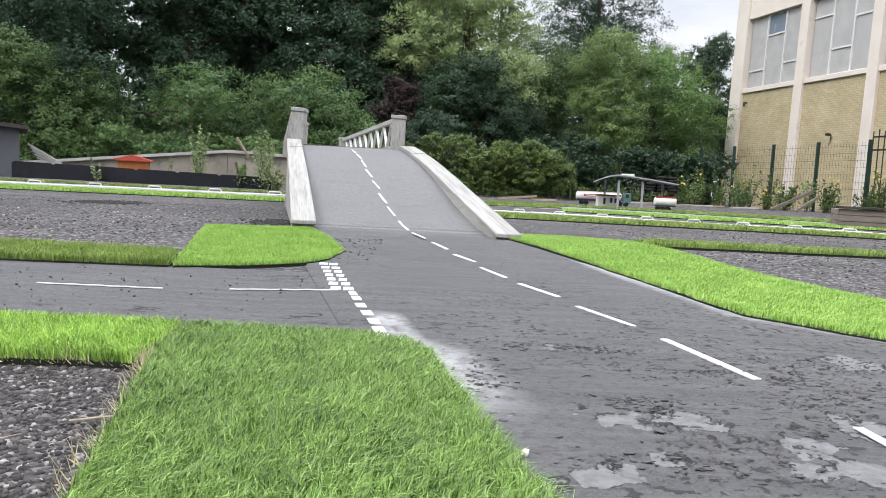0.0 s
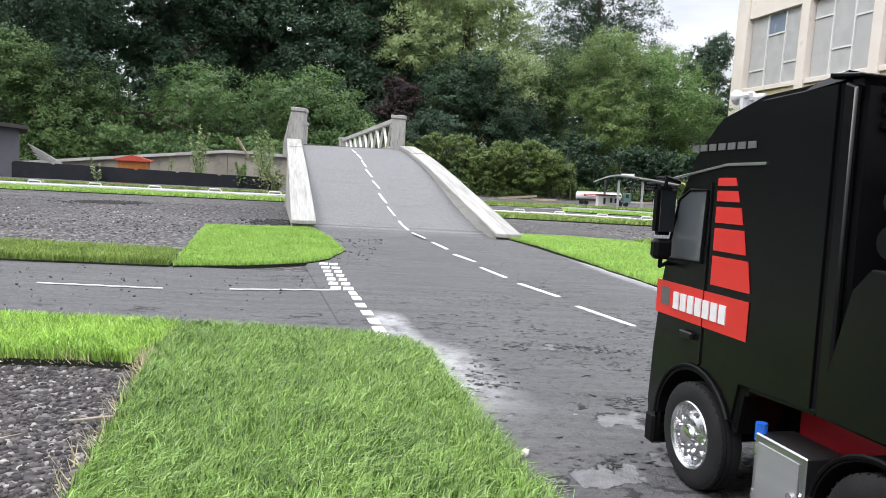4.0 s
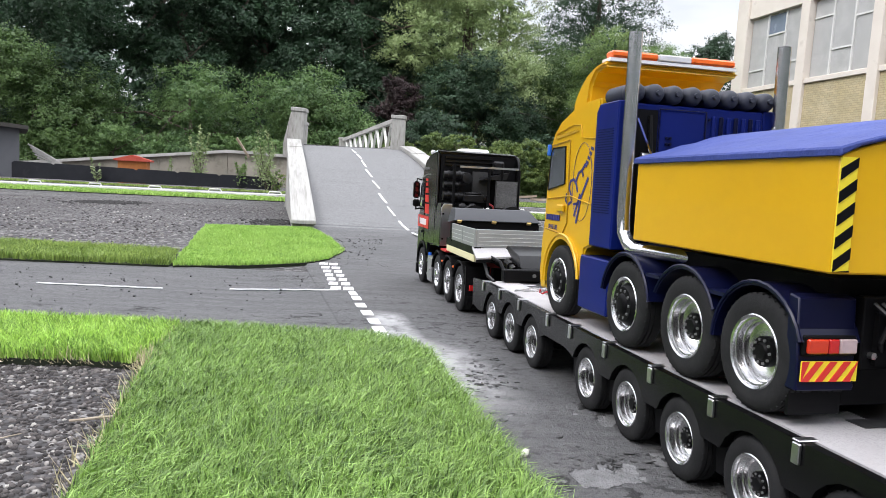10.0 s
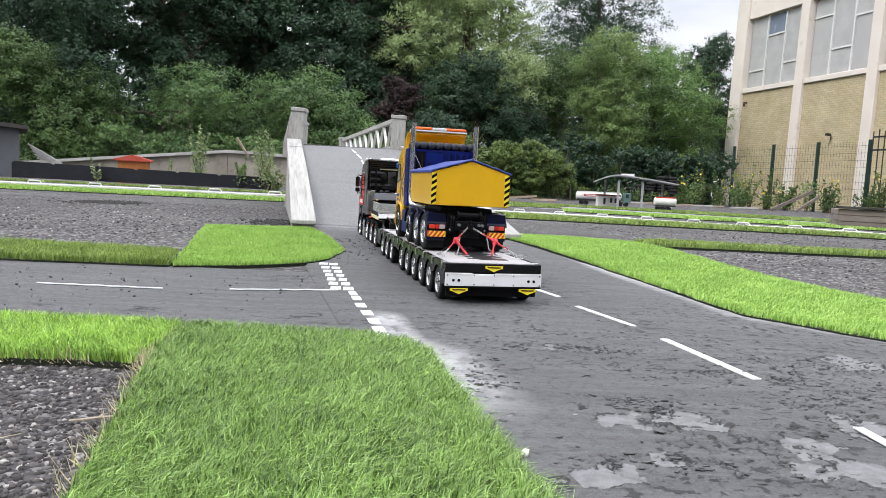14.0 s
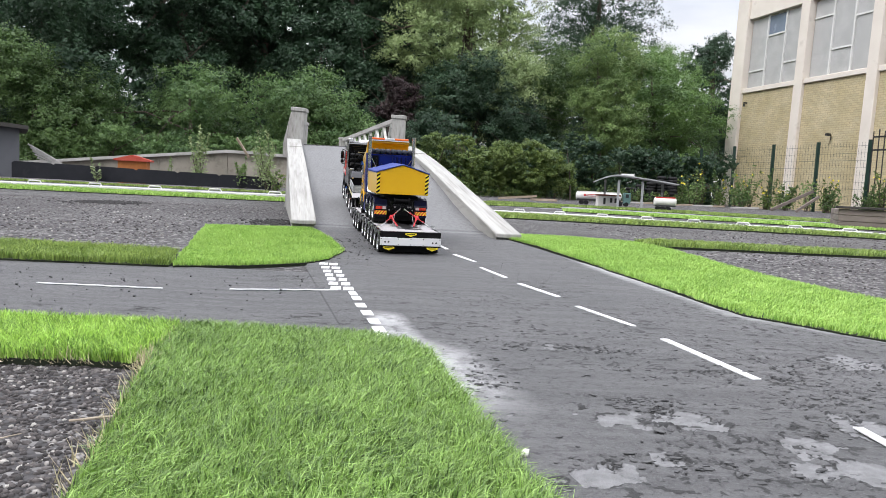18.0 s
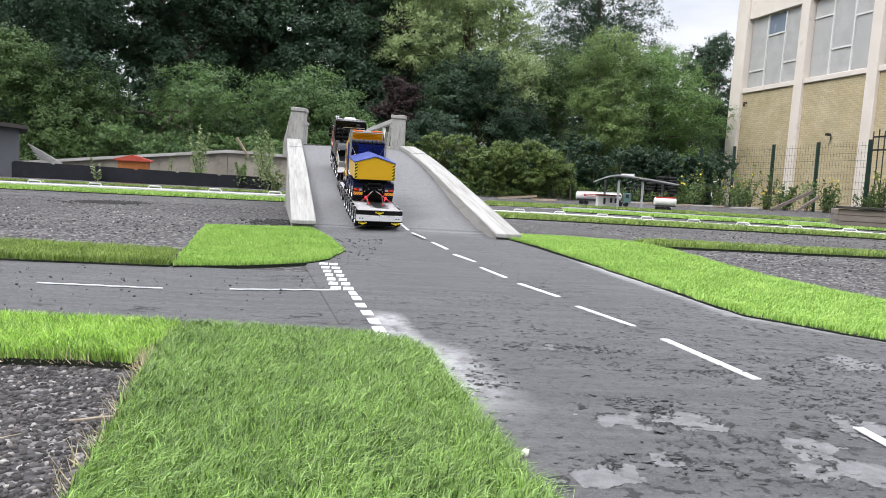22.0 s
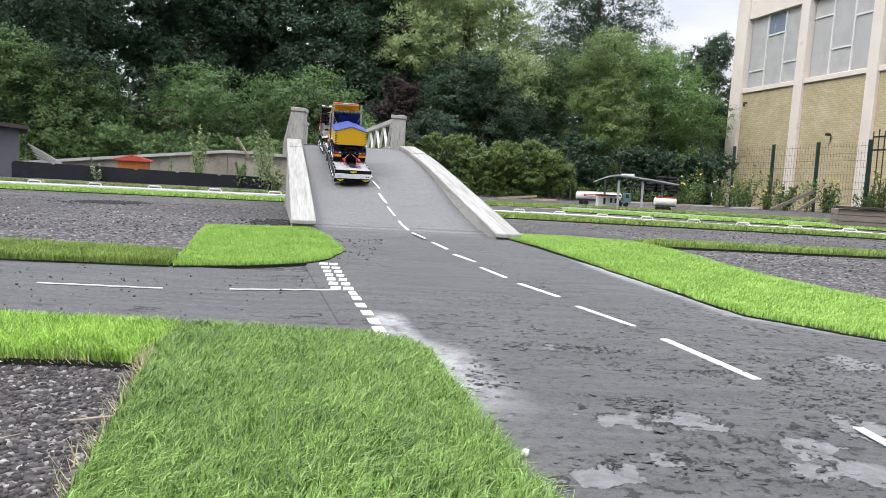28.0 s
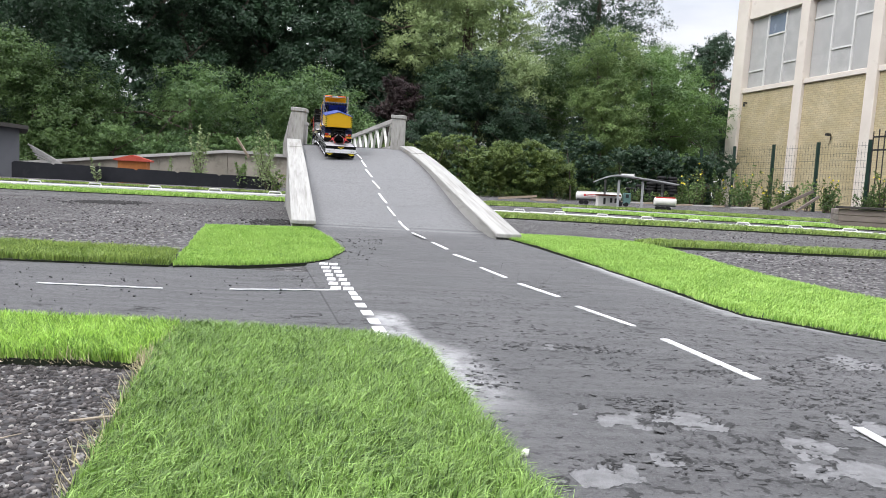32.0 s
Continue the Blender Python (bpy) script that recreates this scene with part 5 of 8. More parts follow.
# ---------------------------------------------------------------- saplings and weeds
def sapling(x, y, h, n, size, material, label, seed, stems=4, spread=0.22, flowers=0, name="weed", category="plant"):
    """Thin upright stems with leaves all along them, and some flowers at their tops."""
    rng = np.random.default_rng(seed)
    e = thing(name, label, category, "weeds and saplings", at=Matrix.Translation((x, y, -0.004)))
    lines = []
    for k in range(stems):
        a = rng.uniform(0, 2 * math.pi)
        r = spread * rng.uniform(0.2, 1.0)
        top = Vector((r * math.cos(a), r * math.sin(a), h * rng.uniform(0.6, 1.0)))
        foot = Vector((rng.normal(0, 0.04), rng.normal(0, 0.04), 0))
        mid = foot.lerp(top, 0.5) + Vector((rng.normal(0, 0.03), rng.normal(0, 0.03), 0))
        part("stem", Mesh().tube([foot, mid, top], [0.008 * h + 0.002, 0.005 * h + 0.0015, 0.001], 5), BARK, e)
        lines.append((foot, mid, top))
    which = rng.integers(0, stems, n)
    t = rng.uniform(0.15, 1.0, n)
    A = np.array([[list(v) for v in ln] for ln in lines])[which]
    pos = A[:, 0] * ((1 - t) ** 2)[:, None] + A[:, 1] * (2 * t * (1 - t))[:, None] + A[:, 2] * (t ** 2)[:, None]
    away = rng.normal(size=(n, 3)) * np.array([1, 1, 0.5])
    away /= np.linalg.norm(away, axis=1, keepdims=True)
    pos = pos + away * (rng.uniform(0.1, 1.0, n) * spread * 0.55 * (1.15 - t))[:, None]
    nrm = rng.normal(size=(n, 3)) + np.array([0, 0, 0.6])
    nrm /= np.linalg.norm(nrm, axis=1, keepdims=True)
    d = away - nrm * (away * nrm).sum(1)[:, None]
    d /= np.maximum(np.linalg.norm(d, axis=1, keepdims=True), 1e-6)
    b = np.cross(nrm, d)
    s = (size * rng.uniform(0.6, 1.3, n))[:, None]
    part("leaves", quads("leaves", np.stack([pos - d * s * 0.5, pos + b * s * 0.2, pos + d * s * 0.5, pos - b * s * 0.2], 1), material), material, e)
    if flowers:
        k = rng.integers(0, stems, flowers)
        tip = np.array([list(lines[i][2]) for i in k]) + rng.normal(0, 0.06, (flowers, 3)) * np.array([1, 1, 1.5])
        q = rng.normal(size=(flowers, 3))
        q /= np.linalg.norm(q, axis=1, keepdims=True)
        w = np.cross(q, rng.normal(size=(flowers, 3)))
        w /= np.linalg.norm(w, axis=1, keepdims=True)
        v = np.cross(q, w)
        f = 0.035
        tagged(part("flowers", quads("flowers", np.stack([tip - w * f, tip + v * f, tip + w * f, tip - v * f], 1), FLOWER), FLOWER, e, "yellow flowers"), kind="stuff")
    return e


sapling(-4.45, 13.2, 1.14, 900, 0.058, LEAF_SILVER, "pale green sapling behind the black boarding", 301, 5, 0.26)
sapling(-3.14, 12.9, 1.08, 1300, 0.055, LEAF_SILVER, "yellow-green sapling beside the ramp", 302, 9, 0.46)
sapling(-3.62, 12.9, 0.62, 300, 0.070, LEAF_LIGHT, "pale green sapling beside the boarding", 303, 4, 0.24)
sapling(-6.16, 12.85, 0.58, 90, 0.06, LEAF_SILVER, "thin young sapling before the boarding", 304, 2, 0.10)
sapling(-5.6, 14.9, 0.62, 80, 0.06, LEAF_LIGHT, "thin young sapling behind the hut", 305, 2, 0.12)
sapling(-2.9, 12.3, 0.45, 260, 0.06, LEAF_YELLOW, "straggling yellow weed beside the ramp", 306, 5, 0.3)
wrng = random.Random(77)
for k in range(34):
    t = k / 33
    x, y = 7.0 + 6.6 * t + wrng.uniform(-0.25, 0.25), 22.6 - 4.4 * t + wrng.uniform(-0.8, 0.5)
    fl = k % 3 == 0 and t < 0.75
    sapling(x, y, wrng.uniform(0.6, 1.35), 260, 0.10, (LEAF_YELLOW, LEAF_LIGHT, LEAF_MID)[k % 3], "tall weed with yellow flowers along the fence" if fl else "tall green weed along the mesh fence", 400 + k, 7, 0.38, 9 if fl else 0)
for k in range(26):
    t = k / 25
    x, y = 0.6 + 6.4 * t, 20.0 + 1.6 * t + wrng.uniform(-0.3, 0.3)
    sapling(x, y, wrng.uniform(0.25, 0.55), 120, 0.09, (LEAF_YELLOW, LEAF_MID)[k % 2], "low weed at the yard's edge", 500 + k, 5, 0.3)


# ---------------------------------------------------------------- offcuts and litter
def offcut(a, b, w, label, material=WOOD_OFFCUT):
    a, b = Vector(a), Vector(b)
    d = (b - a).normalized()
    ob = part("timber_offcut", Mesh().tube([a, b], w, 4), material)
    return tagged(ob, label, "timber", "timber offcuts")


offcut((-5.15, 17.85, 1.16), (-4.86, 17.95, 0.70), 0.035, "brown plank leaning over the low wall")
offcut((-3.02, 12.6, 0.06), (-2.78, 12.5, 0.30), 0.014, "pale stick leaning beside the boarding")
offcut((1.2, 16.5, 0.02), (2.1, 16.9, 0.10), 0.035, "weathered plank lying on the chippings")
offcut((2.0, 17.0, 0.02), (2.5, 16.4, 0.03), 0.035, "weathered plank lying on the chippings")
offcut((8.3, 18.6, 0.02), (9.15, 18.2, 0.55), 0.05, "grey plank propped against a fence post", PLANK_GREY)
offcut((8.7, 18.1, 0.02), (9.2, 18.0, 0.42), 0.04, "grey plank propped against a fence post", PLANK_GREY)
for k in range(5):
    offcut((-8.95 + 0.05 * k, 15.6, 0.70 - 0.07 * k), (-8.35 + 0.07 * k, 15.7, 0.36 - 0.05 * k), 0.022, "pale board stacked beside the shed", COPING)
for k in range(9):
    offcut((4.2 + 0.5 * k, 19.6 + wrng.uniform(-0.3, 0.3), 0.03), (4.5 + 0.5 * k + wrng.uniform(0, 0.3), 19.6 + wrng.uniform(-0.4, 0.4), 0.05), 0.03, "pale broken board on the ground", COPING if k % 2 else WOOD_OFFCUT)


def pebbles(name, spots, sizes, material, label, seed, kind="stuff"):
    """Many small uneven stones in one mesh."""
    rng = np.random.default_rng(seed)
    g = (1 + 5 ** 0.5) / 2
    base = np.array([(-1, g, 0), (1, g, 0), (-1, -g, 0), (1, -g, 0), (0, -1, g), (0, 1, g), (0, -1, -g), (0, 1, -g), (g, 0, -1), (g, 0, 1), (-g, 0, -1), (-g, 0, 1)]) / 1.9
    tri = np.array([(0, 11, 5), (0, 5, 1), (0, 1, 7), (0, 7, 10), (0, 10, 11), (1, 5, 9), (5, 11, 4), (11, 10, 2), (10, 7, 6), (7, 1, 8), (3, 9, 4), (3, 4, 2), (3, 2, 6), (3, 6, 8), (3, 8, 9), (4, 9, 5), (2, 4, 11), (6, 2, 10), (8, 6, 7), (9, 8, 1)])
    n = len(spots)
    v = base[None] * rng.uniform(0.72, 1.25, (n, 12, 1)) * rng.uniform(0.6, 1.2, (n, 1, 3)) * sizes[:, None, None]
    a = rng.uniform(0, 2 * np.pi, n)
    c, s = np.cos(a), np.sin(a)
    x = v[:, :, 0] * c[:, None] - v[:, :, 1] * s[:, None]
    y = v[:, :, 0] * s[:, None] + v[:, :, 1] * c[:, None]
    v = np.stack([x, y, v[:, :, 2] * 0.75], -1) + spots[:, None, :]
    me = bpy.data.meshes.new(name)
    me.vertices.add(n * 12)
    me.vertices.foreach_set("co", v.astype(np.float32).ravel())
    idx = (tri[None] + 12 * np.arange(n)[:, None, None]).astype(np.int32).ravel()
    me.loops.add(len(idx))
    me.loops.foreach_set("vertex_index", idx)
    me.polygons.add(len(idx) // 3)
    me.polygons.foreach_set("loop_start", np.arange(0, len(idx), 3, dtype=np.int32))
    me.update(calc_edges=True)
    me.materials.append(material)
    return tagged(part(name, me, material), label, "stones", kind=kind)


def stone_mat():
    m = bpy.data.materials.new("chipping_stones")
    m.use_nodes = True
    n, l = m.node_tree.nodes, m.node_tree.links
    r = n.new("ShaderNodeValToRGB")
    e = r.color_ramp.elements
    e[0].position, e[0].color = 0.0, (0.016, 0.014, 0.014, 1)
    e[1].position, e[1].color = 1.0, (0.42, 0.40, 0.37, 1)
    e.new(0.50).color = (0.055, 0.048, 0.047, 1)
    e.new(0.88).color = (0.145, 0.130, 0.125, 1)
    l.new(n.new("ShaderNodeNewGeometry").outputs["Random Per Island"], r.inputs[0])
    t = n.new("ShaderNodeTexNoise")
    t.inputs["Scale"].default_value, t.inputs["Detail"].default_value = 500, 4
    l.new(n.new("ShaderNodeTexCoord").outputs["Object"], t.inputs["Vector"])
    x = n.new("ShaderNodeMix")
    x.data_type, x.blend_type = "RGBA", "OVERLAY"
    x.inputs[0].default_value = 0.5
    l.new(r.outputs[0], x.inputs[6])
    l.new(t.outputs[0], x.inputs[7])
    l.new(x.outputs[2], n["Principled BSDF"].inputs["Base Color"])
    n["Principled BSDF"].inputs["Roughness"].default_value = 0.85
    bp = n.new("ShaderNodeBump")
    bp.inputs["Distance"].default_value = 0.0008
    l.new(t.outputs[0], bp.inputs["Height"])
    l.new(bp.outputs[0], n["Principled BSDF"].inputs["Normal"])
    return m


STONES = stone_mat()
prng = np.random.default_rng(9)


def scatter(n, x0, x1, y0, y1, lo, hi, z=None, power=1.0):
    q = np.column_stack([prng.uniform(x0, x1, n), y0 + (y1 - y0) * prng.random(n) ** power, np.zeros(n)])
    q[:, 2] = ground_z(q[:, 0], q[:, 1]) - GROUND_DROP if z is None else z
    return q, prng.uniform(lo, hi, n)


q, s = scatter(14000, -0.80, -0.16, 0.36, 0.86, 0.0014, 0.0038)
keep = q[:, 0] < np.interp(q[:, 1], [0.3, 0.47, 0.82, 0.9], [-0.19, -0.235, -0.325, -0.34])
pebbles("chipping_stones", q[keep], s[keep], STONES, "loose dark grey chippings beside the turf", 1)
q, s = scatter(4500, -3.2, -0.95, 2.1, 5.2, 0.003, 0.0065, power=1.6)
pebbles("chipping_stones", q, s, STONES, "loose dark chippings on the left of the ramp", 2)
q, s = scatter(4500, 0.85, 3.2, 1.3, 5.0, 0.003, 0.0065, power=1.5)
keep = q[:, 0] > np.interp(q[:, 1], [1.0, 1.68, 2.0, 2.62, 3.0, 5.0], [1.7, 1.05, 0.98, 0.88, 0.82, 0.5])
pebbles("chipping_stones", q[keep], s[keep], STONES, "loose dark chippings beyond the roadside turf", 3)
# crumbs of tarmac on the road
q1, s1 = scatter(200, -0.45, 0.45, 1.9, 2.9, 0.0008, 0.0022)
q2, s2 = scatter(220, -0.1, 0.8, 0.55, 1.9, 0.0005, 0.0015)
q3, s3 = scatter(120, -0.42, -0.22, 2.1, 2.7, 0.0015, 0.0048)
q4, s4 = scatter(160, -1.2, -0.3, 1.1, 1.7, 0.001, 0.003)
q = np.concatenate([q1, q2, q3, q4])
q[:, 2] = ground_z(q[:, 0], q[:, 1]) + 0.001
pebbles("road_crumbs", q, np.concatenate([s1, s2, s3, s4]), mat("tarmac_crumbs", (0.05, 0.05, 0.052), (0.10, 0.10, 0.10), 90, 0.9), "small dark crumbs of tarmac scattered on the road", 4)


def lifted_flakes(n, seed):
    """Thin broken plates of tarmac, tilted and lifted at one edge, lying where the coat has cracked."""
    rng = random.Random(seed)
    m = Mesh()
    for k in range(n):
        x, y, a, b = BROKEN[k % len(BROKEN)] if k % 3 else (rng.uniform(0.05, 0.6), rng.uniform(0.58, 1.25), 0.05, 0.05)
        c = Vector((x + rng.gauss(0, 0.55) * a, y + rng.gauss(0, 0.55) * b, 0))
        size = rng.uniform(0.0011, 0.0030) * (1.8 if k % 11 == 0 else 1.0)
        turn, sides = rng.uniform(0, 6.3), rng.randint(5, 8)
        tilt = Matrix.Rotation(radians(rng.uniform(-14, 14)), 3, "X") @ Matrix.Rotation(radians(rng.uniform(-8, 8)), 3, "Y")
        ring = []
        for q in range(sides):
            r = size * rng.uniform(0.55, 1.25)
            t = turn + 2 * math.pi * q / sides
            ring.append(Vector((r * math.cos(t) * 1.5, r * math.sin(t), 0)))
        low = [c + tilt @ q + Vector((0, 0, 0.0004)) for q in ring]
        m.hull(low, [q + Vector((0, 0, rng.uniform(0.0004, 0.0010))) for q in low])
    me = bpy.data.meshes.new("road_flakes")
    me.from_pydata(m.v, [], m.f)
    me.materials.append(FLAKE)
    return tagged(part("road_flakes", me, FLAKE), "small dark lifted flakes of tarmac on the cracked road", "tarmac", kind="stuff")


FLAKE = mat("tarmac_flake", (0.060, 0.060, 0.062), (0.105, 0.105, 0.107), 120, 0.85, bump=0.0006, bscale=500)
lifted_flakes(520, 21)


def stone(x, y, r, label, material=PALE_STONE, name="stone", z=0.0):
    return tagged(pebbles(name, np.array([(x, y, z + r * 0.45)]), np.array([r]), material, label, int(1000 * abs(x)), ""), category="stone")


stone(0.079, 0.606, 0.0065, "small pale stone at the turf's edge")
stone(-0.318, 0.505, 0.0055, "small pale pebble on the chippings", z=-0.004)
def twig(pts, r, label):
    return tagged(part("twig", Mesh().tube(pts, [r, r * 1.1, r * 0.8, r * 0.4], 6), DRY_TWIG), label, "twig")


twig([(-0.383, 0.547, 0.0), (-0.368, 0.560, 0.004), (-0.357, 0.572, 0.005), (-0.349, 0.598, 0.002)], 0.0012, "pale dry twig lying on the chippings")
twig([(-0.330, 0.640, 0.0), (-0.300, 0.643, 0.004), (-0.280, 0.650, 0.005), (-0.262, 0.652, 0.008)], 0.0014, "grey root sticking out beside the turf")
DAMP = mat("damp_stones", (0.008, 0.007, 0.007), (0.022, 0.020, 0.019), 60, 0.7)
for n, x, y, wx, wy, label in ((520, -2.18, 4.72, 0.10, 0.15, "dark damp chippings in the yard"), (260, -0.80, 3.42, 0.06, 0.12, "dark rubble beside the ramp's foot")):
    q = np.column_stack([prng.normal(x, wx, n), prng.normal(y, wy, n), np.zeros(n)])
    q[:, 2] = ground_z(q[:, 0], q[:, 1]) - GROUND_DROP
    pebbles("damp_stones", q, prng.uniform(0.005, 0.012, n), DAMP, label, n)


# ---------------------------------------------------------------- vehicle materials
BLACK_PAINT = mat("black_gloss_paint", (0.004, 0.004, 0.0045), (0.006, 0.006, 0.0065), 6, 0.20, rough2=0.28, spec=0.26)
BLACK_SATIN = mat("black_satin_metal", (0.004, 0.004, 0.0045), (0.007, 0.007, 0.008), 14, 0.38, spec=0.09)
DARK_PLASTIC = mat("dark_moulded_plastic", (0.006, 0.006, 0.007), (0.010, 0.010, 0.011), 20, 0.26, spec=0.25)
GREY_COVER = mat("grey_cover_sheet", (0.05, 0.052, 0.06), (0.06, 0.063, 0.07), 12, 0.5, spec=0.4)
YELLOW_PAINT = mat("yellow_paint", (0.63, 0.355, 0.002), (0.68, 0.39, 0.003), 7, 0.3, rough2=0.38, coat=0.25, stain=((0.56, 0.32, 0.004), 9, 0.62, 0.8))
NAVY_PAINT = mat("navy_blue_paint", (0.003, 0.010, 0.110), (0.004, 0.013, 0.140), 9, 0.36, rough2=0.44, spec=0.18)
NAVY_DARK = mat("dark_navy_mudguard", (0.003, 0.004, 0.022), (0.004, 0.006, 0.032), 12, 0.26, spec=0.22)
# darker copy of the navy, for the shade in the grille's slots
NAVY_SLOT_SHADE = mat("navy_slot_shade", (0.003, 0.008, 0.062), (0.004, 0.010, 0.075), 9, 0.5, spec=0.15)
BLUE_SHEET = mat("blue_tarpaulin", (0.030, 0.048, 0.20), (0.042, 0.065, 0.26), 16, 0.6, bump=0.0025, bscale=45, spec=0.3)
CHROME = mat("polished_chrome", (0.80, 0.80, 0.81), (0.72, 0.72, 0.73), 30, 0.10, metal=1.0, rough2=0.18)
RIM_METAL = mat("bright_machined_rim", (0.74, 0.74, 0.75), (0.64, 0.64, 0.65), 60, 0.20, metal=1.0, rough2=0.30)
STEEL = mat("brushed_steel", (0.52, 0.52, 0.53), (0.60, 0.60, 0.61), 30, 0.28, metal=1.0, rough2=0.36, stretch=(1, 1, 0.1))
ALU = mat("grey_aluminium_boards", (0.29, 0.30, 0.30), (0.34, 0.35, 0.35), 20, 0.42, metal=0.35, stretch=(1, 0.15, 3))
# pale grey paint for the highlights along the boards' ribs
BOARD_HIGHLIGHT = mat("painted_board_highlight", (0.55, 0.57, 0.56), (0.62, 0.63, 0.62), 30, 0.4)
STACK_METAL = mat("stainless_stack", (0.74, 0.74, 0.75), (0.80, 0.80, 0.81), 40, 0.20, metal=1.0, rough2=0.28, stretch=(1, 1, 0.1))
TREAD = mat("pale_tread_plate", (0.38, 0.367, 0.375), (0.44, 0.426, 0.435), 18, 0.5, fine=((0.345, 0.335, 0.345), 700, 0.50, 0.6), bump=0.0006, bscale=800, stain=((0.36, 0.35, 0.35), 22, 0.6, 0.75))
TREAD_BARE = mat("worn_dark_deck", (0.02, 0.02, 0.022), (0.045, 0.045, 0.048), 40, 0.22, rough2=0.4)
CREAM = mat("cream_beam_paint", (0.68, 0.64, 0.36), (0.75, 0.71, 0.44), 18, 0.6, stain=((0.60, 0.52, 0.26), 26, 0.6, 0.75))
RED_PAINT = mat("red_paint", (0.42, 0.010, 0.018), (0.50, 0.014, 0.024), 16, 0.4)
RED_DECAL = mat("red_decal", (0.58, 0.028, 0.022), (0.64, 0.034, 0.028), 16, 0.4)
RED_LENS = mat("red_lens", (0.42, 0.012, 0.012), (0.52, 0.02, 0.02), 60, 0.12, coat=0.6)
RED_ORANGE = mat("red_orange_lens", (0.50, 0.030, 0.012), (0.60, 0.045, 0.015), 60, 0.15, coat=0.5)
ROSE_LENS = mat("pale_rose_lens", (0.42, 0.32, 0.33), (0.52, 0.40, 0.41), 60, 0.14, coat=0.5)
DARK_MIRROR = mat("mirror_glass", (0.10, 0.105, 0.11), (0.12, 0.125, 0.13), 9, 0.05, metal=1.0)
ORANGE_LENS = mat("orange_lens", (0.85, 0.13, 0.015), (0.92, 0.17, 0.02), 50, 0.25, coat=0.4)
CLEAR_LENS = mat("clear_lens", (0.62, 0.62, 0.64), (0.72, 0.72, 0.74), 60, 0.12, coat=0.6)
WHITE_PAINT = mat("white_paint", (0.72, 0.72, 0.73), (0.78, 0.78, 0.79), 14, 0.45)
BRASS = mat("brass", (0.62, 0.44, 0.16), (0.70, 0.52, 0.22), 40, 0.25, metal=1.0)
DARK_GLASS = mat("cab_glass", (0.035, 0.040, 0.043), (0.045, 0.050, 0.053), 12, 0.04, rough2=0.07, coat=1.0, spec=1.0)
GREY_GLASS = mat("bright_cab_glass", (0.075, 0.085, 0.095), (0.10, 0.11, 0.12), 9, 0.06, rough2=0.1, coat=1.0)
NAVY_DECAL = mat("navy_decal", (0.018, 0.022, 0.16), (0.024, 0.028, 0.19), 30, 0.45)
YELLOW_DECAL = mat("yellow_decal", (0.78, 0.62, 0.02), (0.82, 0.66, 0.03), 30, 0.45)
BLUE_CAP = mat("blue_cap", (0.01, 0.11, 0.55), (0.02, 0.14, 0.6), 30, 0.4)
GRILLE = mat("grey_wire_grille", (0.16, 0.16, 0.165), (0.21, 0.21, 0.215), 60, 0.4, metal=0.5)
DARK_MESH = mat("dark_wire_mesh", (0.020, 0.020, 0.021), (0.035, 0.035, 0.036), 500, 0.5)
SLATE = mat("slate_cylinder_paint", (0.020, 0.023, 0.036), (0.028, 0.032, 0.048), 30, 0.5)


# ---------------------------------------------------------------- wheels
WHEELS = {}


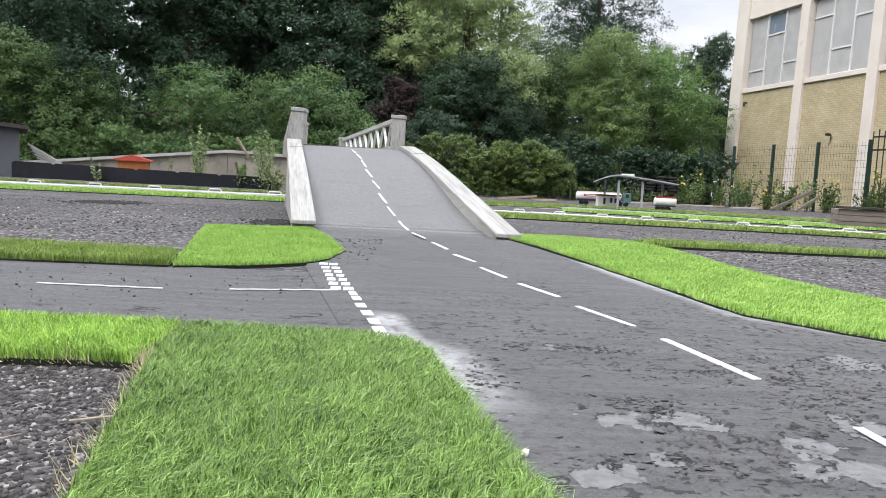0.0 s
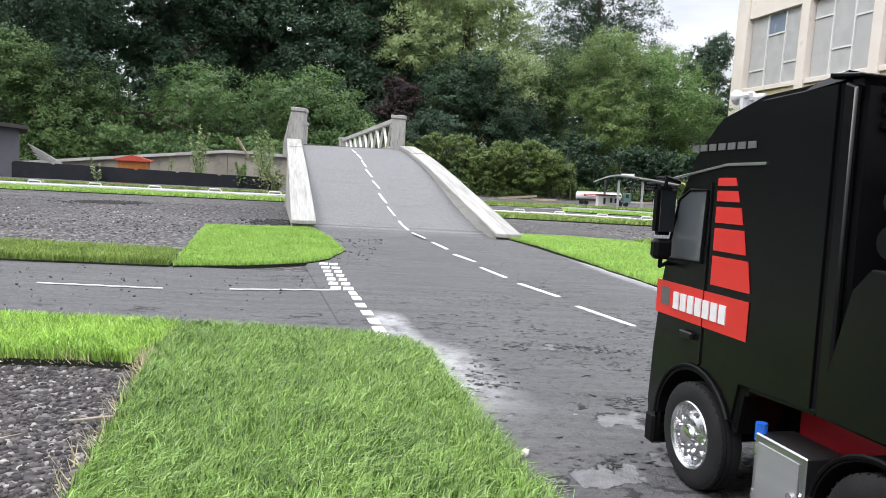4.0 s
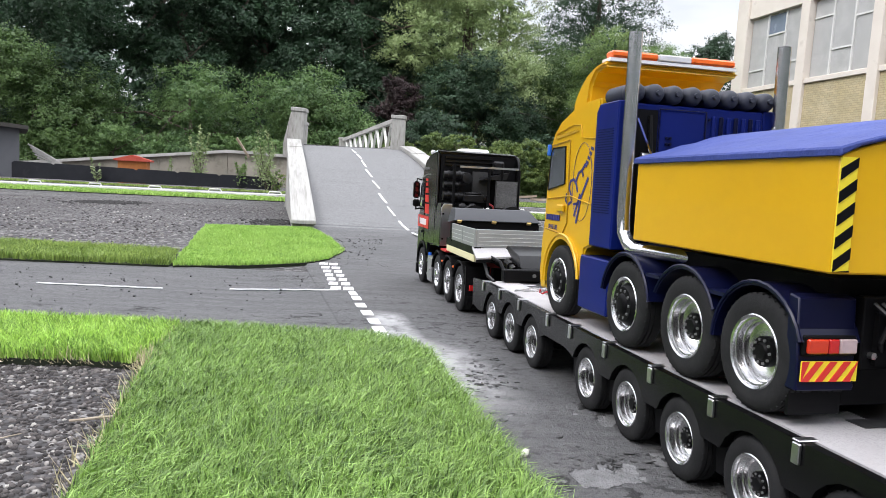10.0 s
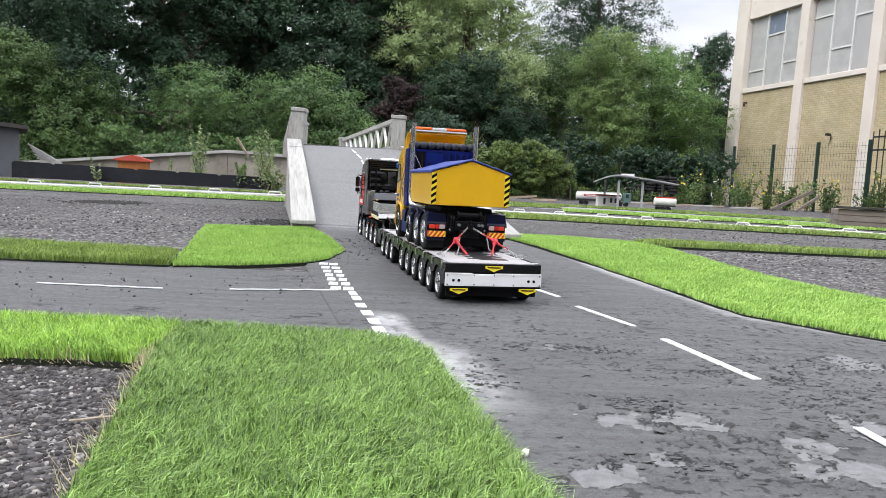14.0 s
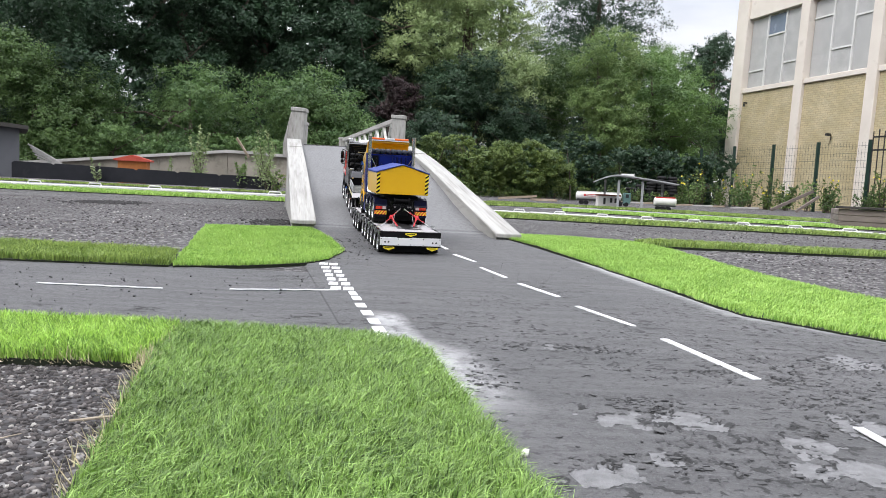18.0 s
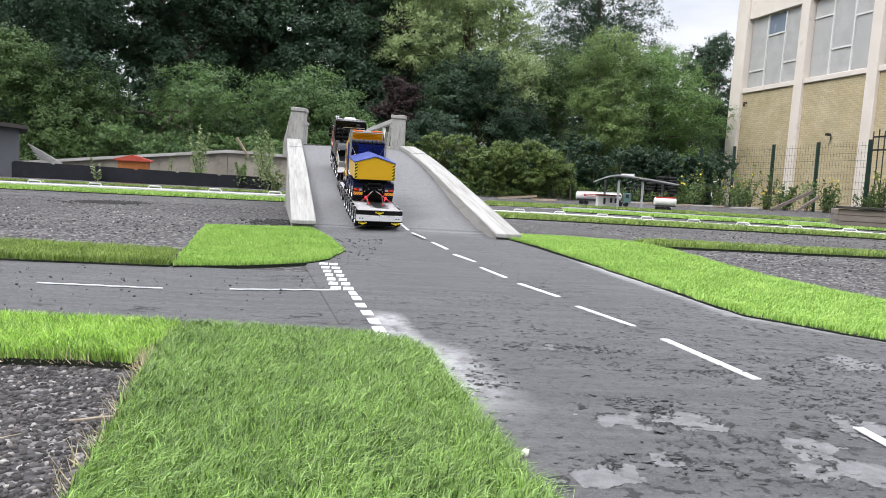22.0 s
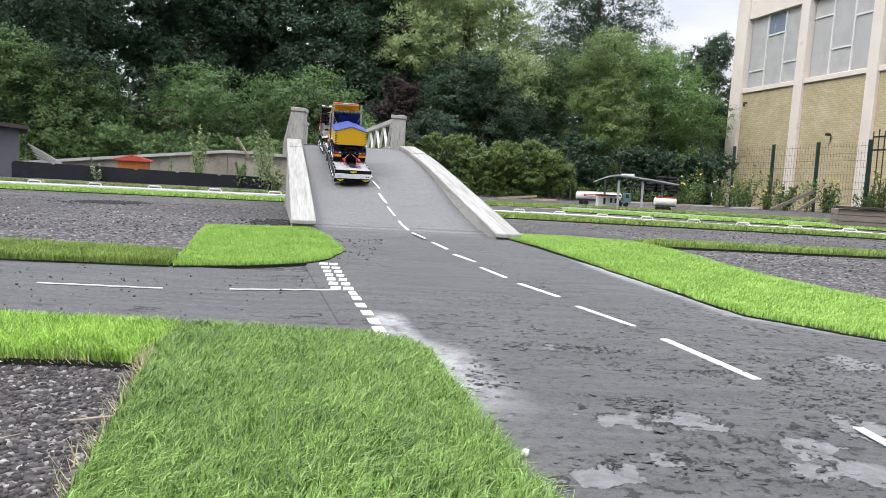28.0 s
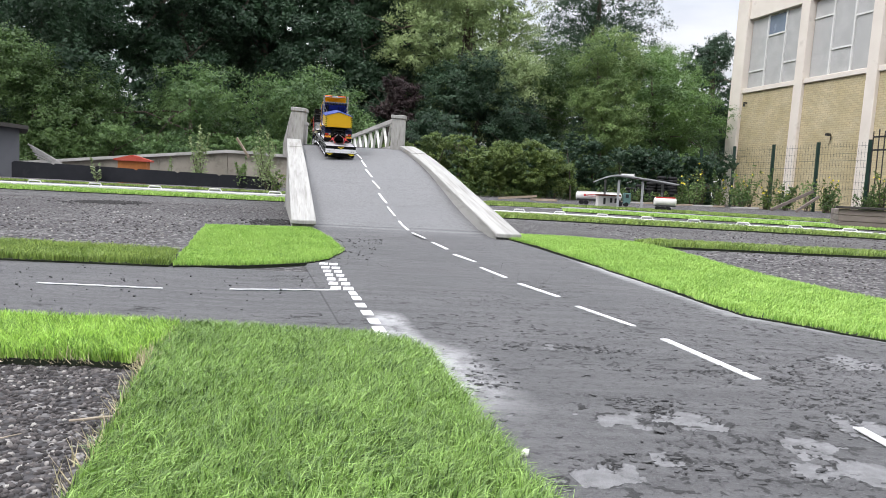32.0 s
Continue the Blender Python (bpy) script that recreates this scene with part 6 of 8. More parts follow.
def wheel_data(kind, r, w):
    """Meshes of a wheel whose outer face looks to -x: tyre, rim, hub."""
    key = (kind, r)
    if key in WHEELS:
        return WHEELS[key]
    h = w / 2
    tyre = [(-h * 0.9, 0.60 * r), (-h, 0.66 * r), (-h * 1.04, 0.78 * r), (-h, 0.90 * r), (-h * 0.86, 0.97 * r), (-h * 0.72, r), (-h * 0.45, r), (-h * 0.42, 0.965 * r), (-h * 0.34, 0.965 * r), (-h * 0.31, r), (-h * 0.05, r),
            (-h * 0.03, 0.965 * r), (h * 0.05, 0.965 * r), (h * 0.08, r), (h * 0.72, r), (h * 0.86, 0.97 * r), (h, 0.90 * r), (h, 0.66 * r), (h * 0.9, 0.60 * r)]
    t = Mesh().lathe(tyre, "x", seg=40, closed=True)
    for k in range(40):
        a = 2 * math.pi * (k + 0.5) / 40
        c, s = math.cos(a), math.sin(a)
        rot = Matrix.Rotation(a, 4, "X")
        t.box(-h * 0.86, -h * 0.70, -0.0005 * r / 0.04, 0.0005 * r / 0.04, 0.975 * r, 0.998 * r, rot)
    if kind == "deep":
        prof = [(-h * 1.0, 0.64 * r), (-h * 1.06, 0.62 * r), (-h * 0.98, 0.585 * r), (-h * 0.80, 0.575 * r), (-h * 0.77, 0.545 * r), (-h * 0.30, 0.535 * r), (-h * 0.27, 0.505 * r), (h * 0.05, 0.49 * r), (h * 0.16, 0.42 * r), (h * 0.10, 0.32 * r), (h * 0.1, 0.05 * r), (h * 0.3, 0.05 * r), (h * 0.7, 0.60 * r)]
        hub = Mesh().lathe([(h * 0.12, 0.27 * r), (-h * 0.30, 0.26 * r), (-h * 0.34, 0.16 * r), (-h * 0.48, 0.13 * r), (-h * 0.50, 0.02 * r)], "x", seg=20)
        ring, out, br = 0.205 * r, -h * 0.42, 0.028 * r
    else:
        prof = [(-h * 1.0, 0.64 * r), (-h * 1.08, 0.62 * r), (-h * 0.95, 0.57 * r), (-h * 0.55, 0.53 * r), (-h * 0.62, 0.46 * r), (-h * 0.98, 0.36 * r), (-h * 1.05, 0.28 * r), (-h * 0.9, 0.05 * r), (h * 0.3, 0.05 * r), (h * 0.7, 0.60 * r)]
        hub = Mesh().lathe([(-h * 0.9, 0.22 * r), (-h * 1.3, 0.19 * r), (-h * 1.38, 0.13 * r), (-h * 1.38, 0.01 * r)], "x", seg=20)
        if kind == "faced":
            hub = Mesh().lathe([(-h * 0.56, 0.505 * r), (-h * 0.72, 0.48 * r), (-h * 1.12, 0.40 * r), (-h * 1.16, 0.25 * r), (-h * 1.34, 0.21 * r), (-h * 1.44, 0.14 * r), (-h * 1.44, 0.01 * r)], "x", seg=28)
        ring, out, br = 0.32 * r, -h * 1.22, 0.038 * r
    rim = Mesh().lathe(prof, "x", seg=40, closed=True)
    bolts = Mesh()
    for k in range(10):
        a = 2 * math.pi * k / 10
        q = Vector((0, ring * math.cos(a), ring * math.sin(a)))
        bolts.tube([q + Vector((h * 0.1 if kind == "deep" else -h * 0.9, 0, 0)), q + Vector((out, 0, 0))], br, 6)
    for k in range(10 if r > 0.04 and kind == "front" else 0):
        a = 2 * math.pi * (k + 0.5) / 10
        x0, x1, rr = (h * 0.05, h * 0.13, 0.385) if kind == "deep" else (-h * 0.83, -h * 0.70, 0.435)
        q = Vector((0, rr * r * math.cos(a), rr * r * math.sin(a)))
        hub.tube([q + Vector((x0 - h * 0.06, 0, 0)), q + Vector((x1, 0, 0))], 0.048 * r, 8)
    WHEELS[key] = (t.data("tyre", RUBBER), rim.data("rim", RIM_METAL), hub.data("hub", CHROME if kind == "front" else BLACK_SATIN), bolts.data("bolts", {"front": CHROME, "faced": GRILLE, "deep": GRILLE}[kind]))
    return WHEELS[key]


def wheel(parent, kind, x, y, z, r, w, double=False):
    """One wheel; its outer face looks away from the vehicle's middle."""
    tyre, rim, hub, bolts = wheel_data(kind, r, w)
    ob = part("wheel", tyre, None, parent, "black rubber tyre on a chrome rim")
    side = Matrix.Identity(4) if x < 0 else Matrix.Rotation(math.pi, 4, "Z")
    ob.matrix_basis = Matrix.Translation((x, y, z)) @ side
    part("rim", rim, None, ob, "polished chrome rim")
    part("hub", hub, None, ob)
    part("wheel_bolts", bolts, None, ob)
    if double:
        part("inner_tyre", tyre, None, ob, at=Matrix.Translation((w * 1.12, 0, 0)))
    return ob


def arch(x0, x1, y, z, r, th, a0=8, a1=172, n=14, skirt=0.0):
    """A mudguard: a curved plate over a wheel, with rolled edge."""
    m = Mesh()
    angles = [radians(a0 + (a1 - a0) * k / n) for k in range(n + 1)]
    for a in angles:
        c, s = math.cos(a), math.sin(a)
        for x, rr in ((x0, r), (x1, r), (x1, r + th), (x0, r + th)):
            m.v.append((x, y + rr * c, z + rr * s))
    m.f = [(0, 1, 2, 3), (4 * n + 3, 4 * n + 2, 4 * n + 1, 4 * n)]
    for k in range(n):
        a, b = 4 * k, 4 * k + 4
        m.f += [(a + i, b + i, b + (i + 1) % 4, a + (i + 1) % 4) for i in range(4)]
    lip = x0 if abs(x0) > abs(x1) else x1
    m.tube([(lip, y + (r + th) * math.cos(a), z + (r + th) * math.sin(a)) for a in angles], 0.0016, 6)
    return m


def chevrons(parent, name, x0, x1, z0, z1, y, n, c1, c2, lean=1.0, along="x"):
    """A plate of slanting stripes facing the rear, each a sliver of sheet."""
    base = part(name, Mesh().box(x0, x1, y, y + 0.0012, z0, z1), c1, parent, "striped warning plate")
    w, h = x1 - x0, z1 - z0
    long_x = w > h
    L, S = (w, h) if long_x else (h, w)
    step = L / n
    for k in range(-1, n + 1):
        a = k * step
        pts = [(a, 0), (a + step * 0.5, 0), (a + step * 0.5 + S * lean, S), (a + S * lean, S)]
        pts = [(min(max(u, 0), L), v) for u, v in pts]
        if pts[1][0] - pts[0][0] + pts[2][0] - pts[3][0] < 1e-5:
            continue
        if long_x:
            poly = [(x0 + u, z0 + v) for u, v in pts]
        else:
            poly = [(x0 + v, z0 + u) for u, v in pts]
        part("stripe", Mesh().prism(poly, "y", y - 0.0006, y), c2, base)
    return base


def bars(parent, x, cells, material, name="lettering_bar"):
    """Unreadable or private lettering on a flank: upright bars of its size; cells are (y0, y1, z0, z1)."""
    for y0, y1, z0, z1 in cells:
        part(name, Mesh().box(x - 0.0004, x + 0.0004, y0, y1, z0, z1), material, parent)


# ---------------------------------------------------------------- black tractor
def build_tractor():
    e = thing("tractor_truck", "black model heavy haulage tractor with red side stripes and chrome wheels", "model truck")
    R = 0.0415
    # cab: side outline with the front wheel arch, carried across
    hubf = 0.452
    outline = [(0.322, 0.098), (0.394, 0.094)]
    for a in range(165, 4, -16):
        outline.append((hubf + 0.052 * math.cos(radians(a)), 0.042 + 0.052 * math.sin(radians(a))))
    outline += [(0.506, 0.018), (0.520, 0.016), (0.527, 0.05), (0.524, 0.10), (0.517, 0.158), (0.500, 0.222), (0.478, 0.262), (0.448, 0.288), (0.400, 0.300), (0.322, 0.303)]
    cab = part("cab", Mesh().prism(outline, "x", -0.089, 0.089), BLACK_PAINT, e, "glossy black cab", bevel=0.006, seg=3)
    for s in (-1, 1):
        X = s * 0.0893
        t = s * 0.0006
        win = [(0.508, 0.176), (0.492, 0.226), (0.476, 0.234), (0.452, 0.234), (0.455, 0.178)]
        part("side_window", Mesh().prism(win, "x", X, X + t), GREY_GLASS, cab, "grey tinted side window")
        part("window_seal", Mesh().tube([(X + t, *q) for q in win + win[:1]], 0.0014, 5), BLACK_SATIN, cab)
        part("side_stripe", Mesh().prism([(0.519, 0.157), (0.5185, 0.129), (0.392, 0.129), (0.392, 0.157)], "x", X, X + t), RED_DECAL, cab, "red band along the flank")
        for k in range(5):
            z0, hgt, w = 0.163 + (0.0, 0.026, 0.047, 0.063, 0.0745)[k], (0.022, 0.017, 0.012, 0.008, 0.006)[k], (0.048, 0.040, 0.034, 0.028, 0.024)[k]
            part("stripe_block", Mesh().prism([(0.440, z0), (0.440, z0 + hgt), (0.440 - w * 0.9, z0 + hgt), (0.440 - w, z0)], "x", X, X + t), RED_DECAL, cab)
        cells = [(0.482 - 0.0108 * k, 0.482 - 0.0108 * k + 0.0082, 0.136, 0.150) for k in range(7)]
        bars(cab, X + 1.6 * t, cells, WHITE_PAINT)
        bars(cab, X + t, [(0.497, 0.510, 0.137, 0.152)], GRILLE, "emblem_shape")
        bars(cab, X + t, [(0.470 - 0.012 * k, 0.470 - 0.012 * k + 0.009, 0.264, 0.269) for k in range(7)], GRILLE)
        part("door_joint", Mesh().tube([(X + t * 0.6, 0.448, 0.24), (X + t * 0.6, 0.447, 0.10), (X + t * 0.6, 0.455, 0.094)], 0.0008, 4), DARK_PLASTIC, cab)
        part("roof_trim", Mesh().tube([(X + t, 0.505, 0.243), (X + t, 0.43, 0.253), (X + t, 0.385, 0.253)], 0.0012, 5), STEEL, cab)
        part("door_handle", Mesh().box(min(X, X + s * 0.004), max(X, X + s * 0.004), 0.456, 0.474, 0.116, 0.122), DARK_PLASTIC, cab, bevel=0.001)
        # mirror on two arms
        mx = s * 0.101
        mir = part("mirror", Mesh().box(mx - 0.008, mx + 0.008, 0.492, 0.503, 0.196, 0.236), BLACK_SATIN, e, "black door mirror", bevel=0.003, seg=2)
        part("mirror_glass", Mesh().box(mx - 0.0065, mx + 0.0065, 0.4905, 0.4918, 0.199, 0.233), DARK_MIRROR, mir)
        part("wide_mirror", Mesh().box(mx - 0.008, mx + 0.008, 0.492, 0.503, 0.176, 0.193), BLACK_SATIN, mir, bevel=0.003)
        part("mirror_arm", Mesh().tube([(s * 0.088, 0.508, 0.172), (mx, 0.497, 0.170), (mx, 0.497, 0.180)], 0.002, 6), BLACK_SATIN, mir)
        part("mirror_arm", Mesh().tube([(s * 0.088, 0.498, 0.24), (mx, 0.496, 0.243), (mx, 0.497, 0.234)], 0.002, 6), BLACK_SATIN, mir)
        part("wheel_arch_trim", arch(s * 0.0905, s * 0.060, hubf, 0.042, 0.0505, 0.004, 2, 150), BLACK_SATIN, e)
        part("step_box", Mesh().box(min(s * 0.072, s * 0.091), max(s * 0.072, s * 0.091), 0.508, 0.522, 0.014, 0.04), BLACK_SATIN, e, bevel=0.002)
        # rear side fairing behind the cab
        fair = [(0.322, 0.10), (0.300, 0.10), (0.290, 0.20), (0.292, 0.280), (0.300, 0.296), (0.322, 0.300)]
        part("side_fairing", Mesh().prism(fair if s > 0 else [(0.322, 0.10), (0.312, 0.10), (0.312, 0.296), (0.322, 0.300)], "x", min(s * 0.084, s * 0.089), max(s * 0.084, s * 0.089)), BLACK_PAINT, e, "black curved side fairing", bevel=0.0015)
    part("windscreen", Mesh().hull([(-0.078, 0.5195, 0.165), (0.078, 0.5195, 0.165), (0.078, 0.515, 0.165), (-0.078, 0.515, 0.165)], [(-0.074, 0.490, 0.245), (0.074, 0.490, 0.245), (0.074, 0.485, 0.245), (-0.074, 0.485, 0.245)]), DARK_GLASS, cab)
    part("front_grille", Mesh().box(-0.060, 0.060, 0.524, 0.529, 0.06, 0.15), RED_PAINT, cab, "red front grille", bevel=0.002)
    for s in (-1, 1):
        part("headlamp", Mesh().box(s * 0.07 - 0.016, s * 0.07 + 0.016, 0.522, 0.5285, 0.034, 0.056), CLEAR_LENS, cab, bevel=0.003)
    part("roof_rim", Mesh().box(-0.084, 0.084, 0.312, 0.321, 0.288, 0.301), BLACK_PAINT, e)
    part("roof_lip", Mesh().hull([(-0.092, 0.306, 0.3005), (0.086, 0.306, 0.2985), (0.082, 0.338, 0.302), (-0.086, 0.338, 0.304)], [(-0.092, 0.306, 0.3025), (0.086, 0.306, 0.3005), (0.082, 0.338, 0.305), (-0.086, 0.338, 0.307)]), BLACK_PAINT, e, "thin black lip along the roof's rear edge", bevel=0.0006)
    part("aircon_box", Mesh().hull([(-0.035, 0.345, 0.300), (0.035, 0.345, 0.300), (0.035, 0.405, 0.299), (-0.035, 0.405, 0.299)], [(-0.032, 0.35, 0.3125), (0.032, 0.35, 0.3125), (0.030, 0.395, 0.3125), (-0.030, 0.395, 0.3125)]), WHITE_PAINT, e, "white roof air-conditioning box", bevel=0.003)
    part("roof_front", Mesh().hull([(-0.070, 0.43, 0.292), (0.070, 0.43, 0.292), (0.062, 0.462, 0.279), (-0.062, 0.462, 0.279)], [(-0.066, 0.432, 0.298), (0.066, 0.432, 0.298), (0.058, 0.462, 0.284), (-0.058, 0.462, 0.284)]), WHITE_PAINT, e, "white roof hatch")
    for x in (-0.074, -0.062):
        part("roof_horn", Mesh().tube([(x, 0.44, 0.291), (x, 0.44, 0.303)], 0.003, 8).lathe([(0.432, 0.002), (0.446, 0.0035), (0.449, 0.006)], "y", (x, 0, 0.305), 10), CLEAR_LENS, e, "chrome roof horn")
    part("roof_fin", Mesh().hull([(-0.086, 0.325, 0.301), (-0.05, 0.325, 0.301), (-0.05, 0.36, 0.300), (-0.086, 0.36, 0.298)], [(-0.084, 0.325, 0.307), (-0.05, 0.325, 0.305), (-0.05, 0.35, 0.302), (-0.084, 0.35, 0.303)]), BLACK_PAINT, e)
    # equipment tower behind the cab
    part("back_wall", Mesh().box(-0.083, 0.083, 0.308, 0.318, 0.10, 0.296), BLACK_SATIN, e)
    for k in range(3):
        part("back_rib", Mesh().box(-0.075, 0.030, 0.305, 0.308, 0.272 + 0.008 * k, 0.276 + 0.008 * k), BLACK_PAINT, e)
    rack = part("rack", Mesh().tube([(-0.064, 0.262, 0.100), (-0.064, 0.262, 0.272)], 0.003, 6).tube([(0.012, 0.262, 0.150), (0.012, 0.262, 0.270)], 0.003, 6).tube([(0.040, 0.262, 0.185), (0.040, 0.262, 0.268)], 0.003, 6)
                .tube([(0.078, 0.262, 0.100), (0.078, 0.262, 0.268)], 0.003, 6).tube([(-0.064, 0.262, 0.272), (-0.064, 0.30, 0.266)], 0.003, 6).tube([(-0.064, 0.262, 0.200), (-0.064, 0.30, 0.200)], 0.003, 6), BLACK_SATIN, e, "black rack frame")
    part("rack_rail", Mesh().box(-0.052, 0.076, 0.259, 0.263, 0.268, 0.272), STEEL, rack, "bright steel rail")
    part("cooler_grille", Mesh().box(-0.014, 0.022, 0.300, 0.306, 0.196, 0.262), DARK_MESH, rack, "dark wire cooler grille")
    g = part("side_grille", Mesh().box(0.026, 0.074, 0.256, 0.261, 0.186, 0.244), DARK_MESH, rack, "dark mesh panel with bright bolts")
    lines = Mesh()
    for k in range(34):
        z = 0.1875 + 0.00165 * k
        lines.box(0.0275, 0.0725, 0.2555, 0.256, z, z + 0.0007)
    for k in range(27):
        x = 0.0275 + 0.00165 * k
        lines.box(x, x + 0.0006, 0.2554, 0.256, 0.1875, 0.2425)
    part("wire_mesh", lines, GRILLE, g)
    for x, z in ((0.030, 0.196), (0.030, 0.215), (0.030, 0.234), (0.070, 0.196), (0.070, 0.238)):
        part("bolt", Mesh().tube([(x, 0.2545, z), (x, 0.257, z)], 0.0016, 8), CHROME, g)
    part("air_filter", Mesh().lathe([(-0.030, 0.001), (-0.028, 0.011), (-0.012, 0.013), (0.004, 0.011), (0.010, 0.001)], "y", (-0.034, 0.290, 0.246), 20), DARK_PLASTIC, rack, "round black air filter", bevel=0)
    for z, r, x1 in ((0.252, 0.0085, -0.038), (0.231, 0.0075, -0.044), (0.208, 0.0095, -0.034)):
        t = Mesh().tube([(-0.082, 0.285, z), (x1, 0.285, z)], r, 14)
        for q in (-0.074, -0.062, -0.050):
            t.tube([(q, 0.285, z), (q + 0.004, 0.285, z)], r * 1.2, 14)
        part("intake_pipe", t, DARK_PLASTIC, rack)
    part("expansion_tank", Mesh().box(-0.040, 0.006, 0.270, 0.298, 0.196, 0.212).box(-0.036, 0.002, 0.273, 0.296, 0.212, 0.217), DARK_PLASTIC, rack, bevel=0.002)
    for x in (-0.042, -0.020):
        part("air_tank", Mesh().lathe([(0.262, 0.001), (0.263, 0.006), (0.266, 0.0095), (0.272, 0.0108), (0.302, 0.0108)], "y", (x, 0, 0.184), 20), DARK_PLASTIC, rack, "black air reservoir end")
    part("hydraulic_motor", Mesh().lathe([(0.268, 0.001), (0.27, 0.007), (0.30, 0.008)], "y", (0.010, 0, 0.204), 14), BLACK_PAINT, rack)
    part("hose", Mesh().tube([(0.012, 0.270, 0.196), (0.024, 0.266, 0.190), (0.028, 0.270, 0.178), (0.020, 0.280, 0.172)], 0.0022, 8), RED_PAINT, rack, "red hose")
    part("duct", Mesh().hull([(-0.002, 0.268, 0.244), (0.050, 0.262, 0.247), (0.050, 0.30, 0.247), (-0.002, 0.30, 0.244)], [(0.008, 0.268, 0.250), (0.056, 0.262, 0.262), (0.056, 0.30, 0.262), (0.008, 0.30, 0.252)]), DARK_PLASTIC, rack)
    part("cable_box", Mesh().box(0.028, 0.052, 0.285, 0.305, 0.255, 0.286), DARK_PLASTIC, rack, bevel=0.004)
    part("shelf", Mesh().box(-0.062, 0.074, 0.256, 0.302, 0.1715, 0.1755), STEEL, e, "bright steel shelf")
    part("upright_tank", Mesh().box(-0.060, 0.030, 0.258, 0.300, 0.114, 0.168), STEEL, e, "polished steel tank with dark straps", bevel=0.006, seg=3)
    for x in (-0.032, 0.008):
        part("tank_strap", Mesh().box(x - 0.003, x + 0.003, 0.2565, 0.3015, 0.1125, 0.1695), BLACK_SATIN, e)
    part("tank_skirt", Mesh().box(-0.062, 0.032, 0.258, 0.302, 0.102, 0.1125), BLACK_SATIN, e)
    sp = part("side_tank", Mesh().prism([(0.320, 0.100), (0.256, 0.100), (0.256, 0.193), (0.288, 0.193), (0.300, 0.180), (0.316, 0.118)], "x", -0.0905, -0.066), BLACK_PAINT, e, "black side locker with a steel door", bevel=0.0015)
    part("steel_door", Mesh().prism([(-0.0898, 0.103), (-0.0668, 0.103), (-0.0668, 0.191), (-0.084, 0.191), (-0.0898, 0.183)], "y", 0.2545, 0.256), STEEL, sp, "brushed steel door", bevel=0.0004)
    for z in (0.118, 0.170):
        part("latch", Mesh().tube([(-0.0855, 0.252, z), (-0.0855, 0.2545, z)], 0.0022, 8), BLACK_SATIN, sp)
    part("step_plate", Mesh().box(-0.086, 0.030, 0.212, 0.262, 0.093, 0.098), RED_PAINT, e, "red checker catwalk plate", bevel=0.001)
    for k in range(4):
        part("coupling", Mesh().tube([(-0.03 + 0.012 * k, 0.25, 0.178), (-0.028 + 0.012 * k, 0.244, 0.184)], 0.0042, 8), WHITE_PAINT, e, "white air coupling")
    coil = Mesh().tube([(-0.036 + 0.0035 * math.cos(a * 0.9), 0.246 - 0.0006 * a, 0.178 - 0.0024 * a + 0.0035 * math.sin(a * 0.9)) for a in range(0, 30)], 0.0016, 6)
    part("coiled_hose", coil, DARK_PLASTIC, e, "black coiled air hose")
    # chassis
    for s in (-1, 1):
        part("chassis_rail", Mesh().box(s * 0.036 - 0.006, s * 0.036 + 0.006, -0.02, 0.36, 0.046, 0.082), RED_PAINT, e, "red chassis rail", bevel=0.001)
    part("rear_beam", Mesh().box(-0.045, 0.045, -0.024, -0.012, 0.036, 0.086), BLACK_SATIN, e, "dark rear cross beam", bevel=0.002)
    part("fifth_wheel", Mesh().lathe([(0.084, 0.034), (0.092, 0.036), (0.0945, 0.03)], "z", (0, 0.12, 0), 24), BLACK_SATIN, e, "black fifth wheel plate")
    for y in (0.035, 0.134, 0.236, 0.422):
        part("axle", Mesh().tube([(-0.07, y, R), (0.07, y, R)], 0.007, 10), BLACK_SATIN, e)
    box = part("toolbox", Mesh().box(-0.0905, -0.060, 0.322, 0.372, 0.016, 0.072), STEEL, e, "steel side toolbox with a door", bevel=0.001)
    part("box_door", Mesh().box(-0.0918, -0.0905, 0.327, 0.367, 0.021, 0.067), ALU, box, bevel=0.0004)
    part("lock", Mesh().tube([(-0.094, 0.331, 0.044), (-0.0915, 0.331, 0.044)], 0.003, 10), CHROME, box)
    for z in (0.028, 0.058):
        part("hinge", Mesh().tube([(-0.0925, 0.367, z), (-0.0925, 0.367, z + 0.006)], 0.0014, 6), CHROME, box)
    part("filler_cap", Mesh().tube([(-0.086, 0.372, 0.066), (-0.086, 0.372, 0.078)], 0.004, 10), BLUE_CAP, e, "blue filler cap")
    part("other_tank", Mesh().box(0.060, 0.0905, 0.262, 0.362, 0.018, 0.085), STEEL, e, bevel=0.006, seg=2)
    for s in (-1, 1):
        a, b = s * 0.0915, s * 0.048
        for y in (0.035, 0.134, 0.236):
            part("mudguard", arch(a, b, y, R, 0.0475, 0.0028, 20 if y < 0.2 else 12, 165), BLACK_SATIN, e, "black curved mudguard")
        for y in (0.086, 0.186):
            part("side_marker", Mesh().box(s * 0.091 - 0.002, s * 0.091 + 0.002, y - 0.003, y + 0.003, 0.0735, 0.0775), ORANGE_LENS, e, "small orange marker lamp", bevel=0.001)
        flap = part("rear_fender", Mesh().prism([(-0.016, 0.088), (-0.020, 0.036), (-0.014, 0.036), (-0.008, 0.086)], "x", min(a, b), max(a, b)), BLACK_SATIN, e)
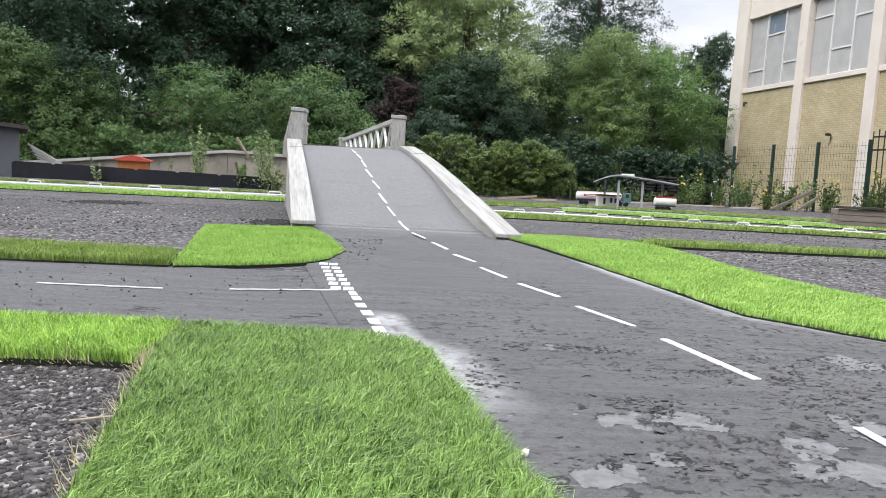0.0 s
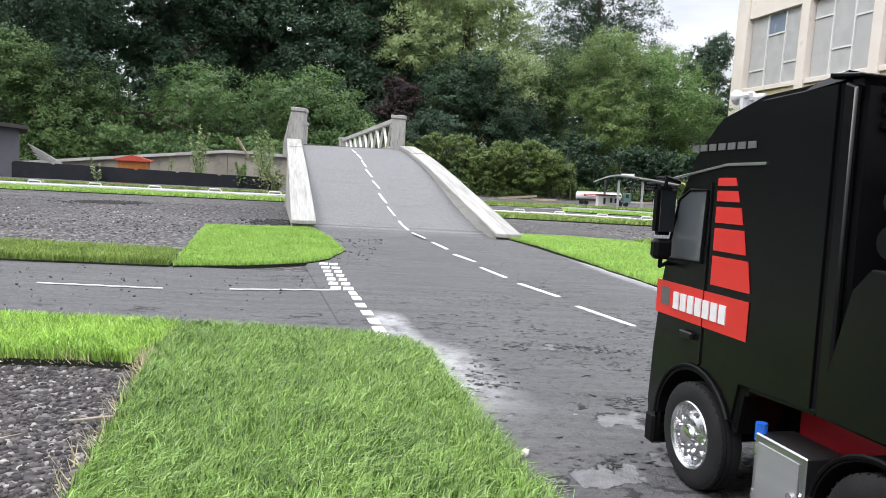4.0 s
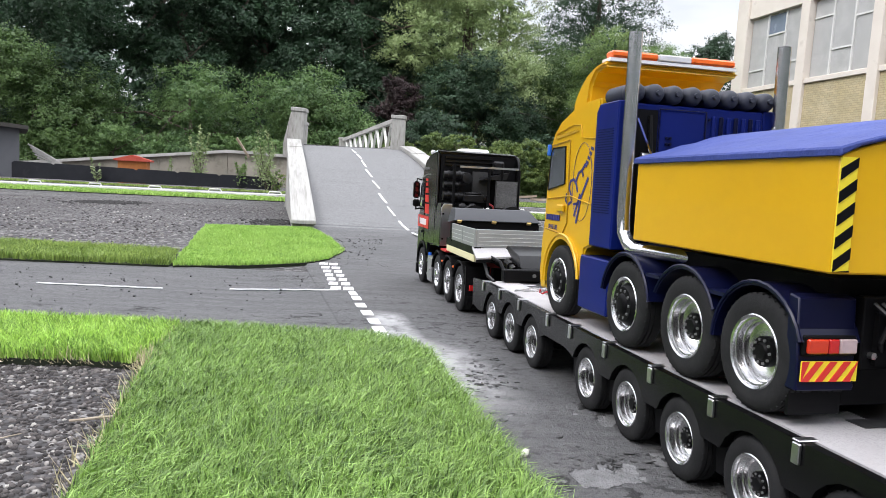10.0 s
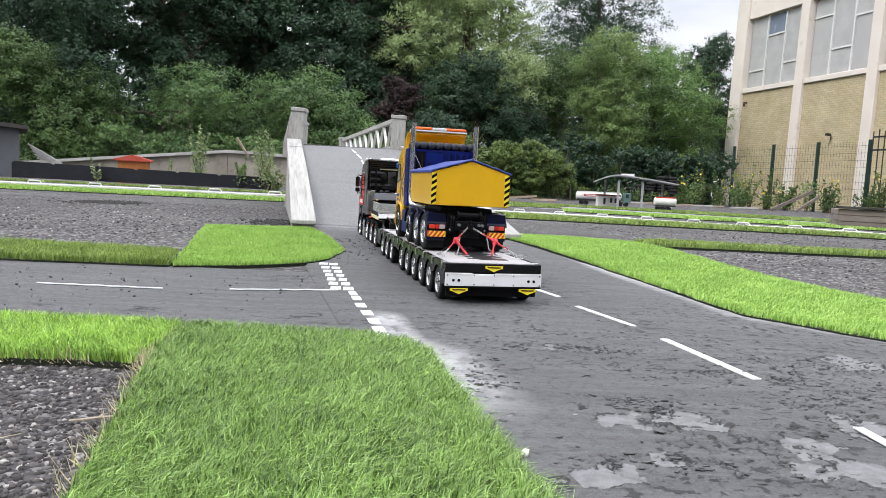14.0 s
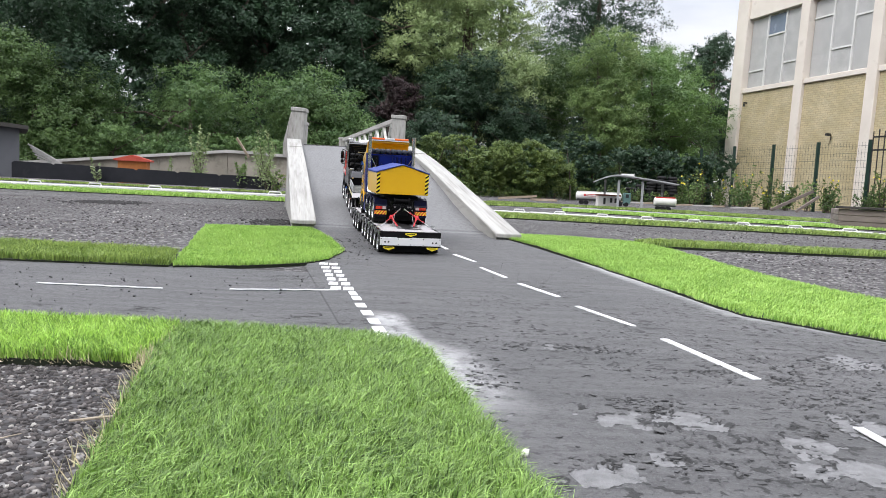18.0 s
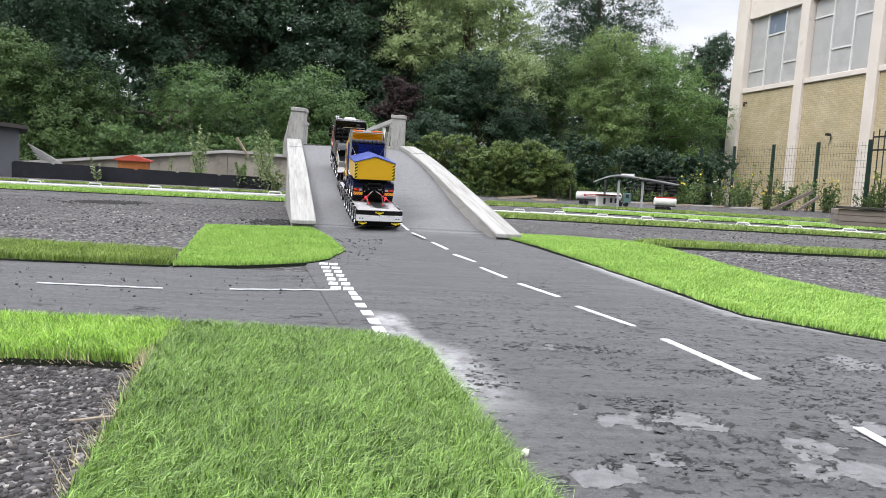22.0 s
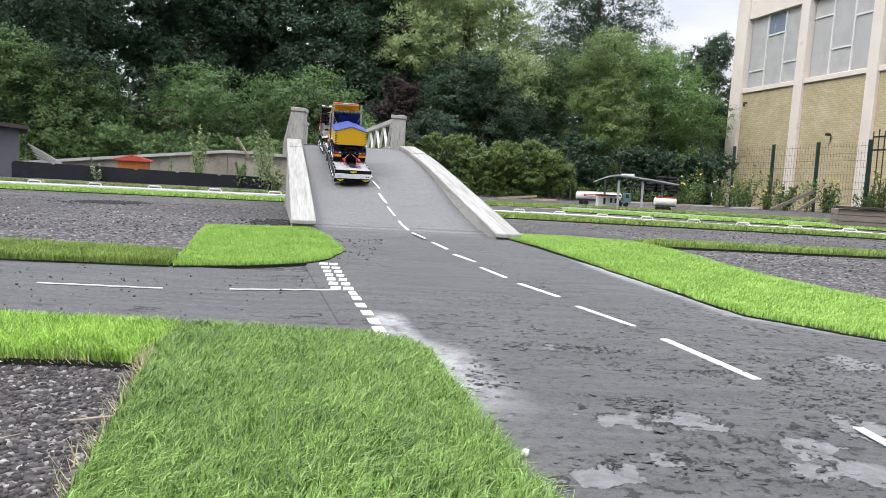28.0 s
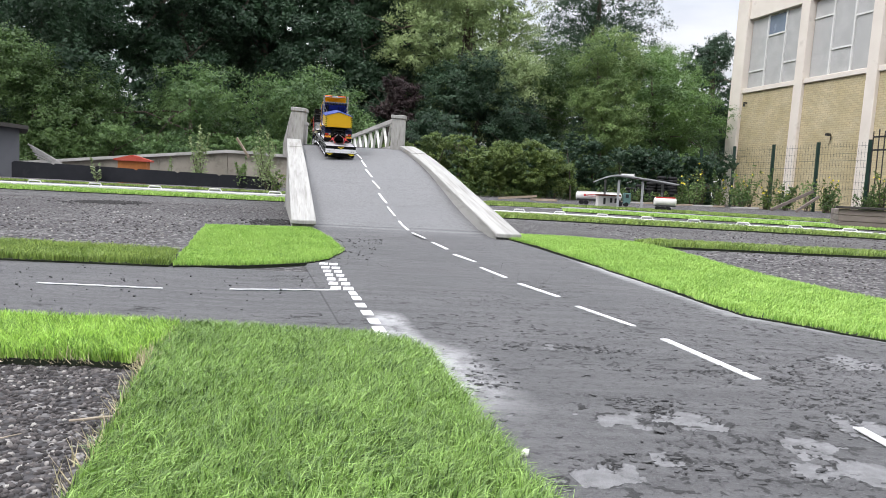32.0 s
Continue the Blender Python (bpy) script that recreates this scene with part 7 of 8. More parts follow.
        part("tail_lamp", Mesh().box(min(s * 0.054, s * 0.086), max(s * 0.054, s * 0.086), -0.025, -0.0205, 0.045, 0.055), RED_LENS, e, "red tail lamp cluster", bevel=0.001)
    # the cab and all that is fixed to it sit 3 cm further back on the frame
    frame_parts = ("axle", "mudguard", "rear_fender", "tail_lamp", "rear_beam", "chassis_rail", "fifth_wheel", "side_marker")
    for ob in e.children:
        if ob.name.split(".")[0] not in frame_parts:
            ob.location.y -= 0.030
    made = []
    for y, kind in ((0.422, "front"), (0.236, "front"), (0.134, "deep"), (0.035, "deep")):
        for s in (-1, 1):
            made.append((wheel(e, kind, s * 0.080, y, R, R, 0.021, kind == "deep"), s, y))
    return e, made


# ---------------------------------------------------------------- low loader trailer
TRAILER_HUBS = (0.068, 0.160, 0.252, 0.344, 0.436, 0.528, 0.702, 0.793, 0.884)


def build_trailer():
    e = thing("low_loader", "black nine-axle model low loader with pale tread plate deck", "model trailer")
    r = 0.033
    part("bed", Mesh().box(-0.090, 0.090, 0.002, 0.930, 0.052, 0.0735), BLACK_SATIN, e)
    for s in (-1, 1):
        a, b = min(s * 0.0905, s * 0.098), max(s * 0.0905, s * 0.098)
        edge = [(0.992, 0.0745), (0.945, 0.0775), (0.0, 0.0775), (0.0, 0.036), (0.028, 0.034)]
        for i, y in enumerate(TRAILER_HUBS):
            edge += [(y - 0.0365 * math.cos(radians(q)), r - 0.003 + 0.0365 * math.sin(radians(q))) for q in range(22 if i else 10, 159, 17)]
            if i == 5:
                edge += [(y + 0.040, 0.046), (y + 0.056, 0.050), (0.650, 0.050)]
        edge += [(0.926, 0.030), (0.945, 0.028), (0.988, 0.032)]
        side = part("side_beam", Mesh().prism(edge, "x", a, b), BLACK_PAINT, e, "black side beam with wheel arches")
        for i, y in enumerate(TRAILER_HUBS):
            # guard ribs between the wheels
            m = arch(s * 0.0895, s * 0.060, y, r, 0.0365, 0.002, 18, 162, 10)
            part("mudguard", m, BLACK_SATIN, e)
            for q in (y + 0.046,):
                part("rib", Mesh().prism([(q - 0.009, 0.048), (q + 0.009, 0.048), (q + 0.005, 0.018), (q - 0.005, 0.018)], "x", min(s * 0.070, s * 0.088), max(s * 0.070, s * 0.088)), BLACK_SATIN, e, bevel=0.001)
        for y in (0.020, 0.114, 0.206, 0.298, 0.390, 0.482, 0.570, 0.640, 0.748, 0.838, 0.925):
            br = part("lashing_bracket", Mesh().box(min(s * 0.098, s * 0.1005), max(s * 0.098, s * 0.1005), y - 0.0035, y + 0.0035, 0.063, 0.0765).box(min(s * 0.086, s * 0.1005), max(s * 0.086, s * 0.1005), y - 0.0035, y + 0.0035, 0.0775, 0.0788), STEEL, e, "small steel lashing bracket", bevel=0.0006)
    # deck sheets with bare worn middle
    part("deck_sheet", Mesh().box(-0.0885, 0.0885, 0.004, 0.928, 0.0735, 0.078), TREAD, e, "pale grey tread plate")
    rng = random.Random(3)
    for y0, y1, wmid in ((0.06, 0.30, 0.020), (0.66, 0.90, 0.026)):
        lft, rgt = [], []
        y = y0
        k = 0
        while y < y1:
            w = wmid + (0.020 if k % 2 else 0.0) + rng.uniform(-0.005, 0.005)
            lft += [(-w + 0.004 + 0.02 * (0.30 - y) * (y0 < 0.3), y), (-w + 0.004 + 0.02 * (0.30 - y) * (y0 < 0.3), y + 0.018)]
            w2 = wmid + (0.020 if (k + 1) % 3 else 0.0) + rng.uniform(-0.005, 0.005)
            rgt += [(w2 + 0.010, y), (w2 + 0.010, y + 0.018)]
            y += 0.018
            k += 1
        part("bare_patch", Mesh().prism(lft + list(reversed(rgt)), "z", 0.078, 0.0784), TREAD_BARE, e, "dark glossy worn strip down the deck", smooth=False)
    # rear
    part("rear_beam", Mesh().box(-0.098, 0.098, -0.006, 0.0, 0.060, 0.0775), BLACK_PAINT, e, bevel=0.001)
    bar = part("light_bar", Mesh().box(-0.098, 0.098, -0.011, -0.0065, 0.034, 0.0575).box(-0.098, -0.044, -0.012, -0.0065, 0.0575, 0.0592).box(0.002, 0.098, -0.012, -0.0065, 0.0575, 0.0592), WHITE_PAINT, e, "white rear light bar with round holes", bevel=0.0005)
    for x in (-0.082, -0.071, 0.071, 0.082):
        part("lamp_hole", Mesh().tube([(x, -0.0118, 0.045), (x, -0.0108, 0.045)], 0.0028, 12), BLACK_SATIN, bar)
    for x in (-0.094, -0.040, 0.0, 0.040, 0.094):
        for z in (0.037, 0.055):
            part("rivet", Mesh().tube([(x, -0.0118, z), (x, -0.0108, z)], 0.0013, 8), BLACK_SATIN, bar)
    part("lower_rail", Mesh().box(-0.097, 0.097, -0.010, -0.006, 0.030, 0.0335), BLACK_SATIN, e)
    part("mud_flap", Mesh().box(-0.092, 0.092, 0.004, 0.007, 0.012, 0.034), BLACK_SATIN, e)
    for x, z in ((0.0, 0.0685), (-0.070, 0.0245), (0.070, 0.0245)):
        sh = [(-0.018, 0.005), (0.018, 0.005), (0.018, 0.0005), (0.008, -0.003), (0.0, -0.0068), (-0.008, -0.003), (-0.018, 0.0005)]
        y = -0.0075 if z > 0.05 else -0.0112
        pl = part("emblem_plate", Mesh().prism([(x + u, z + v) for u, v in sh], "y", y, y + 0.001), YELLOW_DECAL, e, "yellow maker's plate with dark bars")
        part("lettering_bar", Mesh().box(x - 0.013, x + 0.013, y - 0.0004, y, z + 0.0008, z + 0.0032), BLACK_SATIN, pl)
    for y in TRAILER_HUBS:
        part("axle", Mesh().tube([(-0.07, y, r), (0.07, y, r)], 0.005, 8), BLACK_SATIN, e)
    # gooseneck with ballast box, hinged at the deck's front
    g = part("gooseneck", Mesh().hull([(-0.040, 0.0, 0.0), (0.040, 0.0, 0.0), (0.040, 0.33, 0.020), (-0.040, 0.33, 0.020)], [(-0.034, 0.0, 0.018), (0.034, 0.0, 0.018), (0.034, 0.33, 0.030), (-0.034, 0.33, 0.030)]), BLACK_SATIN, e, "black gooseneck with an open ballast box", at=Matrix.Translation((0, 0.918, 0.080)), bevel=0.002)
    # numbers below are relative to the hinge
    part("cross_beam", Mesh().box(-0.072, 0.072, -0.012, 0.004, 0.0, 0.019), BLACK_SATIN, g, bevel=0.0015)
    for x in (-0.022, 0.0, 0.022):
        part("beam_bolt", Mesh().tube([(x, -0.0135, 0.010), (x, -0.0118, 0.010)], 0.0032, 6), GRILLE, g)
    part("neck_cover", Mesh().hull([(-0.036, 0.012, 0.018), (0.036, 0.012, 0.018), (0.040, 0.11, 0.030), (-0.040, 0.11, 0.030)], [(-0.036, 0.030, 0.038), (0.036, 0.030, 0.038), (0.030, 0.11, 0.048), (-0.030, 0.11, 0.048)]), DARK_PLASTIC, g, "dark faceted neck cover", bevel=0.001)
    for s in (-1, 1):
        part("sloping_plate", Mesh().hull([(s * 0.034, 0.062, 0.030), (s * 0.098, 0.062, 0.026), (s * 0.092, 0.115, 0.040), (s * 0.034, 0.115, 0.042)], [(s * 0.034, 0.062, 0.033), (s * 0.098, 0.062, 0.029), (s * 0.092, 0.115, 0.043), (s * 0.034, 0.115, 0.045)]), TREAD, g, "sloping pale tread plate")
        part("plate_edge", Mesh().hull([(s * 0.034, 0.061, 0.024), (s * 0.098, 0.061, 0.021), (s * 0.098, 0.064, 0.021), (s * 0.034, 0.064, 0.024)], [(s * 0.034, 0.061, 0.030), (s * 0.098, 0.061, 0.0262), (s * 0.098, 0.064, 0.0262), (s * 0.034, 0.064, 0.030)]), BLACK_SATIN, g)
        ram = Mesh().tube([(s * 0.047, 0.010, 0.016), (s * 0.047, 0.10, 0.030)], 0.0055, 10).tube([(s * 0.047, 0.030, 0.019), (s * 0.047, 0.050, 0.022)], 0.008, 10)
        part("hydraulic_ram", ram, BLACK_PAINT, g)
        part("bracket_arm", Mesh().tube([(s * 0.062, 0.004, 0.004), (s * 0.066, 0.03, 0.026), (s * 0.07, 0.07, 0.030)], 0.003, 10), BLACK_SATIN, g)
        part("air_line", Mesh().tube([(s * 0.084, 0.0, -0.002), (s * 0.086, 0.03, 0.004), (s * 0.080, 0.075, 0.022), (s * 0.076, 0.12, 0.03)], 0.003, 8), DARK_PLASTIC, g, "ribbed black air line")
        part("cream_beam", Mesh().box(min(s * 0.074, s * 0.090), max(s * 0.074, s * 0.090), 0.108, 0.318, 0.017, 0.030), CREAM, g, "scuffed cream side beam", bevel=0.001)
        part("side_band", Mesh().box(min(s * 0.078, s * 0.090), max(s * 0.078, s * 0.090), 0.106, 0.320, 0.030, 0.043), BLACK_SATIN, g)
        for y0, y1 in ((0.107, 0.190), (0.192, 0.276)):
            sd = part("side_board", Mesh().box(min(s * 0.0865, s * 0.0905), max(s * 0.0865, s * 0.0905), y0, y1, 0.043, 0.074), ALU, g, "grey aluminium side board", bevel=0.0006)
            for k in range(3):
                z = 0.049 + 0.0075 * k
                X = s * 0.0905
                # the rib's highlight, as a thin pale strip
                part("rib_line", Mesh().box(min(X, X + s * 0.0005), max(X, X + s * 0.0005), y0 + 0.004, y1 - 0.004, z, z + 0.0007), BOARD_HIGHLIGHT, sd)
        part("corner_post", Mesh().box(min(s * 0.0845, s * 0.091), max(s * 0.0845, s * 0.091), 0.276, 0.286, 0.040, 0.076), BLACK_SATIN, g)
    part("tail_board", Mesh().box(-0.0865, 0.0865, 0.106, 0.110, 0.043, 0.074), ALU, g, "grey aluminium tail board", bevel=0.0006)
    for k in range(4):
        # highlights on the tail board, as thin pale strips
        part("board_line", Mesh().box(-0.083, 0.083, 0.1053, 0.106, 0.047 + 0.0065 * k, 0.0477 + 0.0065 * k), BOARD_HIGHLIGHT, g)
    part("box_floor", Mesh().box(-0.086, 0.086, 0.110, 0.318, 0.040, 0.044), BLACK_SATIN, g)
    part("front_panel", Mesh().box(-0.0845, 0.0845, 0.276, 0.284, 0.044, 0.080), BLACK_SATIN, g)
    part("cover", Mesh().hull([(-0.088, 0.270, 0.080), (0.088, 0.270, 0.080), (0.088, 0.330, 0.072), (-0.088, 0.330, 0.072)], [(-0.082, 0.288, 0.103), (0.068, 0.288, 0.103), (0.068, 0.322, 0.103), (-0.082, 0.322, 0.103)]), GREY_COVER, g, "dark grey folded cover sheet on brass hinges", bevel=0.001)
    for x in (-0.078, -0.008, 0.063):
        part("brass_hinge", Mesh().box(x - 0.0038, x + 0.0038, 0.2690, 0.2750, 0.0755, 0.0815).tube([(x - 0.0045, 0.268, 0.079), (x + 0.0045, 0.268, 0.079)], 0.0012, 6), BRASS, g, "small brass hinge")
    for s in (-1, 1):
        part("spare_wheel_edge", Mesh().lathe([(-0.006, 0.024), (-0.008, 0.029), (0.008, 0.029), (0.006, 0.024)], "y", (s * 0.040 + 0.012, 0.350, 0.080), 24), RUBBER, g)
    # the frame rides 3 mm higher on its axles
    for ob in e.children:
        if ob.name.split(".")[0] not in ("axle", "mudguard"):
            ob.location.z += 0.003
    made = []
    for y in TRAILER_HUBS:
        for s in (-1, 1):
            made.append((wheel(e, "deep", s * 0.086, y, r, r, 0.019), s, y))
    return e, g, made


# ---------------------------------------------------------------- yellow and blue ballast truck
FAINT_LETTER = mat("ochre_lettering", (0.40, 0.24, 0.012), None, 40, 0.5)
YELLOW_GAP = mat("yellow_shadow_gap", (0.30, 0.17, 0.004), None, 20, 0.6)


def build_ballast_truck():
    e = thing("ballast_truck", "yellow and navy model truck with a ballast box, chained down", "model truck")
    R = 0.0415
    hubf = 0.430
    outline = [(0.352, 0.090), (0.372, 0.084), (0.376, 0.030), (0.380, 0.030)]
    for a in range(175, 4, -15):
        outline.append((hubf + 0.0505 * math.cos(radians(a)), 0.042 + 0.052 * math.sin(radians(a))))
    outline += [(0.482, 0.026), (0.500, 0.022), (0.507, 0.045), (0.505, 0.085), (0.500, 0.110), (0.498, 0.150), (0.491, 0.203), (0.482, 0.217), (0.462, 0.231), (0.430, 0.241), (0.390, 0.247), (0.352, 0.248)]
    cab = part("cab", Mesh().prism(outline, "x", -0.087, 0.087), YELLOW_PAINT, e, "yellow sleeper cab", bevel=0.006, seg=3)
    # roof spoiler
    part("roof_spoiler", Mesh().prism([(0.442, 0.236), (0.441, 0.250), (0.434, 0.260), (0.421, 0.272), (0.406, 0.281), (0.390, 0.2865), (0.362, 0.289), (0.360, 0.283), (0.384, 0.279), (0.396, 0.268), (0.402, 0.238)], "x", -0.081, 0.081), YELLOW_PAINT, e, "yellow roof air deflector", bevel=0.005, seg=3)
    part("spoiler_lip", Mesh().prism([(0.446, 0.229), (0.445, 0.235), (0.402, 0.245), (0.398, 0.238)], "x", -0.0835, 0.0835), YELLOW_PAINT, e, bevel=0.002, seg=2)
    for s in (-1, 1):
        X, t = s * 0.0873, s * 0.0006
        win = [(0.491, 0.148), (0.486, 0.194), (0.480, 0.199), (0.441, 0.200), (0.437, 0.156)]
        part("side_window", Mesh().prism(win, "x", X, X + t), GREY_GLASS, cab, "grey cab side window")
        part("window_seal", Mesh().tube([(X + t, *q) for q in win + win[:1]], 0.0009, 5), BLACK_SATIN, cab)
        part("door_line", Mesh().tube([(X + t * 0.5, *q) for q in ((0.494, 0.202), (0.428, 0.207), (0.424, 0.110), (0.436, 0.096), (0.492, 0.100))], 0.0009, 4), YELLOW_GAP, cab)
        part("door_handle", Mesh().box(min(X, X + s * 0.004), max(X, X + s * 0.004), 0.432, 0.452, 0.122, 0.131), YELLOW_PAINT, cab, bevel=0.0015)
        part("step_fold", Mesh().tube([(X + t, 0.494, 0.137), (X + t, 0.420, 0.142), (X + t, 0.360, 0.134)], 0.0007, 5), YELLOW_PAINT, cab)
        part("side_fold", Mesh().tube([(X + t, 0.470, 0.216), (X + t, 0.420, 0.224), (X + t, 0.398, 0.222), (X + t, 0.394, 0.208), (X + t, 0.356, 0.205)], 0.0007, 5), YELLOW_PAINT, cab)
        part("wheel_arch_trim", arch(s * 0.0905, s * 0.070, hubf, 0.042, 0.0485, 0.0055, -8, 172), YELLOW_PAINT, e, "flared yellow wheel arch")
        # ring and strokes of the flank emblem
        ring = [(X + t * 0.2, 0.388 + 0.026 * math.cos(radians(a)), 0.158 + 0.044 * math.sin(radians(a))) for a in range(0, 361, 15)]
        emb = part("flank_emblem", Mesh().tube(ring, 0.0003, 4), NAVY_DECAL, cab, "thin navy ring with bold navy strokes")
        def stroke(pts, w):
            out = []
            for i, q in enumerate(pts):
                a, b = Vector(pts[max(i - 1, 0)]), Vector(pts[min(i + 1, len(pts) - 1)])
                d = (b - a).normalized()
                n = Vector((-d.y, d.x)) * w / 2
                out.append((Vector(q) + n, Vector(q) - n))
            poly = [tuple(p) for p, _ in out] + [tuple(p) for _, p in reversed(out)]
            part("stroke", Mesh().prism(poly, "x", min(X + t * 0.1, X + t * 0.5), max(X + t * 0.1, X + t * 0.5)), NAVY_DECAL, emb)
        def q(*pts):
            return [(0.489 - (u - 190) * 0.000634, 0.158 - (v - 418) * 0.00031) for u, v in pts]
        stroke(q((283, 462), (279, 487), (291, 503), (307, 492), (303, 465), (293, 440), (298, 415), (312, 408), (325, 425), (333, 455)), 0.0036)
        stroke(q((376, 402), (350, 470), (333, 570)), 0.004)
        stroke(q((345, 462), (322, 545)), 0.0036)
        stroke(q((340, 496), (318, 500)), 0.003)
        stroke(q((322, 418), (333, 385), (347, 376), (354, 398)), 0.0036)
        stroke(q((346, 378), (360, 355), (366, 362)), 0.0036)
        for k in range(4):
            stroke(q((362 + 6 * k, 345 - 16 * k), (372 + 6.5 * k, 352 - 16 * k)), 0.0034)
        bars(cab, X + t, [(0.4865 - 0.0056 * k, 0.4865 - 0.0056 * k + 0.0040, 0.1110, 0.1180) for k in range(8)], NAVY_DECAL)
        hire = bpy.data.curves.new("lettering", "FONT")
        hire.body, hire.size, hire.extrude, hire.align_x = "CRANE HIRE", 0.0086, 0.0001, "CENTER"
        hire.materials.append(NAVY_DECAL)
        sign = new("lettering", hire)
        sign.parent = cab
        sign.matrix_basis = Matrix.Translation((X + t, 0.468, 0.1000)) @ (Matrix.Rotation(radians(-90), 4, "Z") if s < 0 else Matrix.Rotation(radians(90), 4, "Z")) @ Matrix.Rotation(radians(90), 4, "X") @ Matrix.Scale(0.62, 4, (1, 0, 0))
        bars(cab, X + t, [(0.472 - 0.0036 * k, 0.472 - 0.0036 * k + 0.0024, 0.2095 + 0.0003 * k, 0.2125 + 0.0003 * k) for k in range(19)], FAINT_LETTER)
        part("corner_lamp", Mesh().box(min(X, X + s * 0.004), max(X, X + s * 0.004), 0.486, 0.493, 0.190, 0.204), BLUE_CAP, cab, "blue corner lamp", bevel=0.001)
        part("headlamp", Mesh().box(s * 0.070 - 0.014, s * 0.070 + 0.014, 0.502, 0.5085, 0.052, 0.075), CLEAR_LENS, cab, bevel=0.002)
        # blue tower sides with grille
        tw = part("tower_side", Mesh().prism([(0.300, 0.090), (0.300, 0.240), (0.345, 0.240), (0.352, 0.232), (0.352, 0.090)], "x", min(s * 0.072, s * 0.091), max(s * 0.072, s * 0.091)), NAVY_PAINT, e, "navy radiator housing", bevel=0.0015)
        slots = Mesh()
        for k in range(34):
            z = 0.138 + 0.0026 * k
            slots.box(min(s * 0.091, s * 0.0915), max(s * 0.091, s * 0.0915), 0.308, 0.345, z - 0.012, z - 0.0109)
        # thin raised bars whose darker colour stands for the slots' shade
        part("side_grille", slots, NAVY_SLOT_SHADE, tw, "fine grille slots drawn as darker navy bars")
        # exhaust stack
        x = s * 0.0830
        pipe = [(x, 0.290, 0.304), (x, 0.290, 0.125), (x, 0.287, 0.108), (x, 0.275, 0.098), (x, 0.262, 0.094), (x * 0.8, 0.235, 0.093), (x * 0.6, 0.20, 0.092)]
        part("exhaust_stack", Mesh().tube(pipe, 0.0067, 16), STACK_METAL, e, "tall polished exhaust stack")
        part("stack_stay", Mesh().tube([(s * 0.076, 0.288, 0.222), (s * 0.052, 0.292, 0.178)], 0.0014, 6), CHROME, e)
        # side box behind the front wheel
        part("side_locker", Mesh().box(min(s * 0.060, s * 0.089), max(s * 0.060, s * 0.089), 0.304, 0.376, 0.020, 0.078), NAVY_PAINT, e, "navy side locker", bevel=0.0015)
        for y, a0, a1 in ((0.260, 10, 168), (0.157, 25, 155), (0.063, 2, 160)):
            part("mudguard", arch(s * 0.0925, s * 0.046, y, R, 0.0465, 0.0026, a0, a1), NAVY_DARK, e, "dark navy mudguard")
        part("guard_bridge", Mesh().box(min(s * 0.046, s * 0.0925), max(s * 0.046, s * 0.0925), 0.096, 0.124, 0.074, 0.077), NAVY_DARK, e)
        part("guard_bridge", Mesh().box(min(s * 0.046, s * 0.0925), max(s * 0.046, s * 0.0925), 0.196, 0.220, 0.074, 0.077), NAVY_DARK, e)
        # tail lamp unit
        l0, l1 = min(s * 0.048, s * 0.0915), max(s * 0.048, s * 0.0915)
        tail = part("tail_unit", Mesh().prism([(0.018, 0.026), (0.022, 0.086), (0.032, 0.088), (0.030, 0.026)], "x", l0, l1), NAVY_DARK, e, bevel=0.001)
        out0, out1 = (l0 + 0.004, l0 + 0.019) if s < 0 else (l1 - 0.019, l1 - 0.004)
        in0, in1 = (l0 + 0.0245, l1 - 0.003) if s < 0 else (l0 + 0.003, l1 - 0.0245)
        part("amber_lamp", Mesh().box(out0, out1, 0.014, 0.019, 0.051, 0.0605), RED_ORANGE, tail, "orange-red lamp", bevel=0.001)
        mid0, mid1 = (out1 + 0.0004, out1 + 0.008) if s < 0 else (out0 - 0.008, out0 - 0.0004)
        part("red_lamp", Mesh().box(mid0, mid1, 0.014, 0.019, 0.051, 0.0605), RED_LENS, tail, bevel=0.0008)
        in0, in1 = (mid1 + 0.0004, in1) if s < 0 else (in0, mid0 - 0.0004)
        part("lamp_housing", Mesh().box(l0 + 0.002, l1 - 0.002, 0.0165, 0.0215, 0.049, 0.0625), BLACK_SATIN, tail, bevel=0.001)
        part("clear_lamp", Mesh().box(in0, in1, 0.014, 0.019, 0.051, 0.0605), ROSE_LENS, tail, bevel=0.001)
        chevrons(tail, "warning_plate", l0 + 0.001, l1 - 0.001, 0.033, 0.046, 0.0155, 4, YELLOW_DECAL, RED_DECAL, lean=0.8 * (1 if s > 0 else 1))
        part("flap", Mesh().box(l0 + 0.002, l1 - 0.002, 0.026, 0.029, 0.008, 0.032), BLACK_SATIN, tail)
    part("windscreen", Mesh().hull([(-0.076, 0.498, 0.140), (0.076, 0.498, 0.140), (0.076, 0.49, 0.140), (-0.076, 0.49, 0.140)], [(-0.072, 0.4835, 0.200), (0.072, 0.4835, 0.200), (0.072, 0.476, 0.200), (-0.072, 0.476, 0.200)]), DARK_GLASS, cab)
    part("grille_slats", Mesh().box(-0.055, 0.055, 0.503, 0.5085, 0.050, 0.058).box(-0.055, 0.055, 0.503, 0.5085, 0.064, 0.072).box(-0.055, 0.055, 0.501, 0.5065, 0.085, 0.093), BLACK_SATIN, cab)
    # beacon bar
    for x0, x1 in ((-0.074, -0.020), (0.020, 0.074)):
        part("beacon", Mesh().box(x0, x1, 0.358, 0.376, 0.2925, 0.300), ORANGE_LENS, e, "orange roof beacon lens", bevel=0.002)
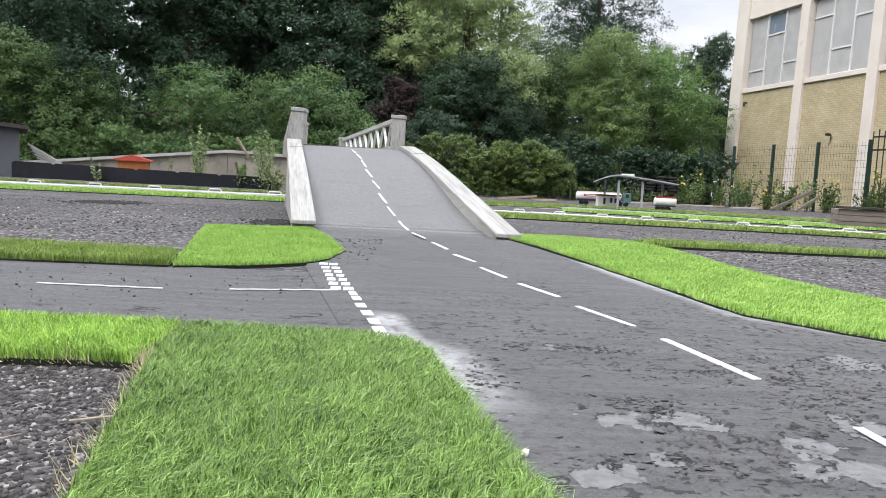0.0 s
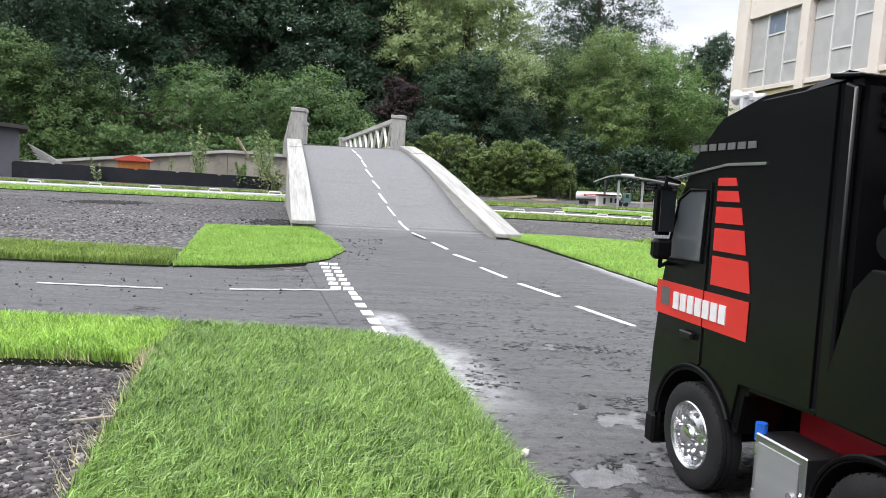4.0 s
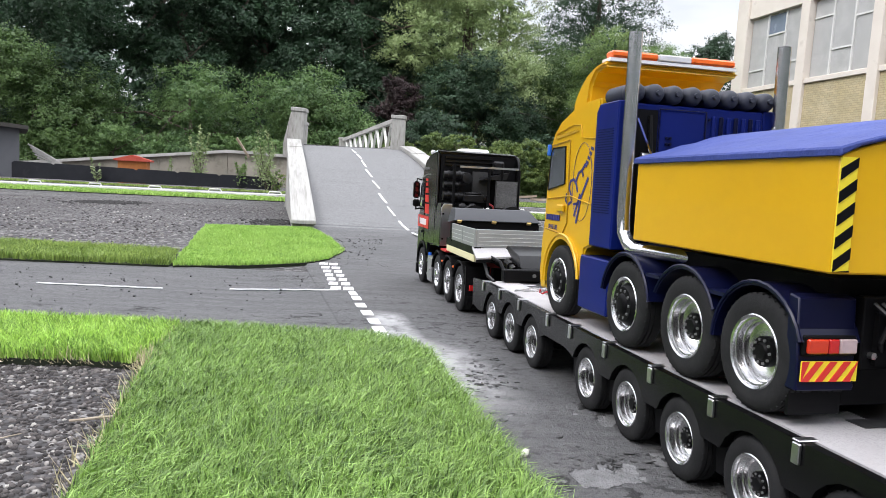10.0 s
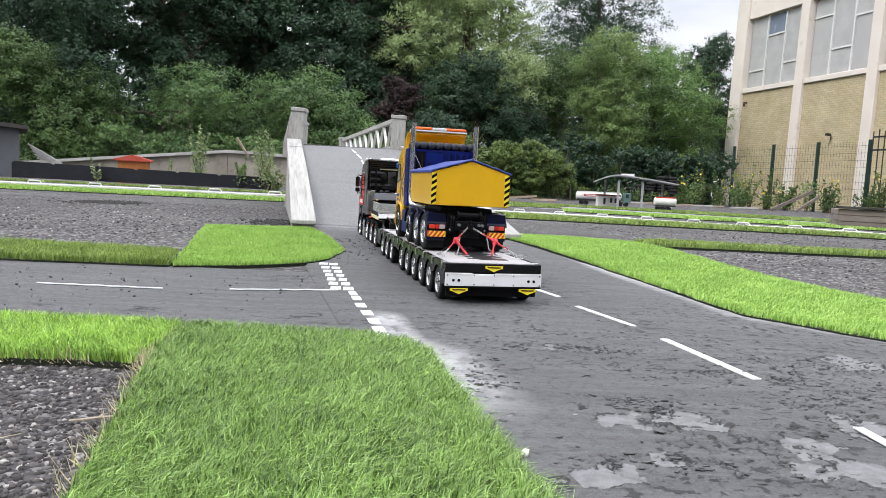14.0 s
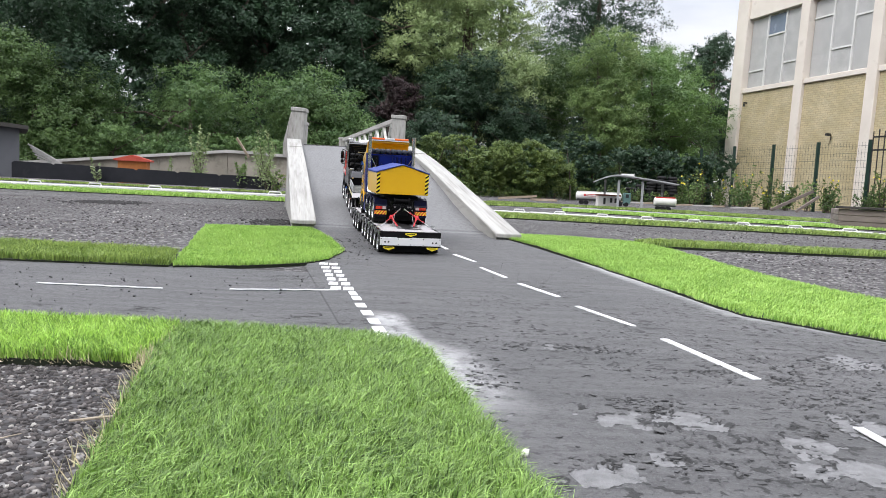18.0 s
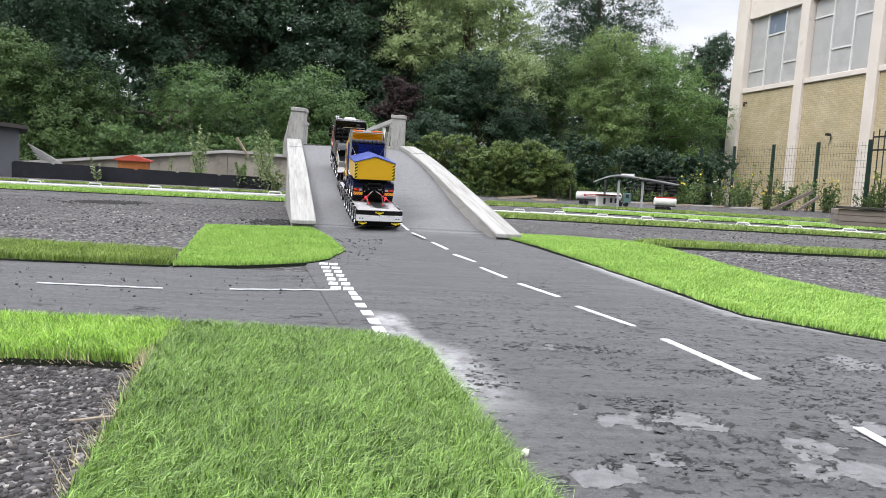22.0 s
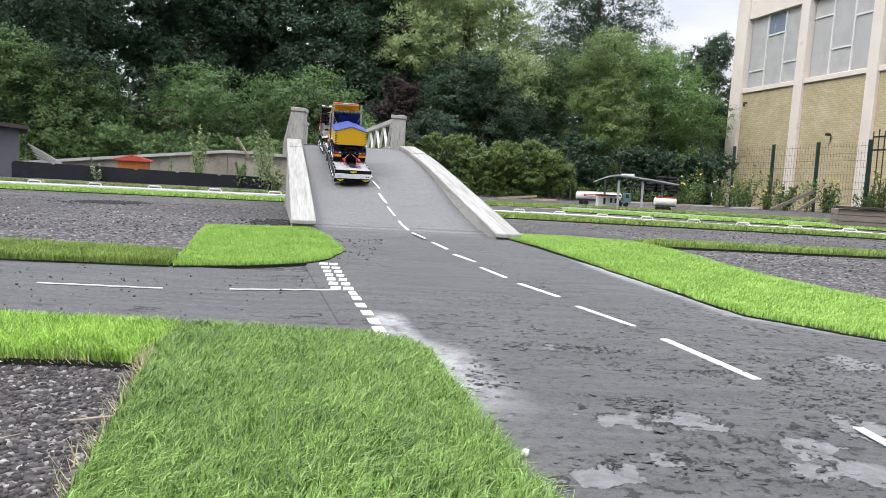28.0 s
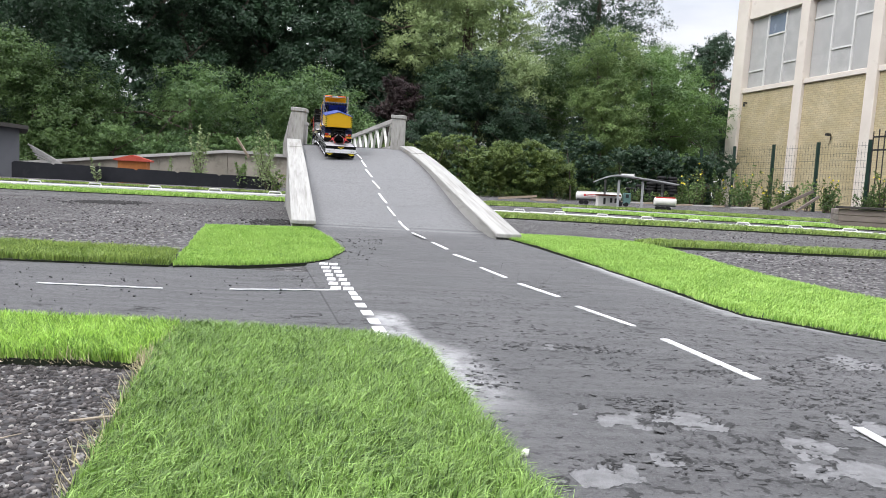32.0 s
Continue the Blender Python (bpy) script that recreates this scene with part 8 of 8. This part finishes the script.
    part("beacon_centre", Mesh().box(-0.0195, 0.0195, 0.358, 0.376, 0.2925, 0.2995), CLEAR_LENS, e, bevel=0.001)
    part("beacon_base", Mesh().box(-0.076, 0.076, 0.359, 0.380, 0.2885, 0.292), WHITE_PAINT, e)
    # tower back with tanks
    back = part("tower_back", Mesh().box(-0.072, 0.072, 0.300, 0.350, 0.090, 0.238), NAVY_PAINT, e, "navy equipment housing", bevel=0.0015)
    part("hatch", Mesh().box(-0.046, 0.004, 0.2985, 0.300, 0.165, 0.232), NAVY_PAINT, back, "flush hatch", bevel=0.0006)
    part("latch", Mesh().box(-0.008, -0.003, 0.297, 0.2985, 0.186, 0.196), NAVY_DARK, back)
    # no hollow here: a flat black plate gives the recess its shade
    part("dark_recess", Mesh().box(-0.071, -0.049, 0.2978, 0.3, 0.100, 0.232), BLACK_SATIN, back, "black plate for a shaded recess behind the hoses")
    part("hatch_rim", Mesh().tube([(-0.047, 0.298, 0.164), (-0.047, 0.298, 0.2335), (0.005, 0.298, 0.2335), (0.005, 0.298, 0.164)], 0.0009, 5), NAVY_DARK, back)
    for x, z in ((-0.038, 0.205), (-0.034, 0.205), (-0.038, 0.199), (-0.034, 0.199), (0.0085, 0.226)):
        part("bolt", Mesh().tube([(x, 0.2965, z), (x, 0.2985, z)], 0.0015, 8), NAVY_DARK, back)
    part("recess_pipe", Mesh().tube([(-0.058, 0.297, 0.226), (-0.056, 0.294, 0.19), (-0.060, 0.294, 0.15), (-0.056, 0.297, 0.11)], 0.0022, 8), DARK_PLASTIC, back)
    part("valve", Mesh().tube([(-0.066, 0.296, 0.186), (-0.054, 0.296, 0.186)], 0.003, 8), STEEL, back, "steel valve")
    for k in range(4):
        part("fitting", Mesh().tube([(-0.058, 0.2955, 0.102 + 0.008 * k), (-0.058, 0.2955, 0.107 + 0.008 * k)], 0.003, 8), GRILLE, back)
    for k in range(7):
        part("louvre", Mesh().box(0.012 + 0.0085 * k, 0.0165 + 0.0085 * k, 0.2975, 0.300, 0.168, 0.230), NAVY_DARK if k % 2 else NAVY_PAINT, back, bevel=0.0008)
    for k in range(8):
        x = -0.0735 + 0.021 * k
        part("air_tank", Mesh().lathe([(0.2915, 0.001), (0.2915, 0.0024), (0.2950, 0.0026), (0.2955, 0.0060), (0.2975, 0.0084), (0.3005, 0.0096), (0.304, 0.0098), (0.312, 0.0098), (0.3125, 0.0094), (0.3135, 0.0098), (0.350, 0.0098)], "y", (x, 0, 0.2485), 28), SLATE, e, "small slate-grey air cylinder")
    # ballast box
    box = part("ballast_box", Mesh().prism([(-0.0895, 0.099), (0.0895, 0.099), (0.0895, 0.172), (0.0, 0.1985), (-0.0895, 0.172)], "y", 0.0, 0.255), YELLOW_PAINT, e, "plain yellow ballast box", bevel=0.0012)
    n = 12
    top = []
    for k in range(n + 1):
        x = -0.0925 + 0.185 * k / n
        top.append((x, 0.2035 - abs(x) * 0.30 + 0.0006 * math.sin(9 * k)))
    low = [(x, z - (0.006 if abs(x) > 0.088 else 0.0035)) for x, z in reversed(top)]
    part("sheet_cover", Mesh().prism(top + low, "y", -0.003, 0.258), BLUE_SHEET, box, "blue tarpaulin stretched over a ridge", bevel=0.0012)
    box.location.z = 0.005
    chevrons(box, "warning_plate", -0.0895, -0.0780, 0.1005, 0.170, -0.0012, 5, YELLOW_DECAL, BLACK_SATIN, lean=0.7)
    chevrons(box, "warning_plate", 0.0780, 0.0895, 0.1005, 0.170, -0.0012, 5, YELLOW_DECAL, BLACK_SATIN, lean=0.7)
    # chassis
    for s in (-1, 1):
        part("chassis_rail", Mesh().box(s * 0.034 - 0.005, s * 0.034 + 0.005, 0.012, 0.37, 0.044, 0.078), BLACK_SATIN, e)
    part("sub_frame", Mesh().box(-0.060, 0.060, 0.03, 0.30, 0.080, 0.098), BLACK_SATIN, e)
    part("rear_deck", Mesh().box(-0.034, 0.034, 0.008, 0.09, 0.066, 0.080), BLACK_SATIN, e, bevel=0.002)
    part("tow_block", Mesh().box(-0.030, 0.030, -0.002, 0.012, 0.050, 0.070).box(-0.022, 0.022, -0.006, 0.004, 0.032, 0.050), BLACK_SATIN, e, "black towing block", bevel=0.0015)
    # added black panels stand for the darkness between the tail units
    part("rear_cross_member", Mesh().box(-0.047, 0.047, 0.016, 0.026, 0.040, 0.088).box(-0.047, 0.047, 0.03, 0.034, 0.012, 0.040), BLACK_SATIN, e, "black panel added to fill the dark gap behind the towing block", bevel=0.001)
    part("winch_drum", Mesh().lathe([(-0.028, 0.003), (-0.028, 0.010), (-0.024, 0.010), (-0.023, 0.0065), (0.023, 0.0065), (0.024, 0.010), (0.028, 0.010), (0.028, 0.003)], "x", (0, 0.004, 0.083), 16), BLACK_SATIN, e, "black winch drum")
    for x in (-0.042, -0.036, 0.036, 0.041):
        part("air_line", Mesh().tube([(x, 0.014, 0.084), (x * 0.9, 0.004, 0.076), (x * 0.95, 0.008, 0.060), (x * 0.8, 0.014, 0.052)], 0.0016, 6), DARK_PLASTIC, e)
    for x, z in ((-0.040, 0.050), (0.040, 0.050), (-0.016, 0.042), (0.016, 0.042)):
        part("bolt", Mesh().tube([(x, 0.012, z), (x, 0.018, z)], 0.0024, 8), STEEL, e)
    part("tow_jaw", Mesh().box(-0.006, 0.006, -0.016, 0.0, 0.052, 0.064).tube([(0, -0.012, 0.046), (0, -0.012, 0.074)], 0.0025, 8), BLACK_SATIN, e)
    for x in (-0.024, 0.022, 0.030):
        part("air_coupling", Mesh().tube([(x, -0.008, 0.062), (x, 0.0, 0.062)], 0.0032, 10), GRILLE, e)
    part("rear_axle_tube", Mesh().tube([(-0.045, 0.063, R), (0.045, 0.063, R)], 0.010, 12).lathe([(-0.014, 0.004), (-0.008, 0.016), (0.008, 0.016), (0.014, 0.004)], "x", (0, 0.063, R), 14), BLACK_SATIN, e)
    for y, kind in ((hubf, "faced"), (0.260, "faced"), (0.152, "deep"), (0.063, "deep")):
        for s in (-1, 1):
            wheel(e, kind, s * 0.081, y, R, R, 0.021, kind == "deep")
    return e


# ---------------------------------------------------------------- lashing chains (in the trailer's space)
def chain(parent, pts, link=0.0029):
    """A run of oval links along a line."""
    m = Mesh()
    line = [Vector(q) for q in pts]
    total = sum((b - a).length for a, b in zip(line, line[1:]))
    n = int(total / (link * 1.25))
    done = 0.0
    k = 0
    for a, b in zip(line, line[1:]):
        d = (b - a).normalized()
        side = d.orthogonal().normalized()
        up = d.cross(side)
        steps = max(1, int((b - a).length / (link * 1.25)))
        for i in range(steps):
            c = a.lerp(b, (i + 0.5) / steps)
            s2 = side if k % 2 else up
            ring = [c + d * (link * 0.85 * math.cos(t)) + s2 * (link * 0.45 * math.sin(t)) for t in (2 * math.pi * q / 6 for q in range(7))]
            m.tube(ring, 0.00055, 4, caps=False)
            k += 1
    return part("chain", m, STEEL, parent, "bright steel chain")


def binder(a, b, lever):
    a, b, lever = Vector(a), Vector(b), Vector(lever)
    e = thing("load_binder", "red ratchet load binder with steel chain on the deck", "load binder", "load binders")
    q0, q1 = a.lerp(b, 0.32), a.lerp(b, 0.72)
    mid = q0.lerp(q1, 0.5)
    d = (q1 - q0).normalized()
    part("barrel", Mesh().tube([q0, q0.lerp(q1, 0.25), q0.lerp(q1, 0.27), mid - d * 0.007], [0.0014, 0.0014, 0.0026, 0.0026], 10).tube([mid + d * 0.007, q0.lerp(q1, 0.73), q0.lerp(q1, 0.75), q1], [0.0026, 0.0026, 0.0014, 0.0014], 10), RED_PAINT, e)
    side = d.cross(lever - mid).normalized()
    part("ratchet", Mesh().tube([mid - side * 0.0042, mid + side * 0.0042], 0.0062, 12).tube([mid - d * 0.008, mid + d * 0.008], 0.0036, 10), RED_PAINT, e, "red ratchet housing")
    part("lever", Mesh().tube([mid, mid.lerp(lever, 0.25), mid.lerp(lever, 0.4), lever], [0.0042, 0.0034, 0.0019, 0.0019], 8).tube([lever.lerp(mid, 0.3), lever, lever + (lever - mid) * 0.06], [0.0026, 0.0026, 0.0018], 8), RED_PAINT, e)
    chain(e, [a, q0])
    chain(e, [q1, b])
    for q, way in ((q0, -d), (q1, d)):
        part("hook", Mesh().tube([q, q + way * 0.004 + side * 0.003, q + way * 0.008 + side * 0.001, q + way * 0.007 - side * 0.003], 0.0013, 6), RED_PAINT, e)
    return e


BINDERS = []


def build_lashing():
    z = 0.0825
    for s in (-1, 1):
        b = binder((s * 0.086, 0.085, z + 0.002), (s * 0.004, 0.192, z + 0.058), (s * 0.028, 0.105, z + 0.006))
        chain(b, [(s * 0.004, 0.190, z + 0.056), (s * 0.030, 0.160, z + 0.040), (s * 0.034, 0.150, z + 0.012), (s * 0.045, 0.120, z + 0.003)])
        rng = random.Random(8 + s)
        heap = [(s * 0.084 + rng.uniform(-0.012, 0.012), 0.085 + rng.uniform(-0.015, 0.015), z + 0.003 + 0.001 * k) for k in range(9)]
        chain(b, heap)
        BINDERS.append(b)
    f = binder((-0.088, 0.800, z + 0.003), (0.030, 0.735, z + 0.008), (-0.030, 0.735, z + 0.006))
    chain(f, [(-0.088, 0.80, z + 0.002), (-0.05, 0.83, z + 0.002), (0.0, 0.80, z + 0.002), (0.05, 0.78, z + 0.003)])
    BINDERS.append(f)


tractor, tractor_wheels = build_tractor()
trailer, gooseneck, trailer_wheels = build_trailer()
ballast_truck = build_ballast_truck()
build_lashing()

# ---------------------------------------------------------------- the convoy's way
# depth of the trailer's tail, by time
TAIL = ((0.0, -1.616), (3.0, -1.066), (3.3, -1.011), (5.5, -0.626), (6.0, -0.531), (6.5, -0.434), (7.0, -0.337), (7.5, -0.242), (8.0, -0.144), (8.5, -0.040), (9.0, 0.065), (9.5, 0.161), (10.0, 0.261), (10.5, 0.375),
        (11.0, 0.516), (11.5, 0.688), (12.0, 0.857), (12.5, 1.012), (13.0, 1.157), (13.5, 1.294), (14.0, 1.423), (14.5, 1.548), (16.5, 1.99), (17.0, 2.10), (19.0, 2.51), (21.0, 2.92), (23.0, 3.20), (25.0, 3.53), (27.0, 3.82), (28.0, 3.98), (29.0, 4.15), (30.0, 4.34), (31.0, 4.55), (32.0, 4.77))
COS = 1 / math.sqrt(1 + 0.243 ** 2)


def soft_z(y):
    return sum(road_z(y + d) for d in (-0.06, -0.03, 0, 0.03, 0.06)) / 5 + 0.004 * float(smooth01(2.9, 3.1, y))


def front_way(y):
    """The line that the tractor and the trailer's front follow."""
    return Vector((0.415 - 0.218 * y + float(smooth01(2.0, 3.2, y)) * (0.025 - 0.025 * y) + 0.034 * float(smooth01(2.6, 3.4, y) - 0.6 * smooth01(4.3, 5.0, y)), y, soft_z(y)))


SWING_Y = (-0.60, -0.45, -0.337, -0.15, 0.065, 0.26, 0.50, 0.70, 1.00, 1.15, 1.42, 1.80, 2.20, 2.90, 3.00, 3.50)
SWING_X = (0.055, 0.055, 0.042, -0.008, -0.0135, -0.014, -0.006, 0.001, 0.005, 0.007, -0.005, -0.002, -0.002, 0.012, 0.012, -0.006)


def tail_way(y):
    """The line of the trailer's tail: it swings out of the bend and then follows the tractor."""
    swing = sum(float(np.interp(y + d, SWING_Y, SWING_X)) for d in (-0.06, -0.03, 0, 0.03, 0.06)) / 5
    return Vector((0.443 - 0.238 * y + swing, y, soft_z(y)))


def tail_at(t):
    ts, ys = [q[0] for q in TAIL], [q[1] for q in TAIL]
    k = max(0, min(len(ts) - 2, int(np.searchsorted(ts, t)) - 1))
    def slope(i):
        a, b = max(0, i - 1), min(len(ts) - 1, i + 1)
        return (ys[b] - ys[a]) / (ts[b] - ts[a])
    h = ts[k + 1] - ts[k]
    u = (t - ts[k]) / h
    return ((2 * u ** 3 - 3 * u ** 2 + 1) * ys[k] + (u ** 3 - 2 * u ** 2 + u) * h * slope(k) + (-2 * u ** 3 + 3 * u ** 2) * ys[k + 1] + (u ** 3 - u ** 2) * h * slope(k + 1))


def stand(a, b, rear):
    """A pose on the ground with the wheels at a (rear metres before the tail) and b."""
    fw = (b - a).normalized()
    rt = fw.cross(Vector((0, 0, 1))).normalized()
    up = rt.cross(fw)
    o = a - fw * rear
    return Matrix(((rt.x, fw.x, up.x, o.x), (rt.y, fw.y, up.y, o.y), (rt.z, fw.z, up.z, o.z), (0, 0, 0, 1)))


TRACTOR_LEAD = 1.086
TRUCK_ON_DECK = pose(0, 0.203, 0.0814)


def trailer_pose(t):
    y = tail_at(t)
    m = stand(tail_way(y), front_way(y + 1.14 * COS), 0.0)
    # level it on its own axles
    zr = tail_way(y + 0.12 * COS).z
    zf = tail_way(y + 0.84 * COS).z
    zm = tail_way(y + 0.48 * COS).z
    slope = (zf - zr) / (0.72 * COS)
    slope *= 1 - 0.38 * float(smooth01(2.3, 2.8, y) - smooth01(3.3, 3.9, y))
    flat = Vector((m[0][1], m[1][1], 0)).normalized()
    a = Vector((m.translation.x, m.translation.y, zr * 0.5 + (zf + zm) * 0.25 - slope * 0.36 * COS - 0.013 * float(smooth01(2.3, 2.8, y) - smooth01(3.3, 3.9, y))))
    return stand(a, a + flat + Vector((0, 0, slope)), 0.0)


def tractor_pose(t):
    y = tail_at(t)
    y += (TRACTOR_LEAD - 0.031 * float(smooth01(1.2, 2.2, y))) * COS
    return stand(front_way(y + 0.08 * COS), front_way(y + 0.40 * COS), 0.08)


def gooseneck_pose(t):
    """The neck tips at its hinge so that it lies on the tractor's fifth wheel."""
    q = trailer_pose(t).inverted() @ tractor_pose(t) @ Vector((0, 0.12, 0))
    return Matrix.Translation((0, 0.918, 0.083)) @ Matrix.Rotation(math.atan2(q.z, q.y - 0.918), 4, "X")


def rolling(wheels, r, poses):
    """Rows for the wheels of one vehicle: each turns as far as its vehicle goes."""
    gone, last = 0.0, None
    turns = []
    for t, m in poses:
        if last is not None:
            gone += (m.translation - last).length
        last = m.translation.copy()
        turns.append((t, gone))
    keep = [turns[0]]
    for prev, (t, g) in zip(turns, turns[1:]):
        if (g - keep[-1][1]) / r > 1.35:
            if keep[-1][0] != prev[0]:
                keep.append(prev)
    if keep[-1][0] != turns[-1][0]:
        keep.append(turns[-1])
    for ob, s, y in wheels:
        at = ob.matrix_basis.translation.copy()
        side = Matrix.Identity(4) if s < 0 else Matrix.Rotation(math.pi, 4, "Z")
        walk(ob, [(t, Matrix.Translation(at) @ Matrix.Rotation(-g / r, 4, "X") @ side) for t, g in keep])


def motions():
    times = [0.25 * k for k in range(129)]
    walk(trailer, [(t, trailer_pose(t)) for t in times])
    walk(gooseneck, [(t, gooseneck_pose(t)) for t in times])
    walk(ballast_truck, [(t, trailer_pose(t) @ TRUCK_ON_DECK) for t in times])
    for b in BINDERS:
        walk(b, [(t, trailer_pose(t)) for t in times])
    walk(tractor, [(t, tractor_pose(t)) for t in times])
    fine = [k / 15 for k in range(481)]
    rolling(trailer_wheels, 0.033, [(t, trailer_pose(t)) for t in fine])
    rolling(tractor_wheels, 0.0415, [(t, tractor_pose(t)) for t in fine])


motions()
